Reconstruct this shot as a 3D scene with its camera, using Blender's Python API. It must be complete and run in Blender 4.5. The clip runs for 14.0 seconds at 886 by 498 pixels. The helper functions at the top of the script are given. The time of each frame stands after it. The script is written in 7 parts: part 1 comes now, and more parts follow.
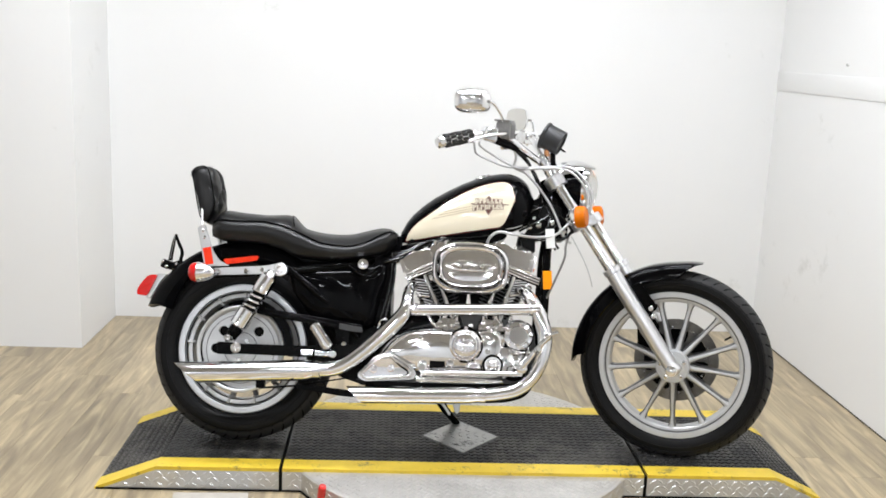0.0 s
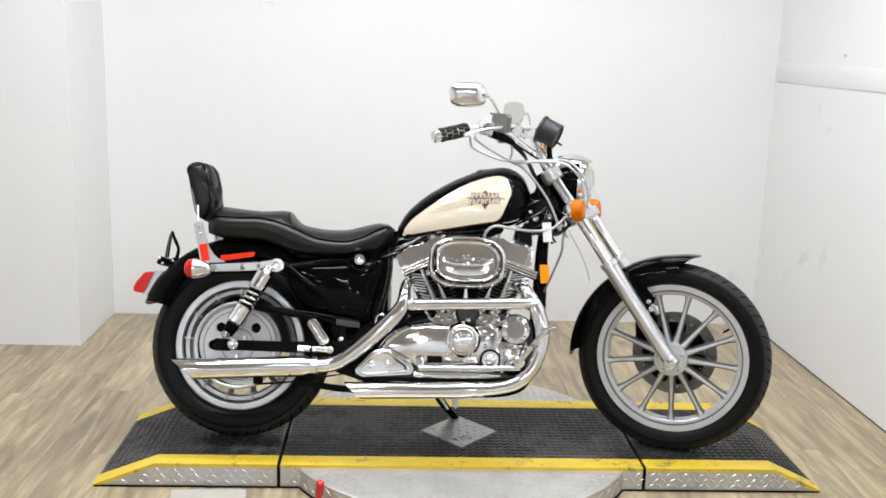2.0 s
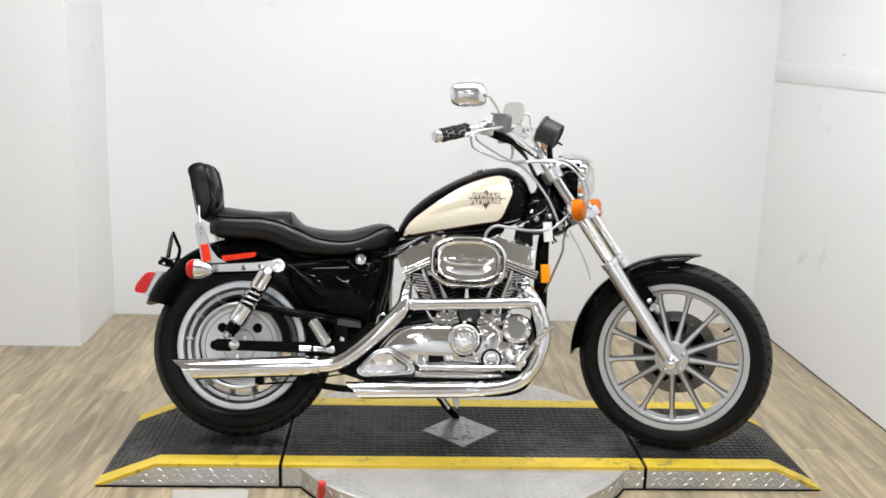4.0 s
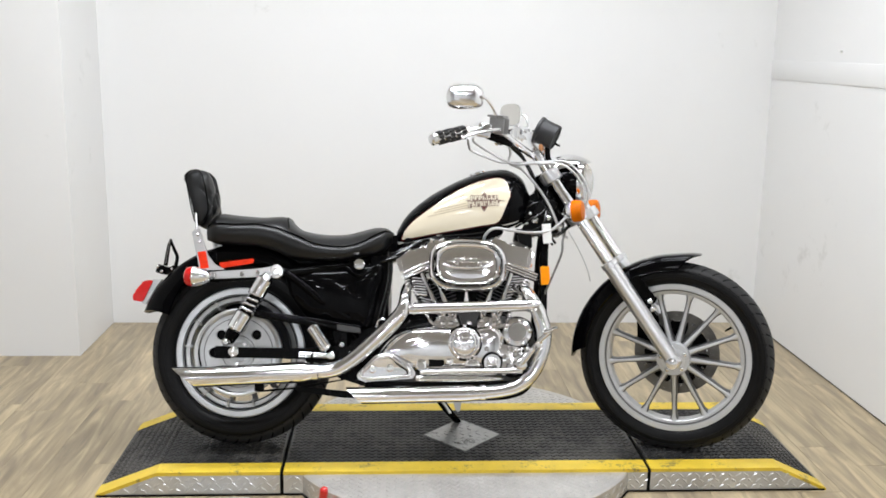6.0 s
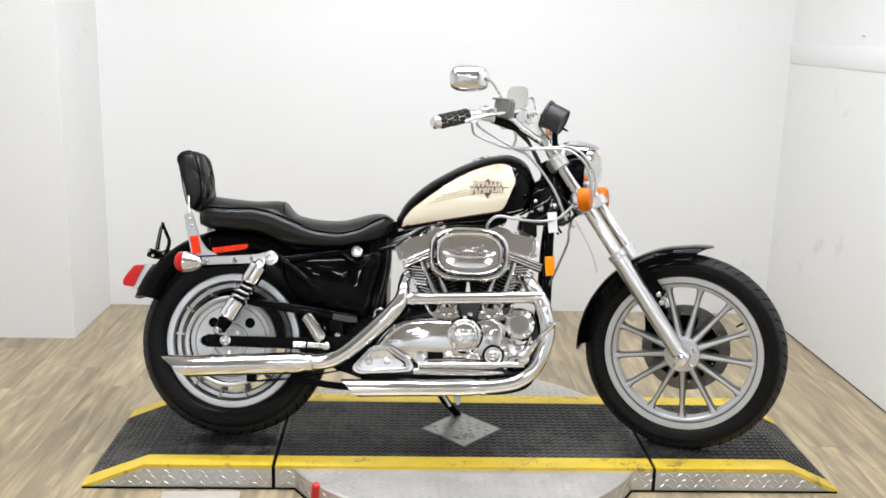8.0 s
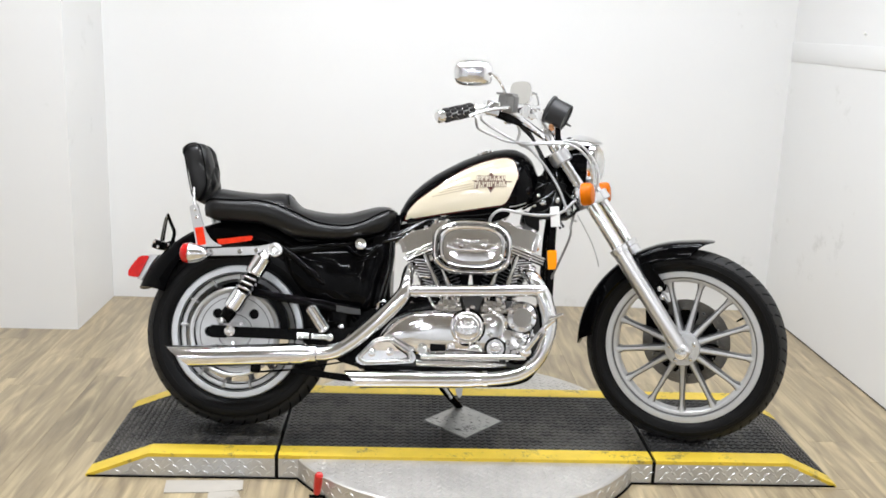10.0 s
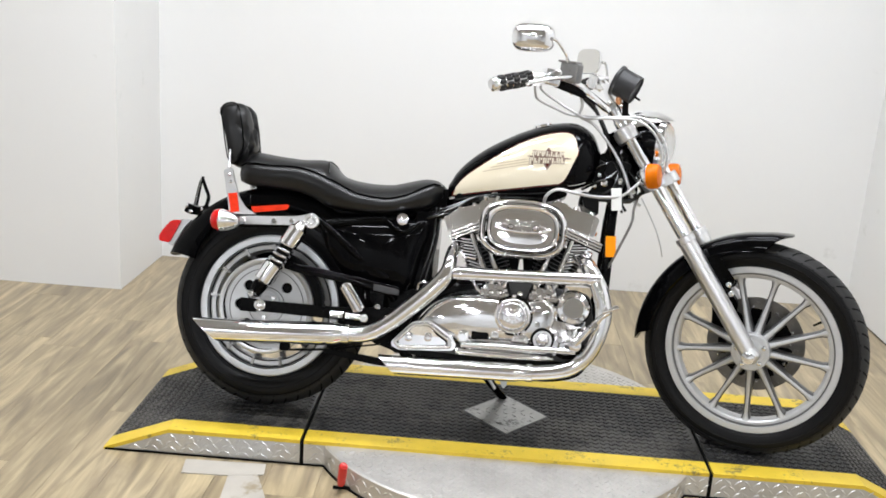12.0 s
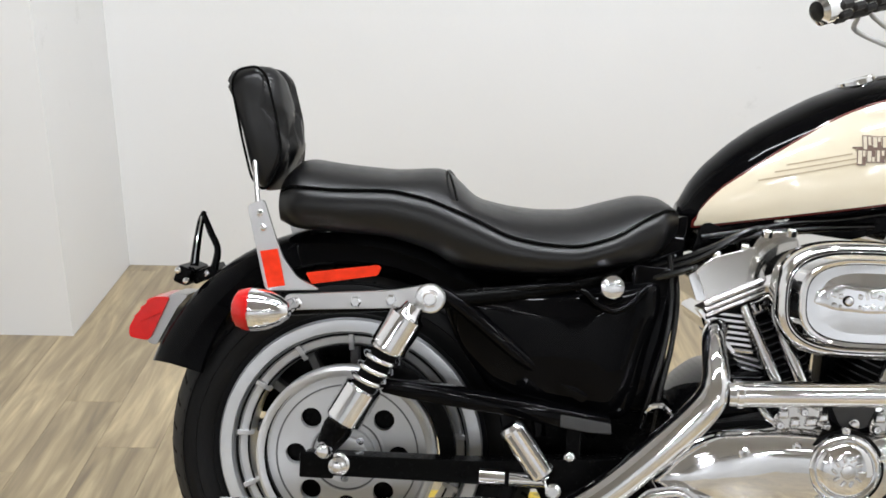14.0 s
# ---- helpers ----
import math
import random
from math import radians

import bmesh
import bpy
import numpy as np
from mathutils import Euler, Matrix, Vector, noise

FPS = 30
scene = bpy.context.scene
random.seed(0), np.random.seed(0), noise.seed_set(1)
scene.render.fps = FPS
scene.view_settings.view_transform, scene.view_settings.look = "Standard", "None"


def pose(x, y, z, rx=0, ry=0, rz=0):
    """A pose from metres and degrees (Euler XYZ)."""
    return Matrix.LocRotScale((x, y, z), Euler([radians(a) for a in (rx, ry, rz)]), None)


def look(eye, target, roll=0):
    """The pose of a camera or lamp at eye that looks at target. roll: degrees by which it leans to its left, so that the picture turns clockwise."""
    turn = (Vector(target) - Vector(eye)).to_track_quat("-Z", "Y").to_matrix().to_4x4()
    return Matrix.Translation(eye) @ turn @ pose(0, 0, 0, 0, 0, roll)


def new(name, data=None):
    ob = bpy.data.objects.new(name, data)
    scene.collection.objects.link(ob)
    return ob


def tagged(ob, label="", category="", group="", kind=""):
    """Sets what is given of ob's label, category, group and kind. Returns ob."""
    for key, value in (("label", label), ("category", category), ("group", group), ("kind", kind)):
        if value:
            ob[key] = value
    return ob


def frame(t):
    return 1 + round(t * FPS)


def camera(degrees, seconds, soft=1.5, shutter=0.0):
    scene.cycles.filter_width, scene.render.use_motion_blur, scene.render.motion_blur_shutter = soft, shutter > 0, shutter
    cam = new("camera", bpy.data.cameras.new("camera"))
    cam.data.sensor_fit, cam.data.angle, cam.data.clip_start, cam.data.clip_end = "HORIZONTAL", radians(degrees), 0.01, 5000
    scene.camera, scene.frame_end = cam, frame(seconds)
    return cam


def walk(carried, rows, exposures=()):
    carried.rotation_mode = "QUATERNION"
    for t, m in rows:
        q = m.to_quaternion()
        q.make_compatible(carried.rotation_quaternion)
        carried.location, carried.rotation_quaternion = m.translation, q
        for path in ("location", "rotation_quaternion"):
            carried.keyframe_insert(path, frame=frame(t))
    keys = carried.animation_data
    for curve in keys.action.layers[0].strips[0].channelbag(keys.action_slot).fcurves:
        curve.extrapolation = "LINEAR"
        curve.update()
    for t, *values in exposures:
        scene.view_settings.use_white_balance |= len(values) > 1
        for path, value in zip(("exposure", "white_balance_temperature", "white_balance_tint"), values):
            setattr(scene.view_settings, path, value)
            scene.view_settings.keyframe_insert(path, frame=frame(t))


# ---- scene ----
cam = camera(49.1, 14.0, soft=1.7)
PATH = [
    (0, (0.048, -0.091, 1.467), (0.157, 1.865, 1.061), 2.4),
    (0.5, (0.051, -0.091, 1.464), (0.161, 1.861, 1.045), 2.0),
    (1, (0.052, -0.093, 1.469), (0.161, 1.861, 1.058), 2.0),
    (1.5, (0.052, -0.088, 1.46), (0.165, 1.866, 1.048), 2.1),
    (2, (0.067, -0.083, 1.466), (0.172, 1.87, 1.049), 1.9),
    (2.5, (0.058, -0.08, 1.47), (0.161, 1.872, 1.048), 2.0),
    (3, (0.059, -0.083, 1.467), (0.161, 1.87, 1.048), 1.8),
    (5.3, (0.052, -0.089, 1.463), (0.179, 1.864, 1.05), 1.6),
    (5.5, (0.063, -0.084, 1.46), (0.183, 1.869, 1.05), 1.0),
    (6, (0.06, -0.072, 1.461), (0.17, 1.883, 1.052), 0.9),
    (6.5, (0.065, -0.042, 1.46), (0.175, 1.91, 1.042), 1.6),
    (7, (0.076, 0.007, 1.462), (0.162, 1.962, 1.051), 1.8),
    (7.5, (0.096, 0.049, 1.469), (0.175, 1.999, 1.033), 1.8),
    (8, (0.101, 0.056, 1.462), (0.188, 2.003, 1.012), 1.6),
    (10.5, (0.082, 0.026, 1.454), (0.178, 1.97, 0.995), 2.3),
    (11, (0.079, 0.038, 1.462), (0.195, 1.979, 0.996), 2.3),
    (11.5, (0.107, 0.088, 1.441), (0.173, 2.034, 0.984), 1.8),
    (11.8, (0.156, 0.161, 1.434), (0.157, 2.098, 0.938), 3.4),
    (12, (0.179, 0.284, 1.44), (0.117, 2.211, 0.908), 3.8),
    (12.2, (0.149, 0.403, 1.415), (0.030, 2.318, 0.850), 2.7),
    (12.5, (0.061, 0.624, 1.397), (-0.007, 2.537, 0.818), 1.3),
    (12.7, (-0.003, 0.768, 1.410), (-0.014, 2.669, 0.790), 0.1),
    (13, (-0.037, 1.012, 1.381), (-0.109, 2.91, 0.754), -0.6),
    (13.1, (-0.04, 1.108, 1.376), (-0.189, 2.995, 0.73), 0.5),
    (13.3, (-0.111, 1.263, 1.371), (-0.283, 3.157, 0.753), 3.4),
    (13.5, (-0.15, 1.442, 1.362), (-0.359, 3.302, 0.659), 1.6),
    (13.6, (-0.203, 1.490, 1.333), (-0.340, 3.368, 0.661), 2.5),
    (13.8, (-0.280, 1.627, 1.317), (-0.301, 3.497, 0.608), 1.2),
    (14, (-0.32, 1.785, 1.326), (-0.303, 3.648, 0.599), 1.3),
]
walk(cam, [(t, look(eye, target, roll)) for t, eye, target, roll in PATH],
     [(0.0, -0.12), (1.0, -0.16), (2.5, -0.24), (3.0, -0.25), (5.5, -0.28), (6.5, -0.26), (8.0, -0.18), (11.0, -0.15), (12.0, -0.18), (13.0, -0.29), (14.0, -0.28)])


# ---- world and light ----
world = bpy.data.worlds.new("world")
scene.world = world
world.use_nodes = True
world.node_tree.nodes["Background"].inputs[0].default_value = (0.9, 0.93, 1.0, 1)
world.node_tree.nodes["Background"].inputs[1].default_value = 0.02
scene.view_settings.exposure = 0.0

CEILING, LAMP_Z = 3.6, 3.0
LAMP_POWER = 20.0


# ---- materials ----
def material(name, colour, rough=0.5, metal=0.0, vary=0.06, scale=8.0, bump=0.0, bump_scale=60.0,
             rough_vary=0.06, coat=0.0, emission=0.0, specular=0.5):
    m = bpy.data.materials.new(name)
    m.use_nodes = True
    nt = m.node_tree
    b = nt.nodes["Principled BSDF"]
    tc = nt.nodes.new("ShaderNodeTexCoord")
    n1 = nt.nodes.new("ShaderNodeTexNoise")
    n1.inputs["Scale"].default_value = scale
    n1.inputs["Detail"].default_value = 6
    n2 = nt.nodes.new("ShaderNodeTexNoise")
    n2.inputs["Scale"].default_value = bump_scale
    n2.inputs["Detail"].default_value = 4
    nt.links.new(tc.outputs["Object"], n1.inputs["Vector"])
    nt.links.new(tc.outputs["Object"], n2.inputs["Vector"])
    ramp = nt.nodes.new("ShaderNodeMapRange")
    ramp.inputs["To Min"].default_value = 1 - vary
    ramp.inputs["To Max"].default_value = 1 + vary
    nt.links.new(n1.outputs[0], ramp.inputs["Value"])
    mul = nt.nodes.new("ShaderNodeMix")
    mul.data_type, mul.blend_type = "RGBA", "MULTIPLY"
    mul.inputs[0].default_value = 1.0
    mul.inputs[6].default_value = (*colour, 1)
    nt.links.new(ramp.outputs[0], mul.inputs[7])
    nt.links.new(mul.outputs[2], b.inputs["Base Color"])
    rr = nt.nodes.new("ShaderNodeMapRange")
    rr.inputs["To Min"].default_value = max(0.0, rough - rough_vary)
    rr.inputs["To Max"].default_value = min(1.0, rough + rough_vary)
    nt.links.new(n2.outputs[0], rr.inputs["Value"])
    nt.links.new(rr.outputs[0], b.inputs["Roughness"])
    b.inputs["Metallic"].default_value = metal
    b.inputs["Coat Weight"].default_value = coat
    b.inputs["Coat Roughness"].default_value = 0.03
    b.inputs["Specular IOR Level"].default_value = specular
    if bump:
        bp = nt.nodes.new("ShaderNodeBump")
        bp.inputs["Strength"].default_value = bump
        bp.inputs["Distance"].default_value = 0.004
        nt.links.new(n2.outputs[0], bp.inputs["Height"])
        nt.links.new(bp.outputs[0], b.inputs["Normal"])
    if emission:
        b.inputs["Emission Color"].default_value = (*colour, 1)
        b.inputs["Emission Strength"].default_value = emission
    return m


def plank_material():
    m = bpy.data.materials.new("vinyl_planks")
    m.use_nodes = True
    nt = m.node_tree
    b = nt.nodes["Principled BSDF"]
    geo = nt.nodes.new("ShaderNodeNewGeometry")
    info = nt.nodes.new("ShaderNodeObjectInfo")
    add = nt.nodes.new("ShaderNodeMath")
    add.operation = "ADD"
    nt.links.new(geo.outputs["Random Per Island"], add.inputs[0])
    nt.links.new(info.outputs["Random"], add.inputs[1])
    fr = nt.nodes.new("ShaderNodeMath")
    fr.operation = "FRACT"
    nt.links.new(add.outputs[0], fr.inputs[0])
    comb = nt.nodes.new("ShaderNodeCombineXYZ")
    k = nt.nodes.new("ShaderNodeMath")
    k.operation = "MULTIPLY"
    k.inputs[1].default_value = 37.0
    nt.links.new(fr.outputs[0], k.inputs[0])
    nt.links.new(k.outputs[0], comb.inputs[2])
    off = nt.nodes.new("ShaderNodeVectorMath")
    off.operation = "ADD"
    nt.links.new(geo.outputs["Position"], off.inputs[0])
    nt.links.new(comb.outputs[0], off.inputs[1])
    mp = nt.nodes.new("ShaderNodeMapping")
    mp.inputs["Scale"].default_value = (21.0, 2.6, 1.0)
    nt.links.new(off.outputs[0], mp.inputs[0])
    broad = nt.nodes.new("ShaderNodeTexNoise")
    broad.inputs["Scale"].default_value = 1.0
    broad.inputs["Detail"].default_value = 4
    broad.inputs["Distortion"].default_value = 1.0
    nt.links.new(mp.outputs[0], broad.inputs["Vector"])
    mp2 = nt.nodes.new("ShaderNodeMapping")
    mp2.inputs["Scale"].default_value = (70.0, 3.0, 1.0)
    nt.links.new(off.outputs[0], mp2.inputs[0])
    grain = nt.nodes.new("ShaderNodeTexNoise")
    grain.inputs["Scale"].default_value = 1.0
    grain.inputs["Detail"].default_value = 8
    nt.links.new(mp2.outputs[0], grain.inputs["Vector"])
    cr = nt.nodes.new("ShaderNodeValToRGB")
    e = cr.color_ramp.elements
    e[0].position, e[0].color = 0.27, (0.222, 0.176, 0.116, 1)
    e[1].position, e[1].color = 0.70, (0.535, 0.435, 0.268, 1)
    mid = e.new(0.5)
    mid.color = (0.362, 0.288, 0.178, 1)
    nt.links.new(broad.outputs[0], cr.inputs[0])
    mx = nt.nodes.new("ShaderNodeMix")
    mx.data_type, mx.blend_type = "RGBA", "OVERLAY"
    mx.inputs[0].default_value = 0.28
    nt.links.new(cr.outputs[0], mx.inputs[6])
    gr = nt.nodes.new("ShaderNodeValToRGB")
    gr.color_ramp.elements[0].position = 0.3
    gr.color_ramp.elements[0].color = (0.25, 0.25, 0.25, 1)
    gr.color_ramp.elements[1].position = 0.7
    gr.color_ramp.elements[1].color = (0.72, 0.72, 0.72, 1)
    nt.links.new(grain.outputs[0], gr.inputs[0])
    nt.links.new(gr.outputs[0], mx.inputs[7])
    tone = nt.nodes.new("ShaderNodeMapRange")
    tone.inputs["To Min"].default_value = 0.84
    tone.inputs["To Max"].default_value = 1.14
    nt.links.new(fr.outputs[0], tone.inputs["Value"])
    mm = nt.nodes.new("ShaderNodeMix")
    mm.data_type, mm.blend_type = "RGBA", "MULTIPLY"
    mm.inputs[0].default_value = 1.0
    nt.links.new(mx.outputs[2], mm.inputs[6])
    nt.links.new(tone.outputs[0], mm.inputs[7])
    nt.links.new(mm.outputs[2], b.inputs["Base Color"])
    b.inputs["Roughness"].default_value = 0.30
    bp = nt.nodes.new("ShaderNodeBump")
    bp.inputs["Strength"].default_value = 0.12
    bp.inputs["Distance"].default_value = 0.002
    nt.links.new(grain.outputs[0], bp.inputs["Height"])
    nt.links.new(bp.outputs[0], b.inputs["Normal"])
    return m


WALL = material("white_wall_paint", (0.80, 0.80, 0.79), 0.6, vary=0.025, scale=1.3, bump=0.06, bump_scale=90)
TRIM = material("white_trim_paint", (0.82, 0.82, 0.81), 0.45, vary=0.02, scale=3)
HALL = material("pale_hall_paint", (0.71, 0.725, 0.74), 0.7, vary=0.18, scale=1.1)
SCUFF = material("grey_scuff", (0.70, 0.70, 0.68), 0.7, vary=0.2, scale=30)
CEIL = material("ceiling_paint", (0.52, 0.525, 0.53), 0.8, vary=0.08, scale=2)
PLANK = plank_material()
FOOT_SHADE = material("foot_shade", (0.07, 0.06, 0.045), 0.8, vary=0.8, scale=7)
GAP = material("dark_joint", (0.36, 0.295, 0.20), 0.8)
RUBBER_MAT = material("black_rubber_mat", (0.017, 0.0168, 0.0168), 0.36, specular=0.42, vary=0.6, scale=2.6, bump=0.15, bump_scale=180, rough_vary=0.12)
YELLOW = material("yellow_safety_paint", (0.74, 0.53, 0.045), 0.45, vary=0.18, scale=14, bump=0.1, bump_scale=160)

def worn(m, dirt, amount, scale):
    """Grime with a ragged edge over a material's colour."""
    nt = m.node_tree
    b = nt.nodes["Principled BSDF"]
    old = b.inputs["Base Color"].links[0].from_socket
    geo = nt.nodes.new("ShaderNodeNewGeometry")
    big = nt.nodes.new("ShaderNodeTexNoise")
    big.inputs["Scale"].default_value = scale * 0.16
    big.inputs["Detail"].default_value = 3
    fine = nt.nodes.new("ShaderNodeTexNoise")
    fine.inputs["Scale"].default_value = scale
    fine.inputs["Detail"].default_value = 8
    fine.inputs["Roughness"].default_value = 0.7
    add = nt.nodes.new("ShaderNodeMath")
    add.operation = "ADD"
    ramp = nt.nodes.new("ShaderNodeMapRange")
    ramp.inputs["From Min"].default_value = 1.16 - amount
    ramp.inputs["From Max"].default_value = 1.30 - amount
    mix = nt.nodes.new("ShaderNodeMix")
    mix.data_type = "RGBA"
    for n in (big, fine):
        nt.links.new(geo.outputs["Position"], n.inputs["Vector"])
    nt.links.new(big.outputs[0], add.inputs[0])
    nt.links.new(fine.outputs[0], add.inputs[1])
    nt.links.new(add.outputs[0], ramp.inputs["Value"])
    nt.links.new(ramp.outputs[0], mix.inputs[0])
    nt.links.new(old, mix.inputs[6])
    mix.inputs[7].default_value = (*dirt, 1)
    nt.links.new(mix.outputs[2], b.inputs["Base Color"])
    return m


worn(YELLOW, (0.26, 0.20, 0.06), 0.045, 75.0)
worn(RUBBER_MAT, (0.072, 0.068, 0.062), 0.22, 18.0)
PALE_STEEL = material("pale_galvanised_plate", (0.60, 0.58, 0.55), 0.46, metal=0.65, vary=0.25, scale=9, bump=0.12, bump_scale=120, rough_vary=0.12)
STEEL = material("checker_plate_steel", (0.60, 0.605, 0.61), 0.46, metal=0.85, vary=0.2, scale=9, bump=0.12, bump_scale=120, rough_vary=0.12)
CHROME = material("chrome", (0.88, 0.885, 0.90), 0.055, metal=1.0, vary=0.03, scale=20, bump=0.055, bump_scale=26, rough_vary=0.03)
PLATE = material("brushed_plate", (0.48, 0.475, 0.47), 0.3, metal=0.95, vary=0.06, scale=12, rough_vary=0.04)
LID = material("worn_chrome", (0.72, 0.71, 0.69), 0.08, metal=1.0, vary=0.1, scale=14, bump=0.05, bump_scale=18, rough_vary=0.04)
SLIDER = material("satin_alloy", (0.72, 0.72, 0.73), 0.30, metal=0.95, vary=0.03, scale=12, bump_scale=25, rough_vary=0.03)
# near-black for grooves and black parts, and for shade lines painted on the stand
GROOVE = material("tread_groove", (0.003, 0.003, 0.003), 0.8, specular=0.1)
PLATE_STEEL = worn(material("grimy_tread_steel", (0.44, 0.44, 0.43), 0.40, metal=0.8, vary=0.3, scale=14, bump=0.12, bump_scale=120, rough_vary=0.12), (0.05, 0.047, 0.042), 0.085, 70.0)
CASE = material("grey_crankcase", (0.05, 0.05, 0.05), 0.38, metal=0.5, vary=0.2, scale=30, bump=0.08, bump_scale=140)
HOUSING = material("grey_cast_housing", (0.26, 0.255, 0.25), 0.3, metal=0.7, vary=0.2, scale=30, bump=0.05, bump_scale=180)
FIN = material("dark_fin_alloy", (0.09, 0.09, 0.092), 0.42, metal=0.85, vary=0.2, scale=30)
DISC_STEEL = material("dull_disc_steel", (0.19, 0.183, 0.172), 0.34, metal=0.75, vary=0.55, scale=22)
ALLOY = material("polished_alloy", (0.76, 0.76, 0.76), 0.18, metal=1.0, vary=0.06, scale=25, bump=0.04, bump_scale=150, rough_vary=0.06)
CAST = material("silver_cast_alloy", (0.62, 0.625, 0.63), 0.36, metal=0.5, vary=0.16, scale=22, bump=0.06, bump_scale=220)
# dark copy of the cast alloy, coloured for surfaces that lie in shade
SHADED_ALLOY = material("shaded_cast_alloy", (0.13, 0.13, 0.13), 0.4, metal=0.5, vary=0.15, scale=18, bump=0.06, bump_scale=220)
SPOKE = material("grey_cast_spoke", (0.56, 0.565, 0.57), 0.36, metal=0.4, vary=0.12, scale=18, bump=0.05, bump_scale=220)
BRIGHT = material("machined_rim_edge", (0.62, 0.635, 0.655), 0.34, metal=0.55, vary=0.07, scale=25)
BLACK = material("gloss_black_paint", (0.0015, 0.0015, 0.0018), 0.035, vary=0.1, scale=6, rough_vary=0.02, specular=0.10)
SATIN = material("satin_black", (0.0016, 0.0016, 0.0016), 0.26, specular=0.055, vary=0.25, scale=14, bump=0.05, bump_scale=120)
DARK = material("dark_engine_black", (0.0025, 0.0025, 0.0025), 0.45, specular=0.09, vary=0.3, scale=20, bump=0.1, bump_scale=150)
LEATHER = material("black_vinyl", (0.0017, 0.0017, 0.002), 0.34, vary=0.3, scale=9, bump=0.045, bump_scale=48, rough_vary=0.10, specular=0.45)
TYRE = material("tyre_rubber", (0.0055, 0.0055, 0.0058), 0.44, specular=0.15, vary=0.3, scale=7, bump=0.1, bump_scale=120, rough_vary=0.08)
TREAD = material("dusty_tread_rubber", (0.024, 0.0237, 0.0235), 0.55, specular=0.25, vary=0.35, scale=11, bump=0.1, bump_scale=160, rough_vary=0.1)
CREAM = material("cream_paint", (0.82, 0.735, 0.56), 0.12, vary=0.02, scale=5, rough_vary=0.03, coat=1.0)
PINSTRIPE = material("maroon_pinstripe", (0.10, 0.014, 0.012), 0.2, coat=1.0)
GOLD = material("tan_stripe", (0.50, 0.41, 0.28), 0.25, coat=0.6)
BADGE = material("maroon_badge", (0.21, 0.145, 0.12), 0.25, vary=0.1, scale=40, coat=0.8)
BADGE_LIGHT = material("pale_badge_fill", (0.74, 0.66, 0.52), 0.25, coat=0.8)
AMBER = material("amber_lens", (0.62, 0.145, 0.001), 0.22, vary=0.3, scale=45, bump=0.3, bump_scale=260, coat=0.04, specular=0.12)
AMBER_REFLECTOR = material("amber_reflector", (0.96, 0.31, 0.002), 0.35, vary=0.08, scale=120, bump=0.25, bump_scale=400, specular=0.15)
RED = material("red_lens", (0.58, 0.008, 0.007), 0.16, vary=0.25, scale=50, bump=0.2, bump_scale=260, coat=0.5, specular=0.3)
RED_REFLECTOR = material("red_reflector", (0.74, 0.032, 0.005), 0.35, vary=0.35, scale=60, bump=0.25, bump_scale=400, specular=0.2)
RED_PLASTIC = material("red_plastic", (0.62, 0.02, 0.015), 0.35, vary=0.1, scale=30)
LENS = material("clear_lens", (0.93, 0.93, 0.92), 0.06, vary=0.02, scale=60, bump=0.12, bump_scale=120)
LENS.node_tree.nodes["Principled BSDF"].inputs["Transmission Weight"].default_value = 0.85
GAUGE = material("gauge_black", (0.020, 0.020, 0.021), 0.42, specular=0.4, vary=0.2, scale=30)
MIRROR = material("mirror_glass", (0.80, 0.79, 0.76), 0.03, metal=1.0, vary=0.0, rough_vary=0.0)
WHITE_PLASTIC = material("white_card", (0.80, 0.80, 0.78), 0.5)
PATCH = worn(material("pale_floor_patch", (0.50, 0.465, 0.41), 0.4, vary=0.2, scale=9), (0.34, 0.28, 0.19), 0.17, 16.0)
worn(WALL, (0.68, 0.68, 0.66), -0.05, 7.0)
CABLE = material("braided_cable", (0.55, 0.55, 0.55), 0.35, metal=0.6, vary=0.12, scale=150)
BLACK_CABLE = material("black_cable", (0.004, 0.004, 0.004), 0.2, specular=0.45)
BRASS = material("copper_bolt", (0.62, 0.30, 0.14), 0.3, metal=1.0)
LAMP_GLOW = material("lamp_diffuser", (1.0, 0.98, 0.95), 0.5, emission=6.0)
LAMP_BODY = material("lamp_housing", (0.7, 0.7, 0.7), 0.4)


# ---- mesh helpers ----
def part(name, bm, mat, parent=None, label="", angle=38, xf=None):
    """One bmesh becomes one mesh object under its thing or part."""
    bmesh.ops.recalc_face_normals(bm, faces=bm.faces)
    if xf is not None:
        bm.transform(xf)
    me = bpy.data.meshes.new(name)
    bm.to_mesh(me)
    bm.free()
    me.shade_smooth()
    me.set_sharp_from_angle(angle=radians(angle))
    me.materials.append(mat)
    ob = new(name, me)
    ob.parent = parent
    if label:
        ob["label"] = label
    return ob


def rawmesh(name, verts, faces, mat, parent=None, smooth=False):
    me = bpy.data.meshes.new(name)
    me.from_pydata(verts, [], faces)
    me.validate()
    if smooth:
        me.shade_smooth()
    me.materials.append(mat)
    ob = new(name, me)
    ob.parent = parent
    return ob


def thing(name, label, category, m=None, group=""):
    ob = new(name)
    ob.empty_display_size = 0.1
    if m is not None:
        ob.matrix_world = m
    return tagged(ob, label, category, group)


def ring_faces(bm, rings, closed=True):
    for a, b in zip(rings, rings[1:]):
        n = len(a)
        for i in range(n if closed else n - 1):
            j = (i + 1) % n
            bm.faces.new((a[i], a[j], b[j], b[i]))


def loft(bm, sections, cap=True):
    rings = [[bm.verts.new(p) for p in s] for s in sections]
    ring_faces(bm, rings)
    if cap:
        bm.faces.new(rings[0])
        bm.faces.new(rings[-1])
    return bm


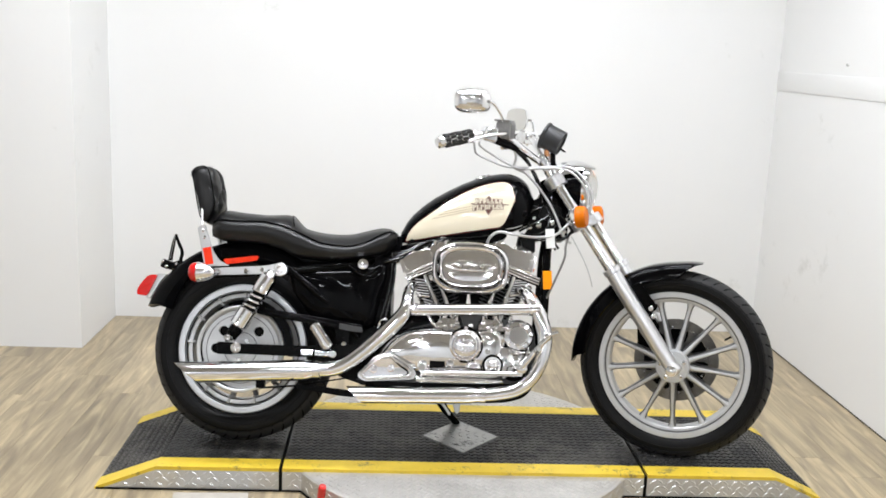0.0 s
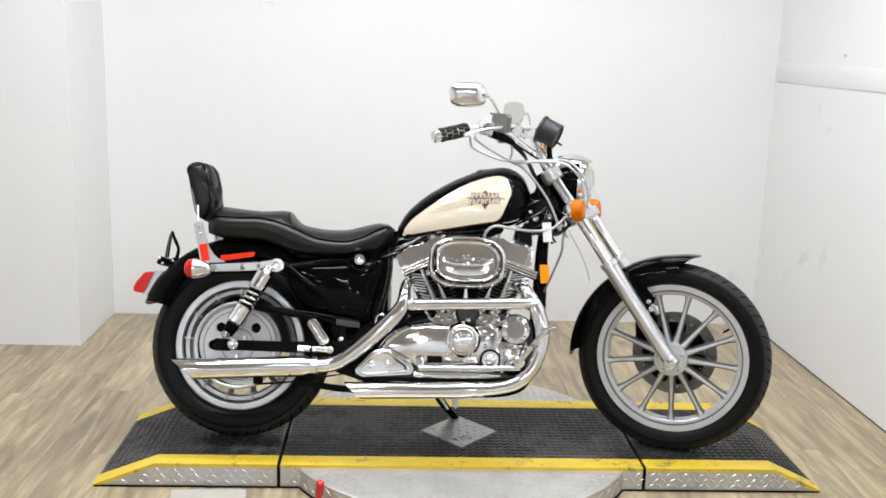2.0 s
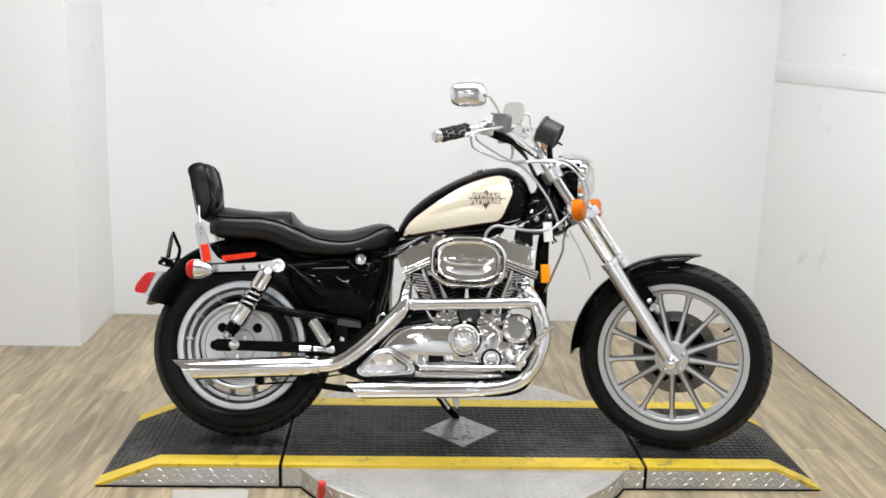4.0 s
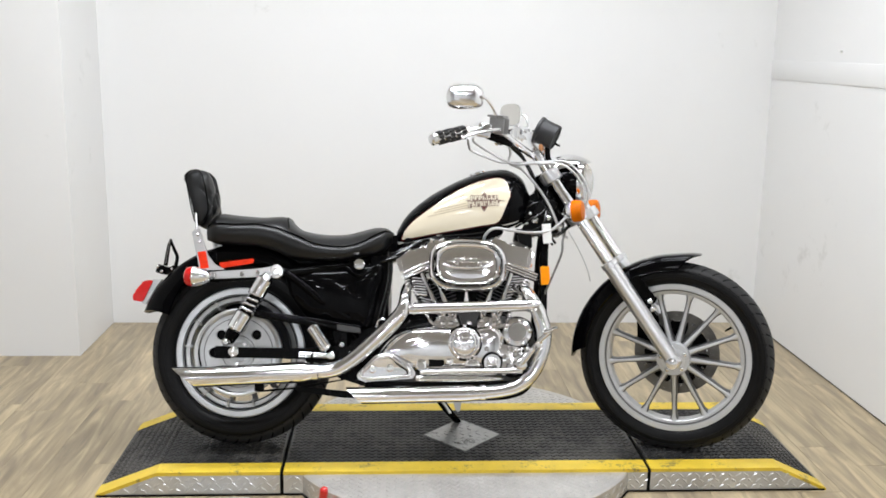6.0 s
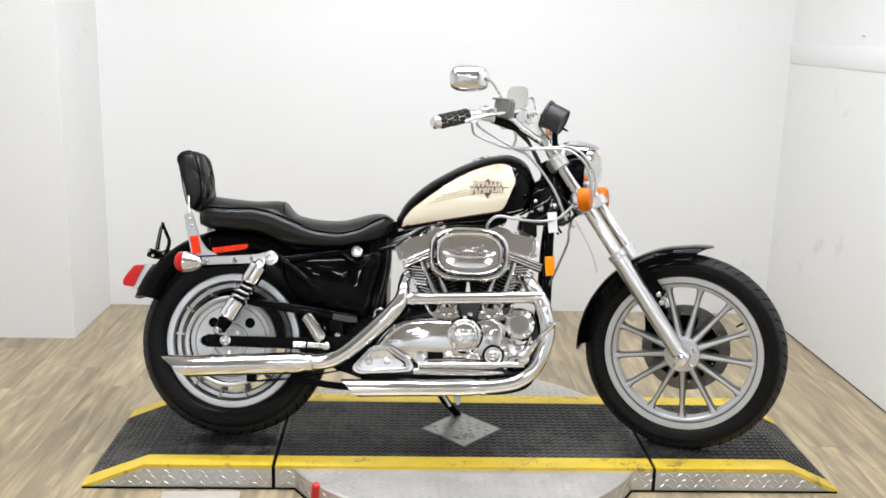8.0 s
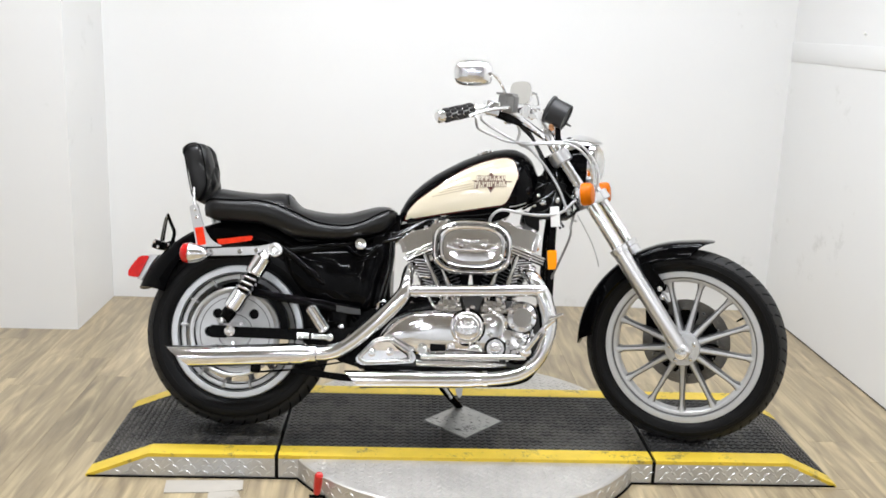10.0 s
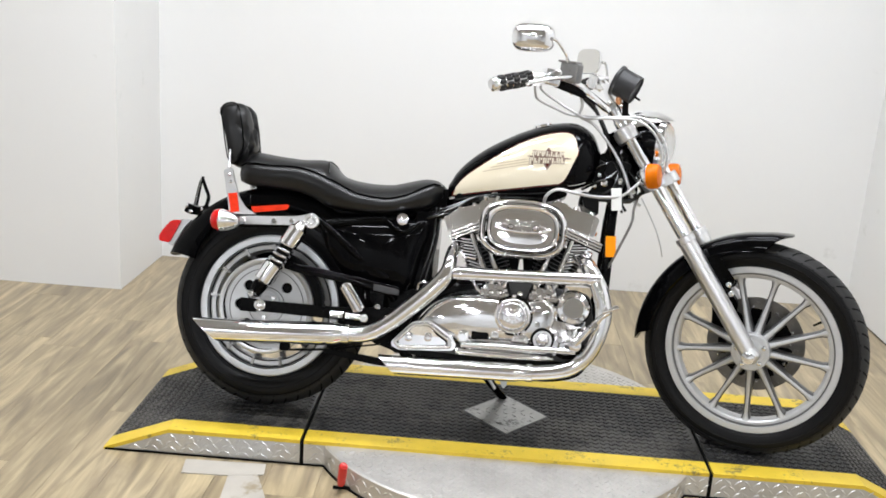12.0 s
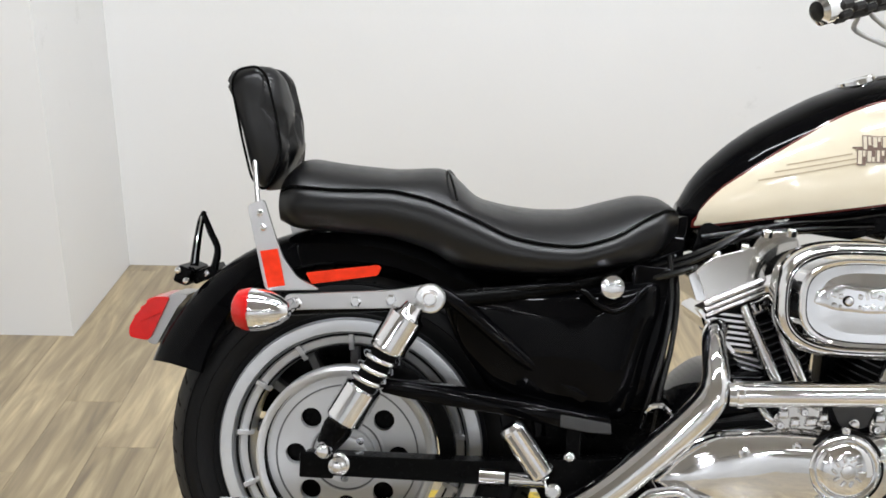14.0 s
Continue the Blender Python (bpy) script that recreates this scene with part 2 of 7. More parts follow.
def smooth_path(pts, n=6):
    """Catmull-Rom through the points."""
    P = [Vector(p) for p in pts]
    P = [P[0] * 2 - P[1]] + P + [P[-1] * 2 - P[-2]]
    out = []
    for i in range(1, len(P) - 2):
        a, b, c, d = P[i - 1:i + 3]
        for k in range(n):
            t = k / n
            out.append(0.5 * ((2 * b) + (c - a) * t + (2 * a - 5 * b + 4 * c - d) * t * t + (3 * b - a - 3 * c + d) * t ** 3))
    out.append(P[-2])
    return out


def tube(bm, pts, r, seg=12, n=6, flat=1.0, cap=True):
    """A tube along a smoothed path; r is one radius or one for each given point."""
    path = smooth_path(pts, n) if n > 1 and len(pts) > 2 else [Vector(p) for p in pts]
    m = len(path)
    if isinstance(r, (list, tuple)):
        rad = [float(np.interp(i / (m - 1) * (len(r) - 1), range(len(r)), r)) for i in range(m)]
    else:
        rad = [r] * m
    t0 = (path[1] - path[0]).normalized()
    up = Vector((0, 1, 0)) if abs(t0.y) < 0.9 else Vector((1, 0, 0))
    u = t0.cross(up).normalized()
    rings = []
    for i in range(m):
        t = (path[min(i + 1, m - 1)] - path[max(i - 1, 0)]).normalized()
        u = (u - t * u.dot(t)).normalized()
        v = t.cross(u)
        rings.append([path[i] + (u * math.cos(a) + v * math.sin(a) * flat) * rad[i]
                      for a in (2 * math.pi * k / seg for k in range(seg))])
    return loft(bm, rings, cap)


def rod(bm, a, b, r0, r1=None, seg=16):
    return tube(bm, [a, b], [r0, r0 if r1 is None else r1], seg, 1)


def lathe(bm, prof, origin, axis, seg=32, closed=False):
    """Profile of (along the axis, radius) turned round the axis."""
    ax = Vector(axis).normalized()
    up = Vector((0, 0, 1)) if abs(ax.z) < 0.9 else Vector((1, 0, 0))
    u = ax.cross(up).normalized()
    v = ax.cross(u)
    o = Vector(origin)
    rings = [[bm.verts.new(o + ax * a + (u * math.cos(w) + v * math.sin(w)) * max(r, 1e-4))
              for w in (2 * math.pi * k / seg for k in range(seg))] for a, r in prof]
    ring_faces(bm, rings)
    if closed:
        ring_faces(bm, [rings[-1], rings[0]])
    else:
        bm.faces.new(rings[0])
        bm.faces.new(rings[-1])
    return bm


def prism(bm, outline, y0, y1, bevel=0.004, seg=2):
    """An outline in x and z, with thickness along y and rounded edges."""
    tmp = bmesh.new()
    a = [tmp.verts.new((x, y0, z)) for x, z in outline]
    b = [tmp.verts.new((x, y1, z)) for x, z in outline]
    tmp.faces.new(a)
    tmp.faces.new(b)
    ring_faces(tmp, [a, b])
    bmesh.ops.recalc_face_normals(tmp, faces=tmp.faces)
    if bevel:
        bmesh.ops.bevel(tmp, geom=list(tmp.edges), offset=bevel, segments=seg, affect="EDGES", profile=0.5, clamp_overlap=True)
    return merge(bm, tmp)


def merge(bm, tmp, m=None):
    if m is not None:
        tmp.transform(m)
    me = bpy.data.meshes.new("t")
    tmp.to_mesh(me)
    tmp.free()
    bm.from_mesh(me)
    bpy.data.meshes.remove(me)
    return bm


def pillow(bm, outline, steps, lift=0.0):
    """A bulging lid: the outline in x and z at each y of steps, drawn in towards its crown by a share; lift: how far the crown sits above the middle."""
    cx, cz = sum(x for x, z in outline) / len(outline), sum(z for x, z in outline) / len(outline) + lift
    return loft(bm, [[(x + (cx - x) * k, y, z + (cz - z) * k) for x, z in outline] for y, k in steps])


def rbox(bm, c, size, bevel=0.004, rot=(0, 0, 0), seg=2):
    tmp = bmesh.new()
    bmesh.ops.create_cube(tmp, size=1.0, matrix=Matrix.Diagonal((*size, 1)))
    if bevel:
        bmesh.ops.bevel(tmp, geom=list(tmp.edges), offset=bevel, segments=seg, affect="EDGES", profile=0.5, clamp_overlap=True)
    return merge(bm, tmp, pose(*c, *rot))


def dome(bm, origin, axis, r, h, seg=16, base=0.0):
    prof = [(-base, r)] if base else []
    prof += [(h * math.sin(a), r * math.cos(a)) for a in np.linspace(0, math.pi / 2 * 0.97, 6)]
    return lathe(bm, prof, origin, axis, seg)


def rounded(outline, r, n=4):
    """Round the corners of an outline."""
    out = []
    k = len(outline)
    for i in range(k):
        p, a, b = Vector(outline[i]), Vector(outline[i - 1]), Vector(outline[(i + 1) % k])
        d1, d2 = (a - p), (b - p)
        q = min(r, d1.length * 0.45, d2.length * 0.45)
        s, e = p + d1.normalized() * q, p + d2.normalized() * q
        for j in range(n + 1):
            t = j / n
            out.append(tuple(s * (1 - t) ** 2 + p * 2 * t * (1 - t) + e * t * t))
    return out


B = bmesh.new


def holed_sector(bm, c, r0, r1, w0, half, hr, ho, ys):
    """A flat sector of a ring in x and z with one round hole through it; ys: front face, and how deep the hole's wall goes."""
    hc = Vector((hr * math.cos(w0), hr * math.sin(w0)))
    corners = [(r0, w0 - half), (r0, w0 + half), (r1, w0 - half), (r1, w0 + half)]
    ang = [2 * math.pi * k / 32 for k in range(32)]
    for r, w in corners:
        ang.append(math.atan2(r * math.sin(w) - hc.y, r * math.cos(w) - hc.x) % (2 * math.pi))
    ang.sort()

    def inside(p):
        r = p.length
        d = (math.atan2(p.y, p.x) - w0 + math.pi) % (2 * math.pi) - math.pi
        return r0 <= r <= r1 and abs(d) <= half
    out = []
    for a in ang:
        lo, hi = 0.0, 2 * r1
        d = Vector((math.cos(a), math.sin(a)))
        for _ in range(30):
            m = (lo + hi) / 2
            lo, hi = (m, hi) if inside(hc + d * m) else (lo, m)
        out.append(hc + d * lo)
    ra = [bm.verts.new((c[0] + p.x, ys[0], c[2] + p.y)) for p in out]
    rb = [bm.verts.new((c[0] + hc.x + ho * math.cos(a), ys[0], c[2] + hc.y + ho * math.sin(a))) for a in ang]
    rc = [bm.verts.new((c[0] + hc.x + ho * math.cos(a), ys[1], c[2] + hc.y + ho * math.sin(a))) for a in ang]
    ring_faces(bm, [ra, rb, rc])


# ---- the room ----
X0, X1, XP, Y0, Y1, YP = -2.80, 2.05, -1.40, -6.5, 4.97, 4.405
HALL0, HALL1, OPEN_Y = -6.0, 6.0, 1.2


def wall(name, x0, y0, x1, y1, z0=0.0, z1=CEILING, label="smooth white painted wall", mat=None):
    bm = B()
    rbox(bm, ((x0 + x1) / 2, (y0 + y1) / 2, (z0 + z1) / 2), (x1 - x0, y1 - y0, z1 - z0), 0)
    return tagged(part(name, bm, mat or WALL), label, "wall", kind="structure")


wall("wall_north", XP, Y1, X1 + 0.15, Y1 + 0.15)
wall("wall_north_west", X0 - 0.15, YP, XP, Y1 + 0.15, label="white painted wall block standing forward, scuffed near the floor")
wall("wall_west", X0 - 0.15, OPEN_Y, X0, YP)
wall("wall_east", X1, OPEN_Y, X1 + 0.15, Y1)
wall("wall_hall_west", HALL0 - 0.15, Y0, HALL0, OPEN_Y + 0.15, mat=HALL, label="plain pale grey wall of the hall")
wall("wall_hall_east", HALL1, Y0, HALL1 + 0.15, OPEN_Y + 0.15, mat=HALL, label="plain pale grey wall of the hall")
wall("wall_return_west", HALL0, OPEN_Y, X0 - 0.15, OPEN_Y + 0.15, mat=HALL, label="plain pale grey wall of the hall")
wall("wall_return_east", X1 + 0.15, OPEN_Y, HALL1, OPEN_Y + 0.15, mat=HALL, label="plain pale grey wall of the hall")
wall("wall_south", HALL0, Y0 - 0.15, HALL1, Y0, mat=HALL, label="plain pale grey wall of the hall")
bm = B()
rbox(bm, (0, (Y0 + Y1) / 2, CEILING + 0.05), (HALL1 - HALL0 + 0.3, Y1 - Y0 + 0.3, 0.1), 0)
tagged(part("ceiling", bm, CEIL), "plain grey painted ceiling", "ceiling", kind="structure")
bm = B()
rbox(bm, (X1 - 0.0025, (OPEN_Y + Y1) / 2, 1.37), (0.005, Y1 - OPEN_Y, 0.095), 0.002)
tagged(part("trim", bm, TRIM), "white painted rail board fixed along the wall", "trim", kind="structure")
bm = B()
rod(bm, (X1 - 0.012, 4.19, 1.47), (X1, 4.19, 1.465), 0.006, seg=8)
tagged(part("wall_nail", bm, SCUFF), "small grey nail in the white wall", "nail")

# dark strip painted for the shade gap at the wall's foot
bm = B()
rbox(bm, (X1 - 0.0015, (OPEN_Y + Y1) / 2, 0.0025), (0.003, Y1 - OPEN_Y, 0.005), 0)
tagged(part("wall_foot_shade", bm, FOOT_SHADE), "thin dark strip painted as the shade gap between wall and floor", "joint", kind="structure")

# ceiling lamps: long tubes over and before the stand, shorter ones down the hall
LAMPS = [(-0.6, 3.45, 90, 1.14, 1.4), (0.9, 3.45, 90, 1.14, 1.4), (-0.8, 2.45, 90, 1.14, 1.7), (0.5, 2.45, 90, 1.14, 1.7), (1.75, 2.45, 0, 1.14, 0.35),
         (-1.3, -0.9, 90, 0.55, 0.8), (1.6, -0.9, 90, 0.55, 0.8)]
LAMPS += [(lx, ly, 90, 0.42, 1.2) for ly in (-2.6, -4.2, -5.7) for lx in (-3.6, -1.2, 1.2, 3.6)]
for lx, ly, turn, long, power in LAMPS:
    t = thing("ceiling_light", "long white ceiling lamp with a glowing diffuser" if long > 1 else "short white ceiling lamp with a glowing diffuser", "ceiling light",
              pose(lx, ly, LAMP_Z, 0, 0, turn), "ceiling lamps")
    bm = B()
    rbox(bm, (0, 0, -0.035), (0.12, long + 0.06, 0.07), 0.008)
    part("housing", bm, LAMP_BODY, t)
    for q in (-0.4 * long, 0.4 * long):
        bm = B()
        rod(bm, (0, q, -0.002), (0, q, CEILING - LAMP_Z), 0.004, seg=8)
        part("hanger", bm, LAMP_BODY, t)
    bm = B()
    rbox(bm, (0, 0, -0.078), (0.09, long, 0.016), 0.005)
    part("diffuser", bm, LAMP_GLOW, t, "glowing white diffuser")
    lamp = bpy.data.lights.new("lamp", "AREA")
    lamp.shape, lamp.size, lamp.size_y, lamp.energy = "RECTANGLE", 0.09, long, LAMP_POWER * power
    lamp.color = (0.93, 0.965, 1.03)
    lo = new("lamp", lamp)
    lo.matrix_world = pose(lx, ly, LAMP_Z - 0.1, 0, 0, turn)

# ---- the stand ----
PX0, PX1, PY0, PY1, PZ = -0.90, 1.55, 2.925, 3.54, 0.082
RAMP_L, RAMP_R, SEAM_L, SEAM_R = -0.70, 1.385, -0.292, 0.935
STRIPE = 0.072
DISC = (0.32, 3.235, 0.625)

stand = thing("platform_lift", "low motorcycle platform with black tread mat and yellow edges", "platform")


def top_z(x):
    if x < RAMP_L:
        return 0.006 + (PZ - 0.006) * (x - PX0) / (RAMP_L - PX0)
    if x > RAMP_R:
        return 0.006 + (PZ - 0.006) * (PX1 - x) / (PX1 - RAMP_R)
    return PZ


def strip_mesh(name, xs, y0, y1, lift, mat, parent, label="", down=0.012):
    """A band that follows the platform's top."""
    bm = B()
    secs = []
    for x in xs:
        z = top_z(x) + lift
        secs.append([(x, y0, z - down), (x, y1, z - down), (x, y1, z), (x, y0, z)])
    loft(bm, secs)
    return part(name, bm, mat, parent, label, 20)


def lugs(name, cells, parent, mat, length, width, height, label=""):
    """Raised bars of a tread plate: (x, y, angle) on the top or, with a face frame, on a skirt."""
    verts, faces = [], []
    for o, u, v, w, ang in cells:
        c, s = math.cos(ang), math.sin(ang)
        a, b = u * c + v * s, v * c - u * s
        k = len(verts)
        L, Wd = length / 2, width / 2
        for f, h in ((1.0, 0.0), (0.62, height)):
            for p, q in ((-L * f, 0), (0, -Wd * f), (L * f, 0), (0, Wd * f)):
                verts.append(o + a * p + b * q + w * h)
        for i in range(4):
            j = (i + 1) % 4
            faces.append((k + i, k + j, k + 4 + j, k + 4 + i))
        faces.append((k + 4, k + 5, k + 6, k + 7))
    ob = rawmesh(name, verts, faces, mat, parent)
    tagged(ob, label, kind="stuff")
    return ob


EX, EY, EZ = Vector((1, 0, 0)), Vector((0, 1, 0)), Vector((0, 0, 1))
for a, b in ((PX0, SEAM_L - 0.006), (SEAM_L + 0.006, SEAM_R - 0.006), (SEAM_R + 0.006, PX1)):
    xs = sorted({a, b, *[x for x in (RAMP_L, RAMP_R) if a < x < b]})
    # body with its steel skirts
    bm = B()
    secs = []
    for x in xs:
        z = top_z(x) - 0.006
        secs.append([(x, PY0, 0.004), (x, PY1, 0.004), (x, PY1, z), (x, PY0, z)])
    loft(bm, secs)
    body = part("deck_section", bm, STEEL, stand, "bare checker-plate steel skirt", 20)
    strip_mesh("tread_mat", xs, PY0 + STRIPE, PY1 - STRIPE, 0.0, RUBBER_MAT, body, "black rubber tread mat", 0.008)
    strip_mesh("edge_stripe", xs, PY0 - 0.001, PY0 + STRIPE, 0.001, YELLOW, body, "worn yellow painted edge")
    strip_mesh("edge_stripe", xs, PY1 - STRIPE, PY1 + 0.001, 0.001, YELLOW, body, "worn yellow painted edge")
    cells = []
    n = 0
    x = a + 0.012
    while x < b - 0.01:
        y = PY0 + STRIPE + 0.012 + (0.0065 if n % 2 else 0)
        while y < PY1 - STRIPE - 0.008:
            if not (abs(x - 0.325) / 0.15 + abs(y - 3.225) / 0.16 < 1.0):
                sl = 0
                if x < RAMP_L:
                    sl = math.atan((PZ - 0.006) / (RAMP_L - PX0))
                elif x > RAMP_R:
                    sl = -math.atan((PZ - 0.006) / (PX1 - RAMP_R))
                cells.append((Vector((x, y, top_z(x))), Vector((math.cos(sl), 0, math.sin(sl))), EY, Vector((-math.sin(sl), 0, math.cos(sl))),
                              radians(45 if n % 2 else -45)))
            y += 0.026
        x += 0.0125
        n += 1
    lugs("mat_tread", cells, body, RUBBER_MAT, 0.024, 0.009, 0.0028, "raised rubber tread bars")
    cells = []
    n = 0
    x = a + 0.02
    while x < b - 0.015:
        for z in (0.018, 0.038, 0.058, 0.074):
            if z < top_z(x) - 0.012:
                cells.append((Vector((x + (0.014 if z in (0.038, 0.074) else 0), PY0, z)), EX, EZ, -EY, radians(38 if (n + int(z * 100)) % 2 else -38)))
        x += 0.028
        n += 1
    lugs("skirt_tread", cells, body, STEEL, 0.026, 0.008, 0.0022, "raised steel tread bars")

# black sheets drawn as the shade line under the deck and the turntable
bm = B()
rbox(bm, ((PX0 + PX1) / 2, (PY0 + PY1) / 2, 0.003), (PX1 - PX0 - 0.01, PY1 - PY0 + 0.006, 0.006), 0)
part("base_shade", bm, GROOVE, stand, "black sheet drawn as the shade under the platform")
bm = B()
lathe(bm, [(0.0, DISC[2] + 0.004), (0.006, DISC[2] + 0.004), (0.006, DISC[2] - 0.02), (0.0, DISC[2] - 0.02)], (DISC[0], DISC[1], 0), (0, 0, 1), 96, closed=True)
part("turntable_shade", bm, GROOVE, stand, "black ring drawn as the shade under the turntable", 25)
# black strips set in the joints of the deck to paint the shade inside
for x in (SEAM_L, SEAM_R):
    bm = B()
    rbox(bm, (x, (PY0 + PY1) / 2, 0.040), (0.0116, PY1 - PY0 - 0.004, 0.070), 0)
    part("joint_shade", bm, GROOVE, stand, "black strip drawn as the shade inside the deck's joint")
# turntable disc under the middle section
bm = B()
lathe(bm, [(0.004, DISC[2] - 0.004), (0.004, DISC[2]), (0.068, DISC[2]), (0.072, DISC[2] - 0.006)], (DISC[0], DISC[1], 0), (0, 0, 1), 96)
turntable = part("turntable", bm, PALE_STEEL, stand, "round checker-plate steel turntable", 25)
cells = []
n = 0
x = DISC[0] - 0.62
while x < DISC[0] + 0.62:
    y = DISC[1] - 0.62 + (0.015 if n % 2 else 0)
    while y < DISC[1] + 0.62:
        if math.hypot(x - DISC[0], y - DISC[1]) < DISC[2] - 0.018 and not PY0 - 0.012 < y < PY1 + 0.012:
            cells.append((Vector((x, y, 0.072)), EX, EY, EZ, radians(45 if n % 2 else -45)))
        y += 0.03
    x += 0.015
    n += 1
for i in range(150):
    w = 2 * math.pi * i / 150
    for z in (0.022, 0.05):
        d = Vector((math.cos(w), math.sin(w), 0))
        p = Vector((DISC[0], DISC[1], z)) + d * DISC[2]
        if p.y < PY0 - 0.02:
            cells.append((p, Vector((-d.y, d.x, 0)), EZ, d, radians(40 if (i + int(z * 50)) % 2 else -40)))
lugs("turntable_tread", cells, turntable, PALE_STEEL, 0.026, 0.008, 0.0022, "raised steel tread bars")

# bare steel diamond let into the mat
bm = B()
d = [(0.325 - 0.136, 3.226), (0.325, 3.078), (0.325 + 0.136, 3.226), (0.325, 3.374)]
loft(bm, [[(x, y, PZ - 0.004) for x, y in d], [(x, y, PZ + 0.0025) for x, y in d]])
diamond = part("diamond_plate", bm, PLATE_STEEL, stand, "bare steel diamond plate, scratched", 20)
cells = []
for i in range(-4, 5):
    for j in range(-4, 5):
        x, y = 0.325 + i * 0.029, 3.226 + j * 0.03 + (0.015 if i % 2 else 0)
        if abs(x - 0.325) / 0.136 + abs(y - 3.226) / 0.148 < 0.82:
            cells.append((Vector((x, y, PZ + 0.0025)), EX, EY, EZ, radians(45 if (i + j) % 2 else -45)))
lugs("diamond_tread", cells, diamond, PLATE_STEEL, 0.024, 0.007, 0.002)

# red pedal lever before the turntable
pedal = thing("foot_pedal", "red plastic covered lever standing at the platform's foot", "lever")
bm = B()
rod(bm, (-0.155, 2.80, 0.005), (-0.150, 2.785, 0.03), 0.006, 0.006)
rod(bm, (-0.175, 2.80, 0.006), (-0.09, 2.80, 0.006), 0.005, 0.005)
part("lever_arm", bm, SATIN, pedal, "dark steel arm")
bm = B()
tube(bm, [(-0.150, 2.787, 0.026), (-0.146, 2.77, 0.06), (-0.141, 2.752, 0.10), (-0.140, 2.749, 0.106)], [0.011, 0.013, 0.013, 0.006], 14)
part("grip", bm, RED_PLASTIC, pedal, "red plastic grip")
# pale board lying on the floor in front
bm = B()
for outline in ([(-0.637, 2.898), (-0.395, 2.906), (-0.388, 2.843), (-0.489, 2.822), (-0.626, 2.816)], [(-0.489, 2.8215), (-0.404, 2.8390), (-0.345, 2.690), (-0.320, 2.60), (-0.470, 2.60)]):
    lo = [bm.verts.new((x, y, 0.0005)) for x, y in outline]
    hi = [bm.verts.new((x, y, 0.0035)) for x, y in outline]
    bm.faces.new(lo)
    bm.faces.new(hi)
    ring_faces(bm, [lo, hi])
tagged(part("floor_patch", bm, PATCH), "pale flat patch on the plank floor", "floor patch")


# ---- the motorcycle (x forward, y to its left, z up; origin under the rear wheel) ----
bike = thing("motorcycle", "black and cream cruiser motorcycle with chrome V-twin on its stand", "motorcycle",
             pose(-0.460, 3.157, PZ + 0.004, -16.6, 0, -3.34))
RAKE, FOOT = radians(29.6), Vector((1.644, 0, 0))
STEER = Matrix.Translation(FOOT) @ Matrix.Rotation(radians(-21.7), 4, Vector((-math.sin(RAKE), 0, math.cos(RAKE)))) @ Matrix.Translation(-FOOT)


SHIFT = None


def P(name, bm, mat, parent=None, label="", angle=38, steer=False):
    ob = part(name, bm, mat, parent or bike, label, angle, STEER if steer else SHIFT)
    if mat not in (BLACK, CREAM, LEATHER, TYRE) and name not in ("cam_cover", "cover_lower_rib", "oil_pump", "mirror"):
        ob.modifiers.new("flat_faces", "WEIGHTED_NORMAL").keep_sharp = True
    return ob


def wheel_tyre(c, r_in, r_out, w):
    """Round-shouldered tyre with a stepped sidewall and cut tread grooves."""
    prof = []
    mid = (r_in + r_out) / 2
    for a in np.linspace(-1, 1, 25):
        ang = a * math.pi * 0.62
        y = w * math.sin(ang)
        r = mid + (r_out - mid) * math.cos(ang) if math.cos(ang) > 0 else mid + (mid - r_in) * 1.05 * math.cos(ang)
        prof.append((y, r))
    prof.append((w * 0.55, r_in - 0.004))
    prof.append((-w * 0.55, r_in - 0.004))
    bm = B()
    lathe(bm, prof, c, (0, 1, 0), 96, closed=True)
    return bm


def tread_band(c, r_in, r_out, w, parent, steer):
    """The dusty running surface, from shoulder to shoulder."""
    mid = (r_in + r_out) / 2
    ang = [a * math.pi * 0.36 for a in np.linspace(-1, 1, 17)]
    prof = [(w * math.sin(a), mid + (r_out - mid) * math.cos(a) + 0.0008) for a in ang]
    prof += [(w * math.sin(a), mid + (r_out - mid) * math.cos(a) - 0.002) for a in ang[::-1]]
    bm = B()
    lathe(bm, prof, c, (0, 1, 0), 96, closed=True)
    P("tread", bm, TREAD, parent, "dusty grey running tread", 50, steer)


def tread_bars(c, r, w, count, parent, steer):
    verts, faces = [], []
    for i in range(count):
        for side in (-1, 1):
            base = 2 * math.pi * (i + (0.5 if side > 0 else 0)) / count
            for k in range(4):
                y0, y1 = side * w * (0.16 + 0.19 * k), side * w * (0.16 + 0.19 * (k + 1) - 0.004)
                a0, a1 = base + k * 0.022, base + (k + 1) * 0.022
                da = 0.0095
                q = len(verts)
                for y, a in ((y0, a0), (y1, a1)):
                    ang = math.asin(min(1, abs(y) / w))
                    rr = r[0] + (r[1] - r[0]) * math.cos(ang) + 0.0014
                    for s in (-da, da):
                        verts.append(Vector((c[0] + rr * math.cos(a + s), c[1] + y, c[2] + rr * math.sin(a + s))))
                faces.append((q, q + 1, q + 3, q + 2))
    if steer:
        verts = [STEER @ v for v in verts]
    ob = rawmesh("tread_groove", verts, faces, GROOVE, parent)
    tagged(ob, kind="stuff")
    return ob


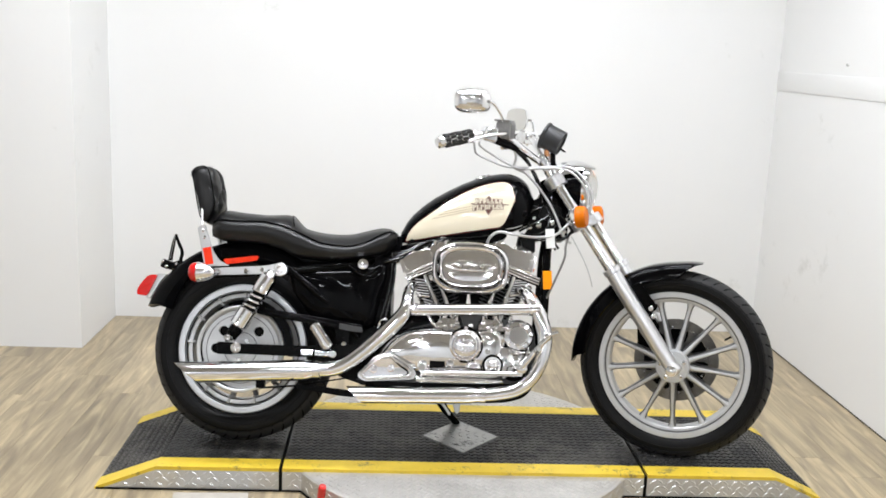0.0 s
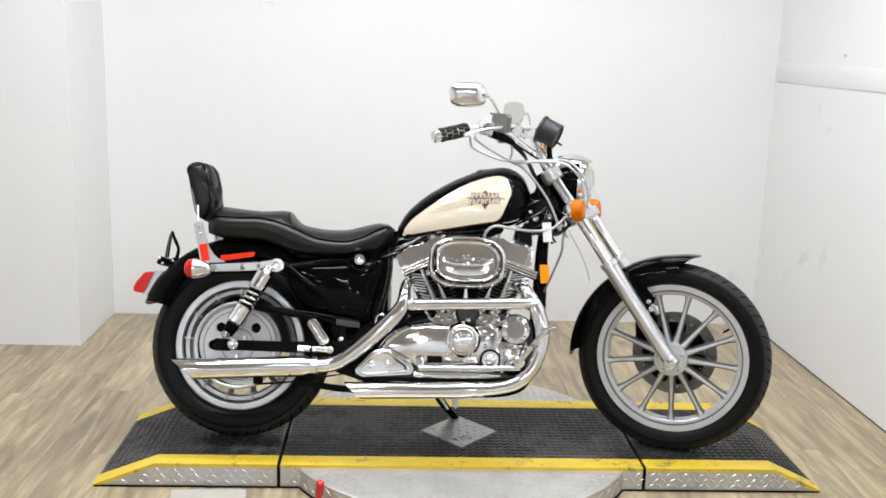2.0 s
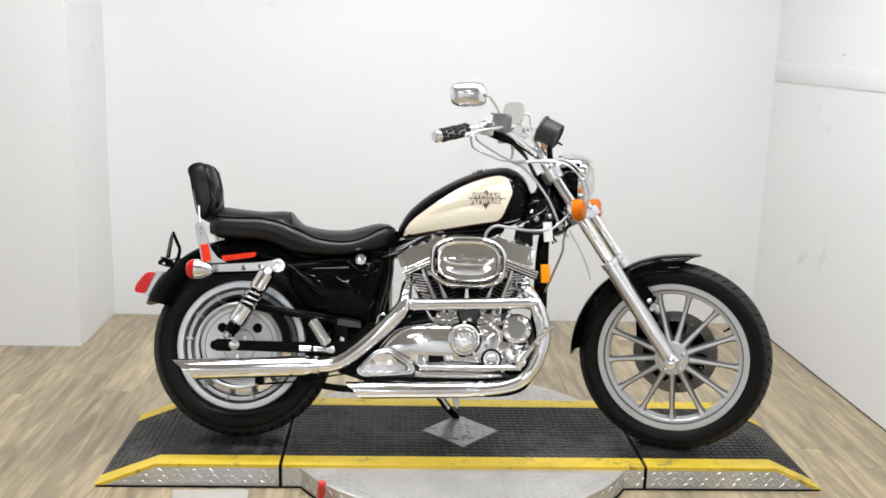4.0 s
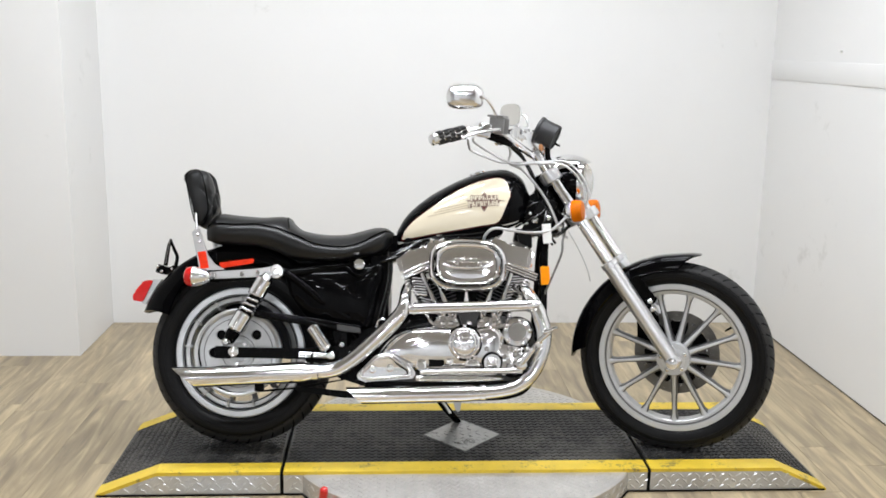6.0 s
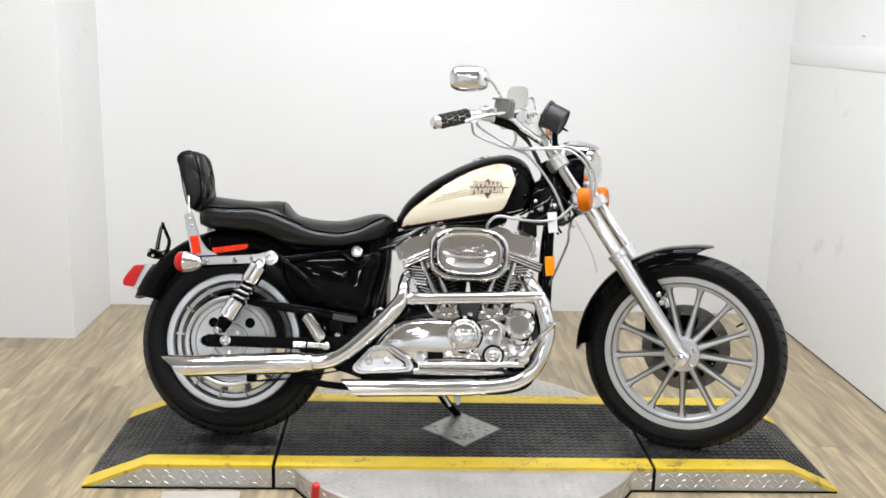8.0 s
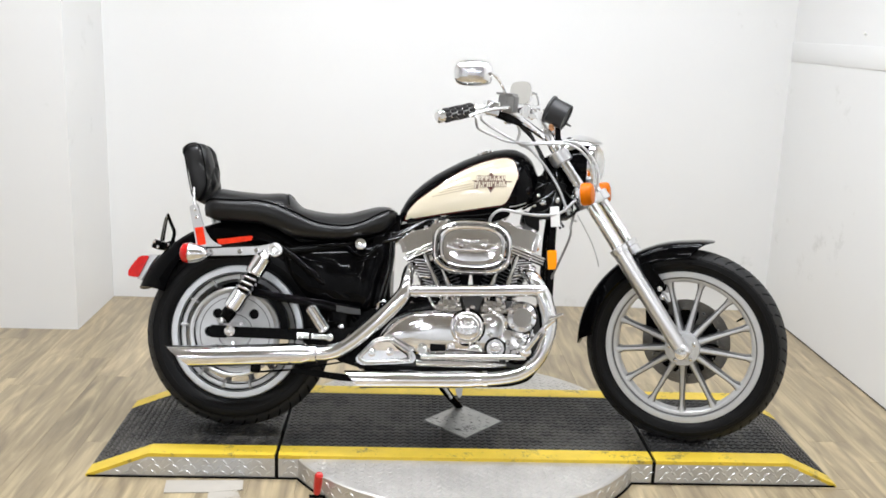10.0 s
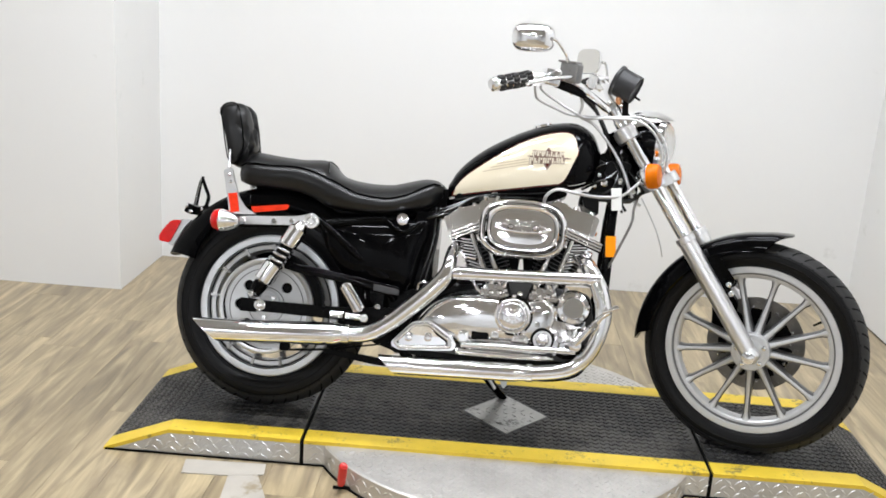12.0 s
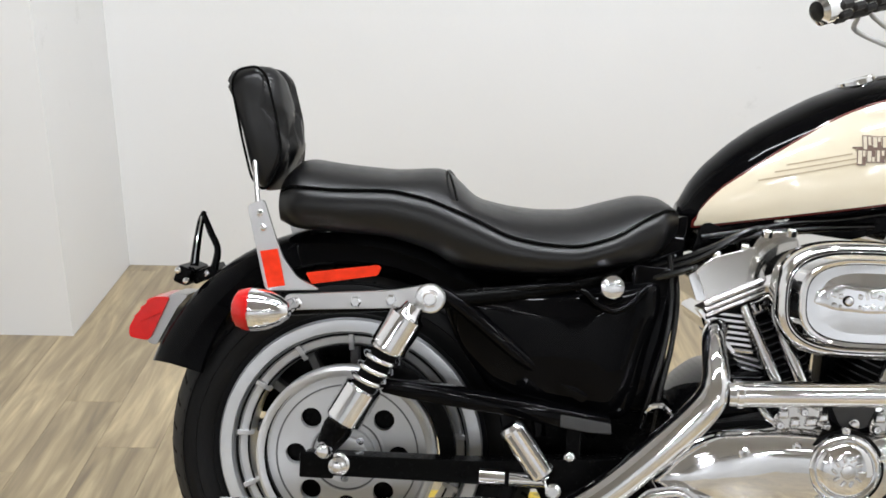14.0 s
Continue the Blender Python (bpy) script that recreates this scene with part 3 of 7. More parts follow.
def sidewall_ribs(c, r, w, parent, steer):
    for rr, ww in r:
        for side in (-1, 1):
            bm = B()
            lathe(bm, [(ww - 0.0015, rr - 0.002), (ww + 0.0012, rr), (ww - 0.0015, rr + 0.002)], c, (0, side, 0), 96, closed=True)
            P("sidewall_rib", bm, TYRE, parent, steer=steer)


# ---- rear wheel ----
RW = Vector((0.0, 0.0, 0.318))
bm = B()
lathe(bm, [(-0.10, 0.028), (-0.098, 0.034), (-0.06, 0.04), (-0.05, 0.055), (0.05, 0.055), (0.06, 0.045), (0.10, 0.035), (0.10, 0.02)], RW, (0, 1, 0), 32)
rear = P("rear_wheel", bm, CAST, label="cast alloy rear wheel with drive pulley")
bm = wheel_tyre(RW, 0.215, 0.318, 0.064)
t = P("tyre", bm, TYRE, rear, "black rear tyre", 60)
tread_band(RW, 0.215, 0.318, 0.064, t, False)
tread_bars(RW, (0.2665, 0.318), 0.064, 46, t, False)
sidewall_ribs(RW, ((0.235, 0.0525), (0.262, 0.0640), (0.285, 0.0610)), 0.064, t, False)
bm = B()
lathe(bm, [(-0.026, 0.176), (-0.034, 0.180), (-0.036, 0.192), (-0.044, 0.199), (-0.030, 0.206), (0.030, 0.206), (0.044, 0.199), (0.036, 0.192), (0.034, 0.180), (0.026, 0.176), (0.01, 0.173), (-0.01, 0.173)], RW, (0, 1, 0), 96, closed=True)
P("rim", bm, CAST, rear, "grey cast rim barrel", 30)
for rr in (0.1965, 0.1775):
    bm = B()
    lathe(bm, [(0.0385, rr - 0.0016), (0.0455 if rr > 0.19 else 0.0395, rr - 0.0016), (0.0455 if rr > 0.19 else 0.0395, rr + 0.0016), (0.0385, rr + 0.0016)], RW, (0, -1, 0), 96, closed=True)
    P("rim_groove", bm, GROOVE, rear, "dark groove line of the rim", 30)
for side in (-1, 1):
    bm = B()
    lathe(bm, [(0.040, 0.2015), (0.051, 0.2018), (0.0545, 0.2035), (0.0555, 0.214), (0.0545, 0.2225), (0.048, 0.2262), (0.038, 0.214), (0.034, 0.205)], RW, (0, side, 0), 96, closed=True)
    P("rim_lip", bm, BRIGHT, rear, "bright machined rim lip", 30)
# rear spokes coloured dark for the shade behind the pulley
for i in range(13):
    w = 2 * math.pi * (i + 0.3) / 13
    d = Vector((math.cos(w), 0, math.sin(w)))
    s = Vector((-d.z, 0, d.x))
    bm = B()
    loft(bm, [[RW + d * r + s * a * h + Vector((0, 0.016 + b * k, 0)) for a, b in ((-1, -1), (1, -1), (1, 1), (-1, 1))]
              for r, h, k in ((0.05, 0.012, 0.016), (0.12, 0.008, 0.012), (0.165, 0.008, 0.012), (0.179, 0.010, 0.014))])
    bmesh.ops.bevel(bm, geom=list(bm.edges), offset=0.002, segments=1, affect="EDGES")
    P("spoke", bm, SHADED_ALLOY, rear)
    bm = B()
    loft(bm, [[RW + d * r + s * a * 0.0045 + Vector((0, b, 0)) for a, b in ((-1, -y0), (1, -y0), (1, -0.028), (-1, -0.028))] for r, y0 in ((0.168, 0.036), (0.180, 0.042), (0.197, 0.048))])
    bmesh.ops.bevel(bm, geom=list(bm.edges), offset=0.0012, segments=1, affect="EDGES")
    P("spoke_tab", bm, CAST, rear, "raised tab at the spoke's end")
# drive pulley with a holed web
bm = B()
lathe(bm, [(-0.090, 0.134), (-0.096, 0.139), (-0.098, 0.146), (-0.095, 0.151), (-0.066, 0.151), (-0.066, 0.136), (-0.080, 0.133), (-0.085, 0.133)], RW, (0, 1, 0), 90, closed=True)
pulley = P("drive_pulley", bm, CAST, rear, "dull silver drive pulley with round holes")
HOLES, HR, HO = 8, 0.086, 0.0175
bm = B()
# a web with round holes: sectors joined from the hole's rim to the web's edge
for h in range(HOLES):
    holed_sector(bm, RW, 0.030, 0.136, 2 * math.pi * (h + 0.02) / HOLES, math.pi / HOLES, HR, HO, (-0.085, -0.072))
bmesh.ops.remove_doubles(bm, verts=bm.verts, dist=0.0004)
P("pulley_web", bm, SPOKE, pulley, "silver web with round holes", 30)
for rr, mt in ((0.1185, SHADED_ALLOY), (0.058, SHADED_ALLOY), (0.062, CAST)):
    bm = B()
    lathe(bm, [(0.083, rr - 0.0016), (0.0868, rr - 0.0012), (0.0868, rr + 0.0012), (0.083, rr + 0.0016)], RW, (0, -1, 0), 64, closed=True)
    P("web_ring", bm, mt, pulley, angle=30)
# added black disc that paints the shade seen through the web's holes
bm = B()
lathe(bm, [(-0.066, 0.02), (-0.066, 0.132), (-0.060, 0.132), (-0.060, 0.02)], RW, (0, 1, 0), 48)
P("pulley_hole_shade", bm, SATIN, pulley, "black disc added behind the web to darken its holes")
bm = B()
lathe(bm, [(-0.090, 0.046), (-0.0855, 0.048), (-0.084, 0.048)], RW, (0, 1, 0), 40)
P("pulley_hub", bm, CAST, pulley)
for h in range(5):
    w0 = 2 * math.pi * (h + 0.71) / 5
    bm = B()
    lathe(bm, [(-0.099, 0.007), (-0.091, 0.0085), (-0.088, 0.0085)], (RW.x + 0.036 * math.cos(w0), 0, RW.z + 0.036 * math.sin(w0)), (0, 1, 0), 6)
    P("bolt", bm, ALLOY, pulley)
# added black plate on the far side, darkening the view through the upper half
bm = B()
half_ring = [(0.195 * math.cos(a), RW.z + 0.195 * math.sin(a)) for a in np.linspace(radians(15), radians(172), 24)] + [(0.05 * math.cos(a), RW.z + 0.05 * math.sin(a)) for a in np.linspace(radians(172), radians(15), 12)]
prism(bm, half_ring, 0.072, 0.084, 0.002)
P("far_side_plate", bm, SATIN, rear, "black plate added behind the upper half of the wheel")
SHIFT = Matrix.Translation((0.006, 0, 0.004))
# black cover round the front of the pulley
bm = B()
arc = [(0.176 * math.cos(a), RW.z + 0.176 * math.sin(a)) for a in np.linspace(radians(-8), radians(78), 18)] + [(0.149 * math.cos(a), RW.z + 0.149 * math.sin(a)) for a in np.linspace(radians(78), radians(-8), 18)]
prism(bm, arc, -0.100, -0.064, 0.003)
P("pulley_cover", bm, SATIN, label="black cover round the drive pulley")
# toothed drive belt
bm = B()
belt = []
for a in np.linspace(radians(95), radians(268), 40):
    belt.append((0.146 * math.cos(a), RW.z + 0.146 * math.sin(a)))
belt = belt + [(0.20, RW.z - 0.125), (0.52, RW.z - 0.06), (0.56, RW.z - 0.02), (0.56, RW.z + 0.03), (0.50, RW.z + 0.065)]
inn = [((x - 0.28) * 0.985 + 0.28, (z - RW.z) * 0.955 + RW.z) for x, z in belt]
loft(bm, [[(x, -0.094, z), (x, -0.068, z), (i, -0.068, k), (i, -0.094, k)] for (x, z), (i, k) in zip(belt + belt[:1], inn + inn[:1])], cap=False)
P("drive_belt", bm, SATIN, label="black toothed drive belt")

# ---- swing arm, guard and shocks ----
for side in (-1, 1):
    y = 0.135 * side
    bm = B()
    prism(bm, rounded([(-0.07, 0.333), (-0.062, 0.299), (0.20, 0.297), (0.45, 0.29), (0.47, 0.33), (0.44, 0.35), (0.20, 0.334)], 0.01), y - 0.016, y + 0.016, 0.005)
    arm = P("swing_arm", bm, SATIN, label="satin black swing arm")
    bm = B()
    lathe(bm, [(0.014, 0.018), (0.019, 0.018), (0.020, 0.0145), (0.030, 0.0145), (0.032, 0.011), (0.033, 0.008), (0.038, 0.007), (0.039, 0.002)], (-0.010, y, 0.319), (0, side, 0), 18)
    P("axle_nut", bm, ALLOY, arm, "bright axle nut")
    bm = B()
    rbox(bm, (-0.045, y + side * 0.018, 0.316), (0.055, 0.006, 0.042), 0.003)
    P("axle_adjuster", bm, SATIN, arm)
    bm = B()
    rod(bm, (0.215, y + side * 0.02, 0.312), (0.255, y + side * 0.02, 0.311), 0.014, 0.014)
    rod(bm, (0.262, y + side * 0.02, 0.311), (0.325, y + side * 0.02, 0.309), 0.013, 0.010)
    P("peg_mount", bm, CHROME, arm, "chrome passenger peg mount")
    # shock absorber
    a, b = Vector((0.105, 0.165 * side, 0.583)), Vector((-0.028, 0.162 * side, 0.352))
    d = (b - a).normalized()
    L = (b - a).length
    bm = B()
    tube(bm, [a, a + d * 0.015, a + d * 0.022, a + d * 0.078, a + d * 0.082], [0.015, 0.02, 0.029, 0.031, 0.026], 24, 1)
    shock = P("shock_absorber", bm, CHROME, label="chrome covered shock absorber")
    bm = B()
    u = d.cross(Vector((0, 1, 0))).normalized()
    v = d.cross(u)
    turns, pts = 4.2, []
    for k in range(int(turns * 14) + 1):
        w = 2 * math.pi * k / 14
        pts.append(a + d * (0.076 + 0.082 * k / (turns * 14)) + (u * math.cos(w) + v * math.sin(w)) * 0.0255)
    tube(bm, pts, 0.0046, 8, 1)
    P("spring", bm, CHROME, shock, "chrome coil spring", 60)
    bm = B()
    tube(bm, [a + d * 0.07, a + d * 0.17], 0.020, 16, 1)
    P("damper", bm, GROOVE, shock, "black damper body")
    bm = B()
    tube(bm, [a + d * 0.153, a + d * 0.156, a + d * 0.215, a + d * 0.225], [0.027, 0.0305, 0.0305, 0.02], 24, 1)
    P("lower_cover", bm, CHROME, shock, "chrome lower cover")
    bm = B()
    tube(bm, [a + d * 0.22, a + d * 0.235, b], [0.022, 0.024, 0.018], 16, 1)
    P("lower_mount", bm, SATIN, shock, "black lower mount")
    bm = B()
    lathe(bm, [(-0.022, 0.013), (0.022, 0.013), (0.026, 0.0135), (0.036, 0.0125), (0.041, 0.008), (0.042, 0.002)], b, (0, side, 0), 20)
    P("mount_bolt", bm, CHROME, shock, "chrome acorn bolt")
# belt guard
bm = B()
prism(bm, [(0.054, 0.461), (0.091, 0.457), (0.191, 0.445), (0.304, 0.430), (0.419, 0.413), (0.422, 0.388), (0.382, 0.388), (0.277, 0.406), (0.192, 0.417), (0.094, 0.430), (0.054, 0.438)], -0.152, -0.110, 0.004)
guard = P("belt_guard", bm, BLACK, label="gloss black upper belt guard", angle=50)
bm = B()
prism(bm, [(0.339, 0.417), (0.418, 0.406), (0.420, 0.389), (0.384, 0.390), (0.339, 0.397)], -0.1545, -0.148, 0.002)
P("guard_lip", bm, CASE, guard, "bare alloy end of the guard")
bm = B()
rbox(bm, (0.362, -0.142, 0.358), (0.024, 0.005, 0.070), 0.003)
P("bracket", bm, SATIN, guard)
bm = B()
dome(bm, (0.357, -0.146, 0.346), (0, -1, 0), 0.010, 0.006)
P("screw", bm, CHROME, guard)
# passenger foot peg, folded up
bm = B()
a, b = Vector((0.262, -0.205, 0.405)), Vector((0.328, -0.20, 0.312))
d = (b - a).normalized()
tube(bm, [a - d * 0.006, a, a + d * 0.085, a + d * 0.09], [0.014, 0.020, 0.020, 0.014], 20, 1, flat=0.9)
peg = P("passenger_peg", bm, CHROME, label="chrome folded passenger foot peg")
for k in (-1, 1):
    bm = B()
    n = d.cross(Vector((0, 1, 0))).normalized()
    rod(bm, a + d * 0.004 + n * 0.010 * k + Vector((0, -0.016, 0)), a + d * 0.08 + n * 0.010 * k + Vector((0, -0.016, 0)), 0.0055, seg=8)
    P("peg_rib", bm, CHROME, peg)
bm = B()
lathe(bm, [(-0.02, 0.012), (0.012, 0.012), (0.016, 0.008)], b + Vector((0.0, 0, 0)), (0, -1, 0), 16)
P("pivot", bm, CHROME, peg)

# ---- rear fender, lamps, sissy bar ----
def fender(c, a0, a1, r_of, half, drop_of, taper0=0.0, taper1=0.0, thick=0.004, steps=44):
    """Curved sheet round a wheel with side skirts; the ends run to points by taper0 and taper1."""
    secs = []
    k = 11
    for i in range(steps + 1):
        u = i / steps
        top, low = [], []
        for j in range(k):
            f = -1 + 2 * j / (k - 1)
            w = (a0 + taper0 * f * f) * (1 - u) + (a1 - taper1 * f * f) * u
            d = Vector((math.cos(w), 0, math.sin(w)))
            r = r_of(w) - drop_of(w) * abs(f) ** 4
            y = math.copysign(1 - (1 - abs(f)) ** 1.7, f)
            top.append(c + d * r + Vector((0, half * y, 0)))
            low.append(c + d * (r - thick) + Vector((0, (half - thick) * y, 0)))
        secs.append(top + low[::-1])
    bm = B()
    loft(bm, secs)
    return bm


bm = fender(RW, radians(8), radians(160), lambda w: 0.368 + 0.010 * math.sin(w - 0.6), 0.088, lambda w: 0.055 + 0.045 * max(0.0, (w - 2.1) / 0.7), 0.0, radians(6))
rf = P("rear_fender", bm, BLACK, label="gloss black rear fender", angle=50)
bm = B()
prism(bm, rounded([(-0.291, 0.566), (-0.326, 0.565), (-0.363, 0.480), (-0.346, 0.476), (-0.312, 0.541)], 0.006), -0.040, 0.040, 0.005, 3)
P("lamp_bracket", bm, PLATE, rf, "silver lamp bracket")
bm = B()
prism(bm, rounded([(-0.322, 0.562), (-0.354, 0.560), (-0.380, 0.529), (-0.393, 0.505), (-0.391, 0.489), (-0.357, 0.484)], 0.010, 4), -0.047, 0.047, 0.010, 4)
tl = P("tail_lamp", bm, RED, label="red ribbed tail lamp lens", angle=50)
for x, z in ((-0.362, 0.5525), (-0.3725, 0.540), (-0.3835, 0.525)):
    bm = B()
    tube(bm, [(x, -0.043, z), (x, -0.036, z), (x, 0.036, z), (x, 0.043, z)], [0.0015, 0.003, 0.003, 0.0015], 8, 1)
    P("lens_rib", bm, RED, tl)
for side in (-1, 1):
    bm = B()
    tube(bm, [(-0.334, 0.0472 * side, 0.536), (-0.350, 0.0476 * side, 0.5285), (-0.372, 0.0472 * side, 0.517)], [0.0012, 0.0022, 0.0012], 6, 1)
    P("lens_rib", bm, RED, tl)
# number-plate holder folded up on the fender
bm = B()
tube(bm, [(-0.286, -0.03, 0.615), (-0.282, -0.03, 0.65), (-0.276, -0.03, 0.69), (-0.270, -0.028, 0.708)], [0.008, 0.007, 0.006, 0.004], 6)
lp = P("plate_holder", bm, SATIN, label="black number plate holder folded on the fender")
bm = B()
tube(bm, [(-0.272, -0.032, 0.708), (-0.258, -0.034, 0.675), (-0.245, -0.034, 0.645), (-0.250, -0.034, 0.61)], [0.004, 0.006, 0.006, 0.007], 6)
P("holder_stay", bm, SATIN, lp)
bm = B()
tube(bm, [(-0.283, -0.039, 0.62), (-0.279, -0.039, 0.655), (-0.272, -0.037, 0.70)], 0.0022, 6)
P("edge_line", bm, CHROME, lp)
bm = B()
rbox(bm, (-0.297, -0.01, 0.600), (0.026, 0.10, 0.030), 0.004, (0, 20, 0))
rbox(bm, (-0.268, 0.0, 0.600), (0.045, 0.07, 0.020), 0.004, (0, -25, 0))
P("holder_clamp", bm, SATIN, lp)
for x, z in ((-0.304, 0.609), (-0.290, 0.592), (-0.262, 0.602)):
    bm = B()
    dome(bm, (x, -0.061 if x < -0.28 else -0.036, z), (0, -1, 0), 0.006, 0.004)
    P("clamp_bolt", bm, CHROME, lp)

for side in (-1, 1):
    # fender strut
    bm = B()
    prism(bm, rounded([(-0.105, 0.588), (-0.102, 0.563), (0.08, 0.574), (0.125, 0.570), (0.150, 0.578), (0.152, 0.603), (0.125, 0.614), (0.07, 0.602)], 0.012), 0.138 * side, 0.15 * side, 0.003)
    strut = P("fender_strut", bm, PLATE, label="polished alloy fender strut")
    for x, z, r in ((0.010, 0.582, 0.0095), (0.066, 0.587, 0.0095), (-0.085, 0.576, 0.011)):
        bm = B()
        lathe(bm, [(0, r), (0.006, r), (0.009, r * 0.7), (0.009, 0.002)], (x, 0.15 * side, z), (0, side, 0), 6)
        P("strut_bolt", bm, CHROME, strut)
    bm = B()
    lathe(bm, [(0.0, 0.0235), (0.003, 0.0235), (0.004, 0.021), (0.0042, 0.0145), (0.012, 0.014), (0.0125, 0.011), (0.009, 0.009), (0.009, 0.002)], (0.127, 0.15 * side, 0.592), (0, side, 0), 28)
    P("shock_bolt", bm, ALLOY, strut, "large bright shock bolt", 20)
    # turn signal
    bm = B()
    lathe(bm, [(-0.050, 0.005), (-0.046, 0.013), (-0.034, 0.022), (-0.016, 0.030), (0.004, 0.0335), (0.012, 0.0335)], (-0.134, 0.195 * side, 0.569), (-1, 0, 0), 28)
    sig = P("rear_signal", bm, CHROME, label="chrome rear turn signal")
    bm = B()
    lathe(bm, [(0.010, 0.0335), (0.016, 0.0335), (0.030, 0.030), (0.038, 0.02), (0.040, 0.004)], (-0.134, 0.195 * side, 0.569), (-1, 0, 0), 28)
    P("lens", bm, RED, sig, "red lens")
    bm = B()
    rod(bm, (-0.098, 0.195 * side, 0.569), (-0.090, 0.150 * side, 0.574), 0.010, 0.011)
    P("stalk", bm, CHROME, sig)
    # sissy bar side plate
    bm = B()
    prism(bm, rounded([(-0.168, 0.727), (-0.141, 0.738), (-0.124, 0.686), (-0.108, 0.645), (-0.085, 0.615), (-0.048, 0.597), (-0.136, 0.592)], 0.008), 0.138 * side, 0.145 * side, 0.0025)
    plate = P("sissy_bar_plate", bm, PLATE, label="polished steel sissy bar side plate")
    for x, z in ((-0.147, 0.715), (-0.141, 0.692)):
        bm = B()
        dome(bm, (x, 0.145 * side, z), (0, side, 0), 0.006, 0.004)
        P("plate_bolt", bm, CHROME, plate)
    bm = B()
    prism(bm, [(-0.145, 0.655), (-0.117, 0.660), (-0.104, 0.602), (-0.131, 0.597)], 0.1455 * side, 0.149 * side, 0.001)
    P("reflector", bm, RED_REFLECTOR, plate, "bright red reflector")
    bm = B()
    prism(bm, rounded([(-0.076, 0.621), (0.040, 0.638), (0.046, 0.634), (0.040, 0.621), (-0.066, 0.603)], 0.003), 0.120 * side, 0.124 * side, 0.001)
    P("side_reflector", bm, RED_REFLECTOR, rf, "long red side reflector")
bm = B()
tube(bm, [(-0.150, -0.134, 0.70), (-0.158, -0.120, 0.742), (-0.165, -0.104, 0.776), (-0.172, -0.084, 0.81), (-0.174, -0.070, 0.86), (-0.180, -0.05, 0.89), (-0.180, 0, 0.90), (-0.180, 0.05, 0.89), (-0.174, 0.070, 0.86), (-0.172, 0.084, 0.81), (-0.165, 0.104, 0.776), (-0.158, 0.120, 0.742), (-0.150, 0.134, 0.70)],
     0.0042, 10)
P("sissy_bar", bm, PLATE, label="polished steel sissy bar loop")
# backrest pad: a boxy quilted cushion
PAD = rounded([(-0.152, 0.744), (-0.174, 0.764), (-0.190, 0.826), (-0.212, 0.925), (-0.202, 0.947), (-0.168, 0.954), (-0.152, 0.938), (-0.136, 0.880), (-0.124, 0.818), (-0.126, 0.792), (-0.140, 0.762)], 0.014, 3)
bm = B()
mid = Vector((-0.161, 0.0, 0.846))
secs = []
for g in np.linspace(-1, 1, 31):
    k = 1 - 0.16 * abs(g) ** 14 - 0.05 * abs(g) ** 5
    ring = []
    for x, z in PAD:
        f = (z - 0.740) / 0.21
        out = min(1.0, max(0.0, (x + 0.171 + 0.17 * (f - 0.5)) / 0.035))
        crease = min(abs(math.sin((f * 2.6 + g * 1.9) * math.pi / 2)), abs(math.sin((f * 2.6 - g * 1.9) * math.pi / 2)))
        dent = 0.020 * max(0.0, 1 - crease * 2.2) * min(1.0, out)
        ring.append((mid.x + (x - mid.x) * k - dent + 0.020 * out * (1 - g * g), 0.100 * g * (0.93 + 0.07 * f), mid.z + (z - mid.z) * k))
    secs.append(ring)
loft(bm, secs)
pad = P("backrest", bm, LEATHER, label="black quilted vinyl backrest pad", angle=70)
for side in (-1, 1):
    bm = B()
    ring = [(mid.x + (x - mid.x) * 0.955, 0.0975 * side, mid.z + (z - mid.z) * 0.955) for x, z in PAD]
    tube(bm, ring + ring[:1], 0.0022, 6, 1)
    P("pad_piping", bm, SATIN, pad)

# ---- seat ----
SEAT = [  # x, top, seam, bottom, half width
    (-0.128, 0.765, 0.740, 0.705, 0.085), (-0.120, 0.792, 0.758, 0.697, 0.105), (-0.095, 0.805, 0.757, 0.690, 0.118), (-0.031, 0.797, 0.754, 0.688, 0.124),
    (0.055, 0.791, 0.757, 0.684, 0.126), (0.119, 0.796, 0.745, 0.666, 0.128), (0.140, 0.796, 0.736, 0.655, 0.130), (0.162, 0.776, 0.729, 0.641, 0.132),
    (0.190, 0.748, 0.718, 0.637, 0.136), (0.248, 0.736, 0.691, 0.633, 0.142), (0.300, 0.732, 0.682, 0.632, 0.146), (0.359, 0.735, 0.680, 0.634, 0.142),
    (0.417, 0.752, 0.698, 0.650, 0.134), (0.458, 0.763, 0.724, 0.657, 0.122), (0.490, 0.761, 0.740, 0.671, 0.112), (0.505, 0.757, 0.745, 0.686, 0.103), (0.514, 0.750, 0.742, 0.700, 0.090), (0.519, 0.737, 0.730, 0.712, 0.070)]


def seat_at(x):
    cols = list(zip(*SEAT))
    return [float(np.mean(np.interp(np.linspace(x - 0.014, x + 0.014, 7), cols[0], c))) for c in cols[1:]]


def seat_ring(x, n=9):
    top, seam, bot, w = seat_at(x)
    pts = []
    for j in range(n):                       # upper cover from seam to seam, crowned
        f = -1 + 2 * j / (n - 1)
        pts.append((x, w * f * 0.985, seam + (top - seam) * (1 - abs(f) ** 2.6)))
    for f in (0.25, 0.55, 0.85, 1.0):        # right-hand side down, bulging
        pts.append((x, w * (1.0 + 0.11 * math.sin(math.pi * f) - 0.12 * f), seam + (bot - seam) * f))
    for f in (1.0, 0.85, 0.55, 0.25):
        pts.append((x, -w * (1.0 + 0.11 * math.sin(math.pi * f) - 0.12 * f), seam + (bot - seam) * f))
    return pts


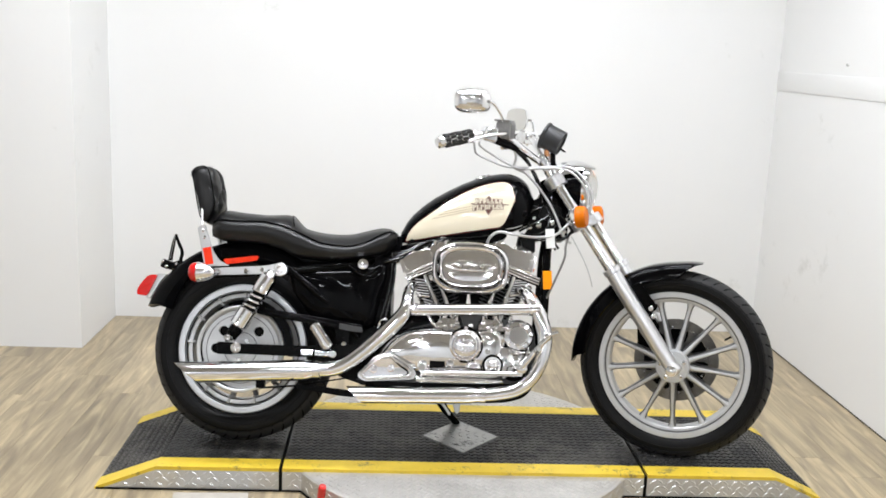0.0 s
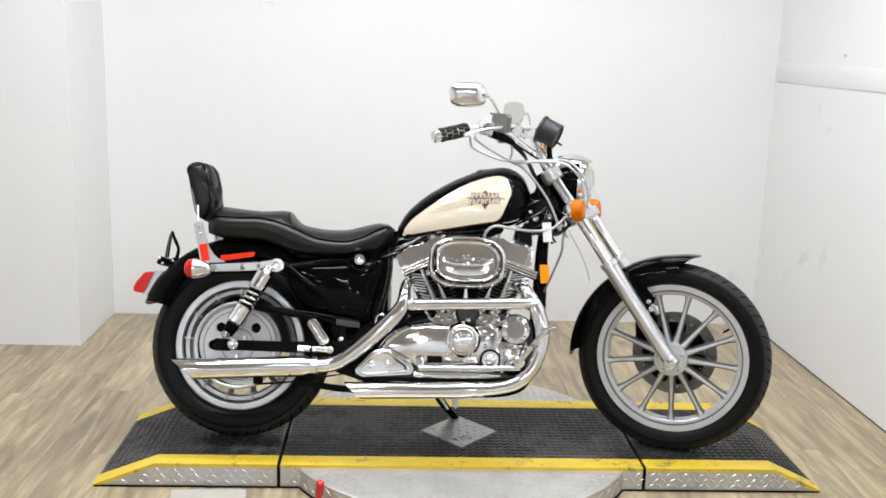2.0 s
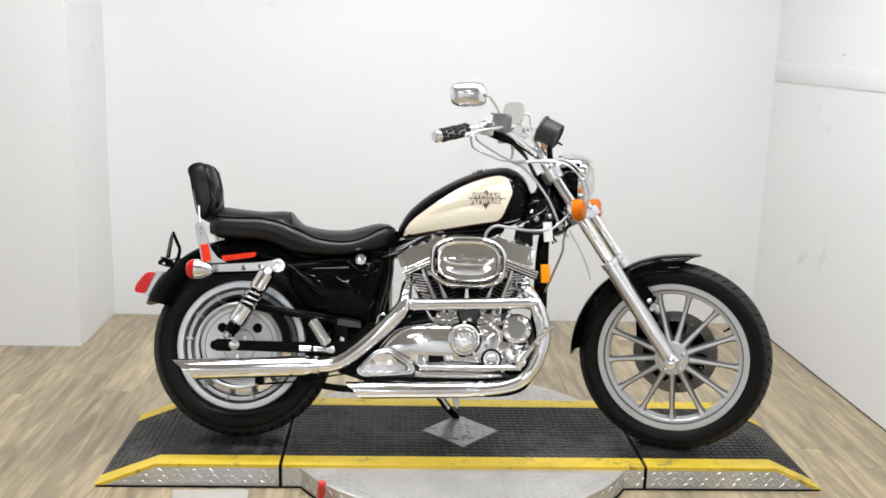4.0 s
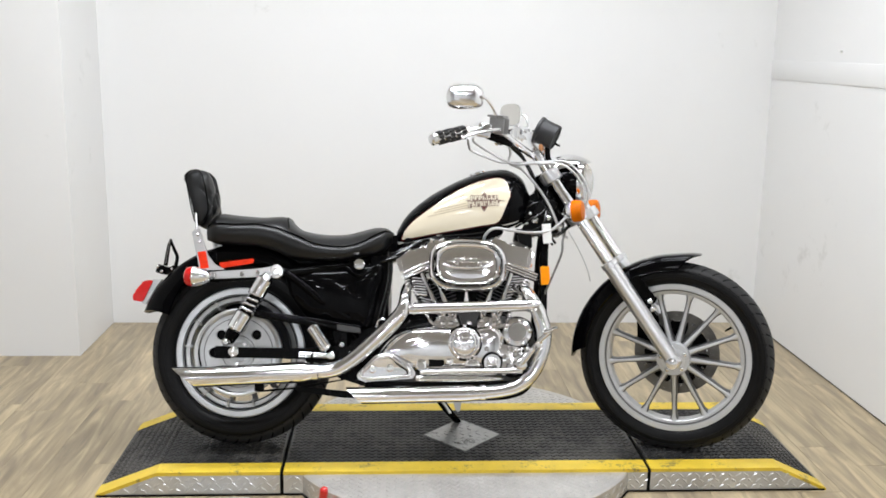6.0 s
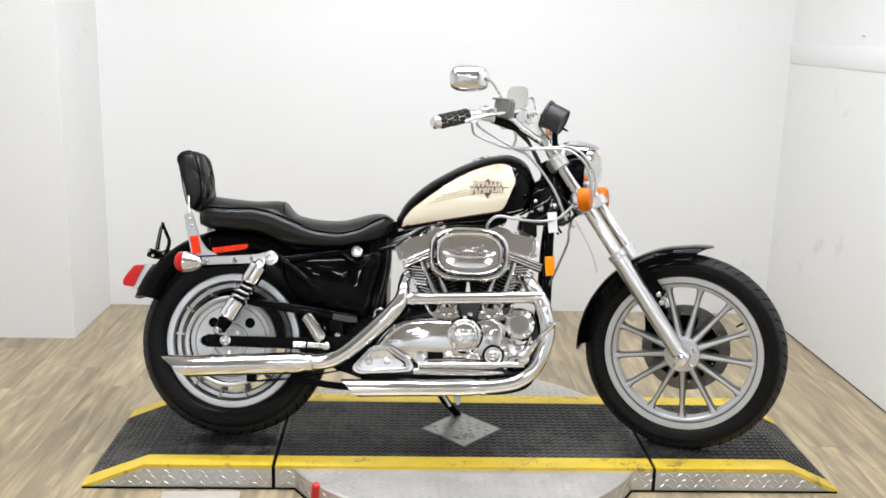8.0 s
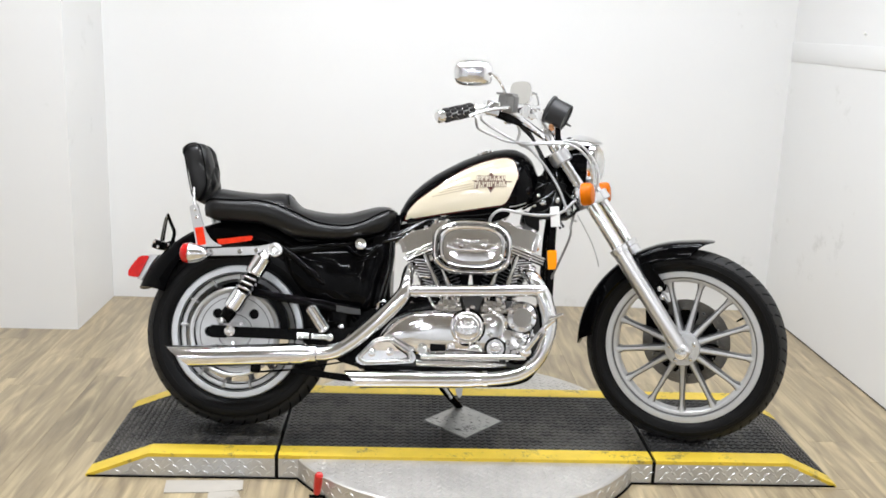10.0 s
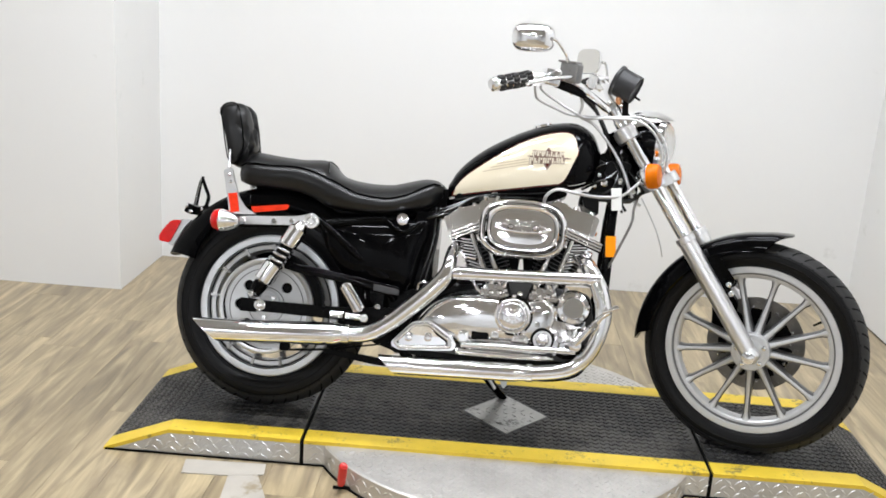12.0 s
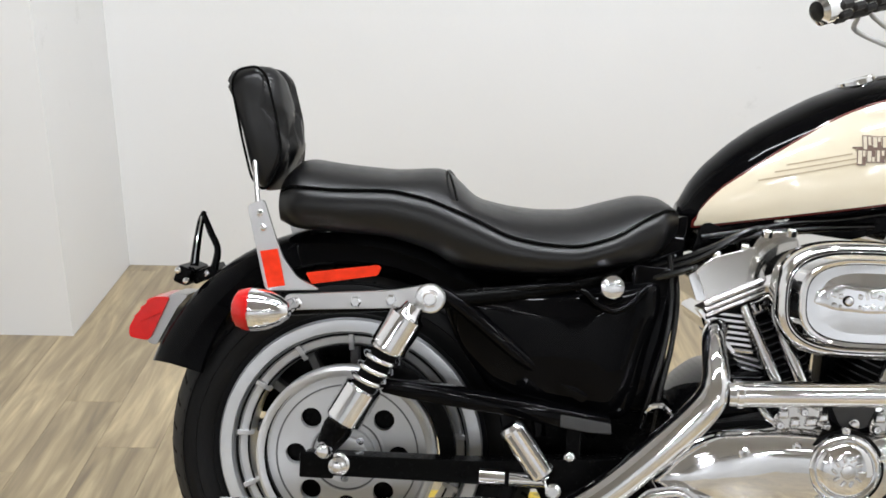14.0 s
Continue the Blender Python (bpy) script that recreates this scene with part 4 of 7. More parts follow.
bm = B()
xs = sorted(set([s[0] for s in SEAT] + list(np.linspace(-0.125, 0.517, 60))))
loft(bm, [seat_ring(x) for x in xs])
seat = P("seat", bm, LEATHER, label="black stepped two-up vinyl seat", angle=60)
for side in (-1, 1):
    bm = B()
    tube(bm, [(x, side * seat_at(x)[3] * 0.992, seat_at(x)[1] + 0.001) for x in np.linspace(-0.124, 0.510, 40)], 0.0027, 6, 1)
    P("piping", bm, SATIN, seat, "black piping")
bm = B()
tube(bm, [(0.142 + 0.022 * abs(f) ** 2, 0.128 * f, seat_at(0.142)[0] + 0.001 - 0.05 * abs(f) ** 3) for f in np.linspace(-0.97, 0.97, 15)], 0.0022, 6, 1)
P("cross_seam", bm, SATIN, seat)

bm = B()
prism(bm, rounded([(-0.08, 0.64), (0.10, 0.600), (0.30, 0.615), (0.53, 0.640), (0.538, 0.735), (0.500, 0.725), (0.30, 0.660), (0.10, 0.700), (-0.08, 0.710)], 0.01), -0.070, 0.070, 0.006)
P("seat_pan", bm, BLACK, seat, "black pan under the seat")

# ---- fuel tank ----
TANK = [(0.530, 0.712, 0.748, 0.035), (0.545, 0.711, 0.785, 0.052), (0.570, 0.713, 0.818, 0.066), (0.606, 0.720, 0.852, 0.080), (0.645, 0.728, 0.882, 0.094),
        (0.690, 0.737, 0.909, 0.106), (0.738, 0.745, 0.935, 0.116), (0.790, 0.753, 0.957, 0.124), (0.840, 0.760, 0.973, 0.129), (0.885, 0.767, 0.981, 0.129),
        (0.920, 0.774, 0.980, 0.124), (0.950, 0.784, 0.968, 0.113), (0.975, 0.798, 0.948, 0.097), (0.990, 0.822, 0.920, 0.078), (0.997, 0.850, 0.890, 0.050)]


def tank_at(x):
    cols = list(zip(*TANK))
    return [float(np.mean(np.interp(np.linspace(x - 0.008, x + 0.008, 5), cols[0], c))) for c in cols[1:]]


def tank_side(x, z):
    """Half width of the tank at a height."""
    lo, hi, w = tank_at(x)
    v = (z - lo) / (hi - lo)
    v = min(1, max(0, v))
    return w * (1 - max(0.0, (v - 0.30) / 0.70) ** 2.3) ** (1 / 1.7) * (1 - 0.12 * max(0, (0.3 - v) / 0.3) ** 2)


def tank_ring(x, n=22):
    lo, hi, w = tank_at(x)
    right, left = [], []
    for j in range(n + 1):
        a = j / n
        v = 1 - (1 - a) ** 1.8
        z = lo + (hi - lo) * v
        y = tank_side(x, z)
        right.append((x, -max(y, 0.002), z))
        left.append((x, max(y, 0.002), z))
    return right + left[::-1]


bm = B()
xs = sorted(set([s[0] for s in TANK] + list(np.linspace(0.533, 0.995, 60))))
loft(bm, [tank_ring(x) for x in xs])
tank = P("fuel_tank", bm, BLACK, label="gloss black peanut fuel tank with cream side panel", angle=55)


def panel_limits(x, grow=0.0):
    top = np.interp(x, [0.550, 0.556, 0.572, 0.591, 0.628, 0.665, 0.702, 0.739, 0.776, 0.814, 0.845, 0.871, 0.890, 0.905, 0.916, 0.924],
                    [0.722, 0.742, 0.764, 0.783, 0.811, 0.838, 0.863, 0.887, 0.906, 0.921, 0.930, 0.935, 0.935, 0.929, 0.914, 0.880])
    bot = np.interp(x, [0.550, 0.65, 0.745, 0.83, 0.872, 0.885, 0.896, 0.910, 0.924], [0.717, 0.735, 0.751, 0.766, 0.773, 0.780, 0.797, 0.832, 0.868])
    return float(bot) - grow, float(top) + grow


def tank_patch(x0, x1, lim, off, nx=60, nz=18):
    bm = B()
    grid = []
    for x in np.linspace(x0, x1, nx):
        lo, hi = lim(x)
        grid.append([bm.verts.new((x, -tank_side(x, lo + (hi - lo) * k / nz) - off, lo + (hi - lo) * k / nz)) for k in range(nz + 1)])
    for a, b in zip(grid, grid[1:]):
        for k in range(nz):
            bm.faces.new((a[k], a[k + 1], b[k + 1], b[k]))
    return bm


P("pinstripe", tank_patch(0.546, 0.927, lambda x: panel_limits(min(max(x, 0.550), 0.924), 0.0035), 0.0006), PINSTRIPE, tank, "maroon pinstripe", 70)
P("side_panel", tank_patch(0.550, 0.924, panel_limits, 0.0012), CREAM, tank, "cream painted side panel", 70)
for x0, z0, x1, z1 in ((0.638, 0.795, 0.780, 0.827), (0.662, 0.809, 0.779, 0.8345), (0.679, 0.821, 0.772, 0.8415)):
    P("gold_stripe", tank_patch(x0, x1, lambda x: (z0 + (z1 - z0) * (x - x0) / (x1 - x0) - 0.0011, z0 + (z1 - z0) * (x - x0) / (x1 - x0) + 0.0011), 0.0018, 16, 1), GOLD, tank, "thin tan stripe")
# badge: a pointed diamond with two rows of blocks
bc = (0.834, 0.849)
P("badge_diamond", tank_patch(0.810, 0.858, lambda x: (bc[1] - 0.038 * (1 - abs(x - 0.834) / 0.0245), bc[1] + 0.034 * (1 - abs(x - 0.834) / 0.0245)), 0.0018, 13, 10), BADGE, tank, "maroon badge")
P("badge_inlay", tank_patch(0.817, 0.851, lambda x: (bc[1] - 0.030 * (1 - abs(x - 0.834) / 0.0175), bc[1] + 0.026 * (1 - abs(x - 0.834) / 0.0175)), 0.0021, 11, 8), PINSTRIPE, tank)
P("badge_point", tank_patch(0.772, 0.905, lambda x: (bc[1] + 0.001 - 0.005 * (1 - abs(x - 0.838) / 0.0675), bc[1] + 0.003 + 0.005 * (1 - abs(x - 0.838) / 0.0675)), 0.0024, 21, 2), BADGE, tank)
rb = random.Random(11)
for z, n, x0, dx, h, rise in ((0.8600, 7, 0.786, 0.0138, 0.0098, 0.0003), (0.8375, 8, 0.778, 0.0136, 0.0104, 0.0008)):
    for k in range(n):
        xa, xb = x0 + k * dx, x0 + (k + 1) * dx - 0.0006
        hh = h * (1.2 if k == 0 else 1.0 - 0.10 * rb.random())
        zz = z + rise * k + (0.0 if k else -0.001)
        P("badge_block", tank_patch(xa, xb, lambda x: (zz - hh, zz + hh), 0.0027, 4, 4), BADGE, tank)
        wide = rb.choice((0.30, 0.36, 0.42))
        P("badge_inlay", tank_patch(xa + dx * 0.10, xa + dx * (0.10 + wide), lambda x: (zz - hh * 0.84, zz + hh * 0.84), 0.0032, 3, 4), BADGE_LIGHT, tank)
        cut_lo, cut_hi = rb.choice(((-0.84, -0.1), (0.1, 0.84), (-0.84, 0.84), (-0.3, 0.84)))
        P("badge_inlay", tank_patch(xa + dx * 0.60, xa + dx * 0.88, lambda x: (zz + hh * cut_lo, zz + hh * cut_hi), 0.0032, 3, 4), BADGE_LIGHT, tank)
# filler cap
bm = B()
lathe(bm, [(-0.020, 0.030), (-0.004, 0.031), (-0.002, 0.033), (0.009, 0.033), (0.013, 0.027), (0.014, 0.01)], (0.815, 0.0, 0.957), (-0.28, 0, 0.96), 14)
P("filler_cap", bm, CHROME, tank, "knurled chrome filler cap")

# ---- frame ----
bm = B()
tube(bm, [(1.075, 0, 0.90), (1.06, -0.02, 0.80), (1.047, -0.075, 0.68), (1.043, -0.095, 0.56), (1.035, -0.10, 0.40), (1.0, -0.10, 0.24), (0.94, -0.10, 0.19), (0.80, -0.10, 0.178), (0.55, -0.11, 0.178), (0.45, -0.12, 0.21), (0.43, -0.12, 0.33)],
     0.0155, 14)
frame_part = P("frame", bm, SATIN, label="satin black tubular frame")
bm = B()
tube(bm, [(1.075, 0, 0.90), (1.06, 0.02, 0.80), (1.047, 0.075, 0.68), (1.035, 0.10, 0.45), (1.0, 0.10, 0.24), (0.94, 0.10, 0.19), (0.80, 0.10, 0.178), (0.55, 0.11, 0.178), (0.45, 0.12, 0.21), (0.43, 0.12, 0.33)], 0.0155, 14)
P("left_cradle", bm, SATIN, frame_part)
bm = B()
tube(bm, [(1.08, 0, 0.90), (0.95, 0, 0.80), (0.75, 0, 0.74), (0.55, 0, 0.69), (0.40, 0, 0.65)], 0.019, 14)
P("backbone", bm, SATIN, frame_part)
for side in (-1, 1):
    bm = B()
    tube(bm, [(0.52, 0.03 * side, 0.69), (0.40, 0.10 * side, 0.63), (0.25, 0.125 * side, 0.60), (0.12, 0.13 * side, 0.585), (-0.10, 0.128 * side, 0.565)], 0.014, 12)
    P("seat_rail", bm, SATIN, frame_part)
    bm = B()
    tube(bm, [(0.14, 0.13 * side, 0.600), (0.171, 0.135 * side, 0.583), (0.274, 0.132 * side, 0.502), (0.33, 0.10 * side, 0.455), (0.40, 0.085 * side, 0.37)], 0.0125, 12)
    P("rear_stay", bm, BLACK, frame_part)
bm = B()
tube(bm, [(1.115, 0, 0.825), (1.095, 0, 0.865), (1.063, 0, 0.925), (1.043, 0, 0.965)], 0.031, 20, 1)
P("steering_head", bm, SATIN, frame_part)
bm = B()
prism(bm, rounded([(0.95, 0.87), (1.05, 0.86), (1.10, 0.80), (1.06, 0.76), (1.0, 0.79), (0.96, 0.82)], 0.01), -0.02, 0.02, 0.004)
P("head_gusset", bm, SATIN, frame_part)
bm = B()
prism(bm, rounded([(0.992, 0.885), (1.045, 0.895), (1.095, 0.825), (1.085, 0.755), (1.02, 0.745), (0.985, 0.80)], 0.015), -0.055, 0.05, 0.012)
P("wiring_cover", bm, SATIN, frame_part, "black wiring cover")
bm = B()
rbox(bm, (1.053, -0.116, 0.741), (0.031, 0.003, 0.068), 0.002, (0, -5, 0))
P("white_tag", bm, WHITE_PLASTIC, frame_part, "white card tag")
bm = B()
rbox(bm, (1.048, -0.114, 0.596), (0.031, 0.010, 0.064), 0.002, (0, -4, 0))
P("amber_reflector", bm, AMBER_REFLECTOR, frame_part, "amber reflector")
# black mount and loom between the tank and the engine
bm = B()
prism(bm, rounded([(0.545, 0.672), (0.655, 0.700), (0.73, 0.712), (0.80, 0.704), (0.855, 0.722), (0.905, 0.742), (0.905, 0.772), (0.74, 0.750), (0.56, 0.722)], 0.01), -0.065, 0.065, 0.006)
P("engine_mount", bm, SATIN, frame_part, "black mount under the tank")
bm = B()
prism(bm, rounded([(0.955, 0.742), (1.03, 0.742), (1.045, 0.80), (1.0, 0.86), (0.975, 0.83), (0.985, 0.785)], 0.012), -0.07, 0.05, 0.008)
P("loom_cover", bm, SATIN, frame_part, "black wiring loom")
for pts in ([(0.56, -0.07, 0.700), (0.62, -0.085, 0.712), (0.70, -0.085, 0.730), (0.78, -0.08, 0.738), (0.86, -0.07, 0.752)], [(0.58, -0.075, 0.686), (0.66, -0.088, 0.712), (0.74, -0.085, 0.722), (0.83, -0.075, 0.728)]):
    bm = B()
    tube(bm, pts, 0.0055, 8)
    P("wire", bm, BLACK_CABLE, frame_part, angle=60)
bm = B()
lathe(bm, [(-0.02, 0.010), (0.0, 0.012), (0.010, 0.012), (0.013, 0.007), (0.014, 0.001)], (0.682, -0.075, 0.730), (0, -1, 0), 14)
P("mount_bolt", bm, ALLOY, frame_part)
# coil, horn and wiring behind the steering head
bm = B()
rbox(bm, (1.005, -0.035, 0.835), (0.055, 0.06, 0.05), 0.008, (0, 20, 0))
rbox(bm, (0.975, -0.03, 0.735), (0.06, 0.08, 0.045), 0.008, (0, 12, 0))
P("wiring_block", bm, DARK, frame_part, "black wiring block")
for x, y, z, r in ((0.998, -0.075, 0.815, 0.008), (1.015, -0.075, 0.792, 0.014), (0.985, -0.07, 0.782, 0.009), (1.02, -0.06, 0.84, 0.006)):
    bm = B()
    dome(bm, (x, y, z), (0, -1, 0), r, r * 0.7, base=0.02)
    P("clip", bm, CHROME, frame_part)
for pts in ([(0.95, -0.04, 0.77), (0.99, -0.09, 0.79), (1.04, -0.09, 0.82), (1.08, -0.06, 0.88)], [(0.94, -0.05, 0.80), (1.0, -0.08, 0.845), (1.05, -0.07, 0.86)],
            [(0.96, -0.06, 0.755), (1.02, -0.10, 0.76), (1.05, -0.09, 0.80), (1.06, -0.06, 0.90)]):
    bm = B()
    tube(bm, pts, 0.004, 8)
    P("wire", bm, BLACK_CABLE, frame_part)

# ---- oil tank and side cover ----
bm = B()
pillow(bm, rounded([(0.140, 0.598), (0.30, 0.612), (0.42, 0.620), (0.490, 0.630), (0.494, 0.590), (0.476, 0.520), (0.462, 0.440), (0.445, 0.402), (0.350, 0.400), (0.235, 0.430), (0.165, 0.52)], 0.04, 7),
       [(0.13, 0.05), (0.12, 0.0)] + [(-0.108 - 0.034 * math.sqrt(1 - q * q), 1 - q) for q in (1.0, 0.985, 0.95, 0.89, 0.80, 0.68, 0.54, 0.38, 0.20)], 0.035)
oil = P("oil_tank", bm, BLACK, label="gloss black oil tank side cover", angle=60)
bm = B()
tube(bm, [(0.364, -0.139, 0.614), (0.374, -0.144, 0.607), (0.391, -0.147, 0.592), (0.417, -0.148, 0.584), (0.444, -0.146, 0.598), (0.454, -0.142, 0.611), (0.464, -0.138, 0.618)], 0.0055, 10)
P("cap_recess", bm, BLACK, oil, angle=60)
bm = B()
tube(bm, [(0.19, -0.128, 0.604), (0.30, -0.134, 0.616), (0.36, -0.136, 0.622)], [0.003, 0.006, 0.003], 10)
P("top_edge", bm, BLACK, oil, angle=60)
bm = B()
lathe(bm, [(-0.01, 0.015), (0.004, 0.015), (0.005, 0.0195), (0.014, 0.020), (0.018, 0.018), (0.020, 0.011), (0.020, 0.003)], (0.410, -0.138, 0.622), (0, -1, 0), 14)
P("filler_plug", bm, CHROME, oil, "chrome filler plug")
bm = B()
prism(bm, rounded([(0.22, 0.56), (0.29, 0.50), (0.385, 0.445), (0.375, 0.43), (0.27, 0.49), (0.205, 0.55)], 0.008), -0.134, -0.122, 0.003)
P("lower_edge", bm, BLACK, oil)
bm = B()
rbox(bm, (0.40, 0.0, 0.52), (0.22, 0.20, 0.22), 0.015)
P("battery_box", bm, SATIN, oil, "satin black battery box")
bm = B()
prism(bm, rounded([(0.27, 0.42), (0.52, 0.44), (0.55, 0.24), (0.45, 0.20), (0.33, 0.235), (0.30, 0.29)], 0.02), -0.085, 0.08, 0.01)
P("gearbox_housing", bm, SATIN, oil, "black housing behind the engine")
for pts in ([(0.47, -0.08, 0.645), (0.53, -0.10, 0.668), (0.58, -0.10, 0.690), (0.63, -0.09, 0.715), (0.68, -0.07, 0.725), (0.74, -0.05, 0.735)], [(0.46, -0.08, 0.635), (0.52, -0.105, 0.655), (0.565, -0.105, 0.676), (0.61, -0.095, 0.704), (0.65, -0.08, 0.72), (0.72, -0.06, 0.728)],
            [(0.45, -0.09, 0.625), (0.50, -0.115, 0.640), (0.545, -0.105, 0.655), (0.57, -0.06, 0.67), (0.62, -0.04, 0.69)]):
    bm = B()
    tube(bm, pts, 0.0055, 8)
    P("oil_line", bm, BLACK_CABLE, oil)
bm = B()
prism(bm, rounded([(0.445, 0.655), (0.512, 0.650), (0.515, 0.565), (0.497, 0.486), (0.486, 0.440), (0.450, 0.440)], 0.012), -0.112, 0.06, 0.012, 3)
P("seat_post_gusset", bm, BLACK, oil, "gloss black frame gusset beside the tank", 50)
for pts in ([(0.505, -0.10, 0.670), (0.508, -0.118, 0.60), (0.500, -0.126, 0.53), (0.484, -0.130, 0.465), (0.470, -0.12, 0.40)], [(0.516, -0.08, 0.670), (0.518, -0.112, 0.60), (0.511, -0.124, 0.53), (0.496, -0.130, 0.455), (0.488, -0.12, 0.38)]):
    bm = B()
    tube(bm, pts, 0.0045, 10)
    P("oil_hose", bm, BLACK_CABLE, oil, angle=60)
bm = B()
tube(bm, [(0.47, -0.12, 0.395), (0.478, -0.14, 0.43), (0.50, -0.145, 0.435), (0.515, -0.14, 0.41), (0.50, -0.13, 0.385)], 0.0045, 8)
P("brass_line", bm, CHROME, oil)

# ---- engine ----
CRANK, UP = Vector((0.781, 0, 0.258)), 0.072
bm = B()
prism(bm, rounded([(0.52, 0.29), (0.56, 0.41), (0.66, 0.435), (0.90, 0.455), (1.002, 0.445), (1.018, 0.34), (0.992, 0.25), (0.90, 0.212), (0.62, 0.21), (0.53, 0.23)], 0.03), -0.125, 0.15, 0.012, 3)
engine = P("engine", bm, CASE, label="chrome and polished alloy V-twin engine")
for name, tilt in (("rear_cylinder", -22.5), ("front_cylinder", 22.5)):
    t = radians(tilt)
    ax = Vector((math.sin(t), 0, math.cos(t)))
    side = Vector((math.cos(t), 0, -math.sin(t)))
    M = Matrix.Translation(CRANK) @ pose(0, 0, 0, 0, tilt, 0)
    bm = B()
    lathe(bm, [(0.09 + UP, 0.058), (0.235 + UP, 0.058)], CRANK, ax, 28)
    cyl = P(name, bm, DARK, label="black finned cylinder with bright fin edges")
    for k in range(13):
        h = UP + 0.105 + 0.0125 * k
        bm = B()
        s = 0.061 + 0.0008 * k
        tmp = bmesh.new()
        a = rounded([(-s, -s * 1.12), (s, -s * 1.12), (s, s * 1.12), (-s, s * 1.12)], 0.032, 4)
        lo = [tmp.verts.new((x, y, h - 0.0010)) for x, y in a]
        hi = [tmp.verts.new((x, y, h + 0.0010)) for x, y in a]
        tmp.faces.new(lo)
        tmp.faces.new(hi)
        ring_faces(tmp, [lo, hi])
        merge(bm, tmp, M)
        P("cooling_fin", bm, FIN, cyl, angle=25)
    bm = B()
    lathe(bm, [(0.21 + UP, 0.066), (0.275 + UP, 0.066)], CRANK, ax, 24)
    P("cylinder_head", bm, DARK, cyl)
    # rocker cover, chrome, in two tiers
    bm = B()
    rbox(bm, CRANK + ax * (UP + 0.288), (0.165, 0.185, 0.03), 0.008, (0, tilt, 0), 3)
    P("rocker_cover", bm, CHROME, cyl, "chrome rocker cover")
    lids = ([(0.542, 0.646), (0.556, 0.660), (0.574, 0.673), (0.606, 0.682), (0.636, 0.692), (0.658, 0.636), (0.563, 0.599)], [(0.632, 0.686), (0.645, 0.707), (0.666, 0.715), (0.691, 0.716), (0.707, 0.702), (0.699, 0.656), (0.649, 0.641)]) if tilt < 0 else \
           ([(0.852, 0.707), (0.873, 0.723), (0.905, 0.715), (0.925, 0.700), (0.963, 0.694), (0.995, 0.686), (0.984, 0.622), (0.917, 0.641), (0.869, 0.656)], [(0.952, 0.740), (1.002, 0.738), (1.004, 0.690), (0.958, 0.710)])
    for k, outline in enumerate(lids):
        bm = B()
        prism(bm, rounded(outline, 0.007, 3), -0.112 + 0.012 * k, 0.09, 0.0035, 3)
        P("rocker_lid", bm, DARK if k and tilt > 0 else LID, cyl, "black block beside the lid" if k and tilt > 0 else "chrome rocker lid")
    # bevelled end of the lid and the bolts along its top
    end = [(0.532, 0.642), (0.546, 0.650), (0.564, 0.604), (0.548, 0.599)] if tilt < 0 else [(0.995, 0.686), (1.009, 0.672), (0.993, 0.618), (0.978, 0.624)]
    bm = B()
    prism(bm, rounded(end, 0.004, 2), -0.116, 0.08, 0.003)
    P("lid_end", bm, CHROME, cyl, "bright end of the rocker lid")
    for x, z in ([(0.578, 0.675), (0.622, 0.688), (0.656, 0.712), (0.694, 0.715)] if tilt < 0 else [(0.878, 0.722), (0.934, 0.700), (0.984, 0.690)]):
        bm = B()
        lathe(bm, [(-0.006, 0.0085), (0.004, 0.0085), (0.007, 0.006), (0.0075, 0.001)], (x, -0.100, z), (0, -0.25, 1), 10)
        P("lid_bolt", bm, CHROME, cyl, "chrome lid bolt")
    # bright rail along the lower edge of the lid
    rail = [Vector((0.560, -0.118, 0.597)), Vector((0.650, -0.118, 0.638))] if tilt < 0 else [Vector((0.915, -0.118, 0.636)), Vector((1.022, -0.118, 0.598))]
    for k in range(3):
        bm = B()
        dn = Vector(((0.002 if tilt < 0 else -0.002) * k, 0.002 * k, -0.0092 * k))
        rod(bm, rail[0] + dn, rail[1] + dn, 0.0042, 0.0042, 12)
        P("head_rail", bm, CHROME, cyl, "bright rail under the rocker lid")
        # dark rod painting the shade in the gap under the rail
        bm = B()
        dn += Vector((0, 0.004, -0.0046))
        rod(bm, rail[0] + dn, rail[1] + dn, 0.0036, 0.0036, 8)
        P("rail_gap_shade", bm, DARK, cyl, "dark line drawn as the shade in a crevice")
    # tapering block of short fins at the head's outer corner
    fa, fb, fc, fd_ = ((0.560, 0.584), (0.630, 0.578), (0.612, 0.525), (0.642, 0.522)) if tilt < 0 else ((0.992, 0.596), (0.926, 0.589), (0.944, 0.541), (0.916, 0.537))
    for k in range(7):
        f = k / 6
        bm = B()
        a = Vector((fa[0] + (fc[0] - fa[0]) * f, -0.110, fa[1] + (fc[1] - fa[1]) * f))
        b = Vector((fb[0] + (fd_[0] - fb[0]) * f, -0.108, fb[1] + (fd_[1] - fb[1]) * f))
        w = Vector((0, 0.03, 0))
        n = Vector((0, 0, 0.0020))
        loft(bm, [[p - n, p + n, p + n + w, p - n + w] for p in (a, b)])
        P("head_fin", bm, ALLOY, cyl, "polished head fin", 25)
    bm = B()
    e = Vector((fc[0] - fa[0], 0, fc[1] - fa[1])).normalized()
    out = Vector((-abs(e.z) if tilt < 0 else abs(e.z), 0, -abs(e.x))) * 0.0055
    loft(bm, [[p, p + out, p + out + Vector((0, 0.03, 0)), p + Vector((0, 0.03, 0))] for p in (Vector((fa[0], -0.1125, fa[1])) - e * 0.006, Vector((fc[0], -0.1125, fc[1])) + e * 0.003)])
    P("fin_edge", bm, ALLOY, cyl)
    bm = B()
    rod(bm, (fc[0], -0.107, fc[1]), (fd_[0], -0.107, fd_[1]), 0.0042, 0.004, 8)
    P("fin_edge", bm, ALLOY, cyl)
    bm = B()
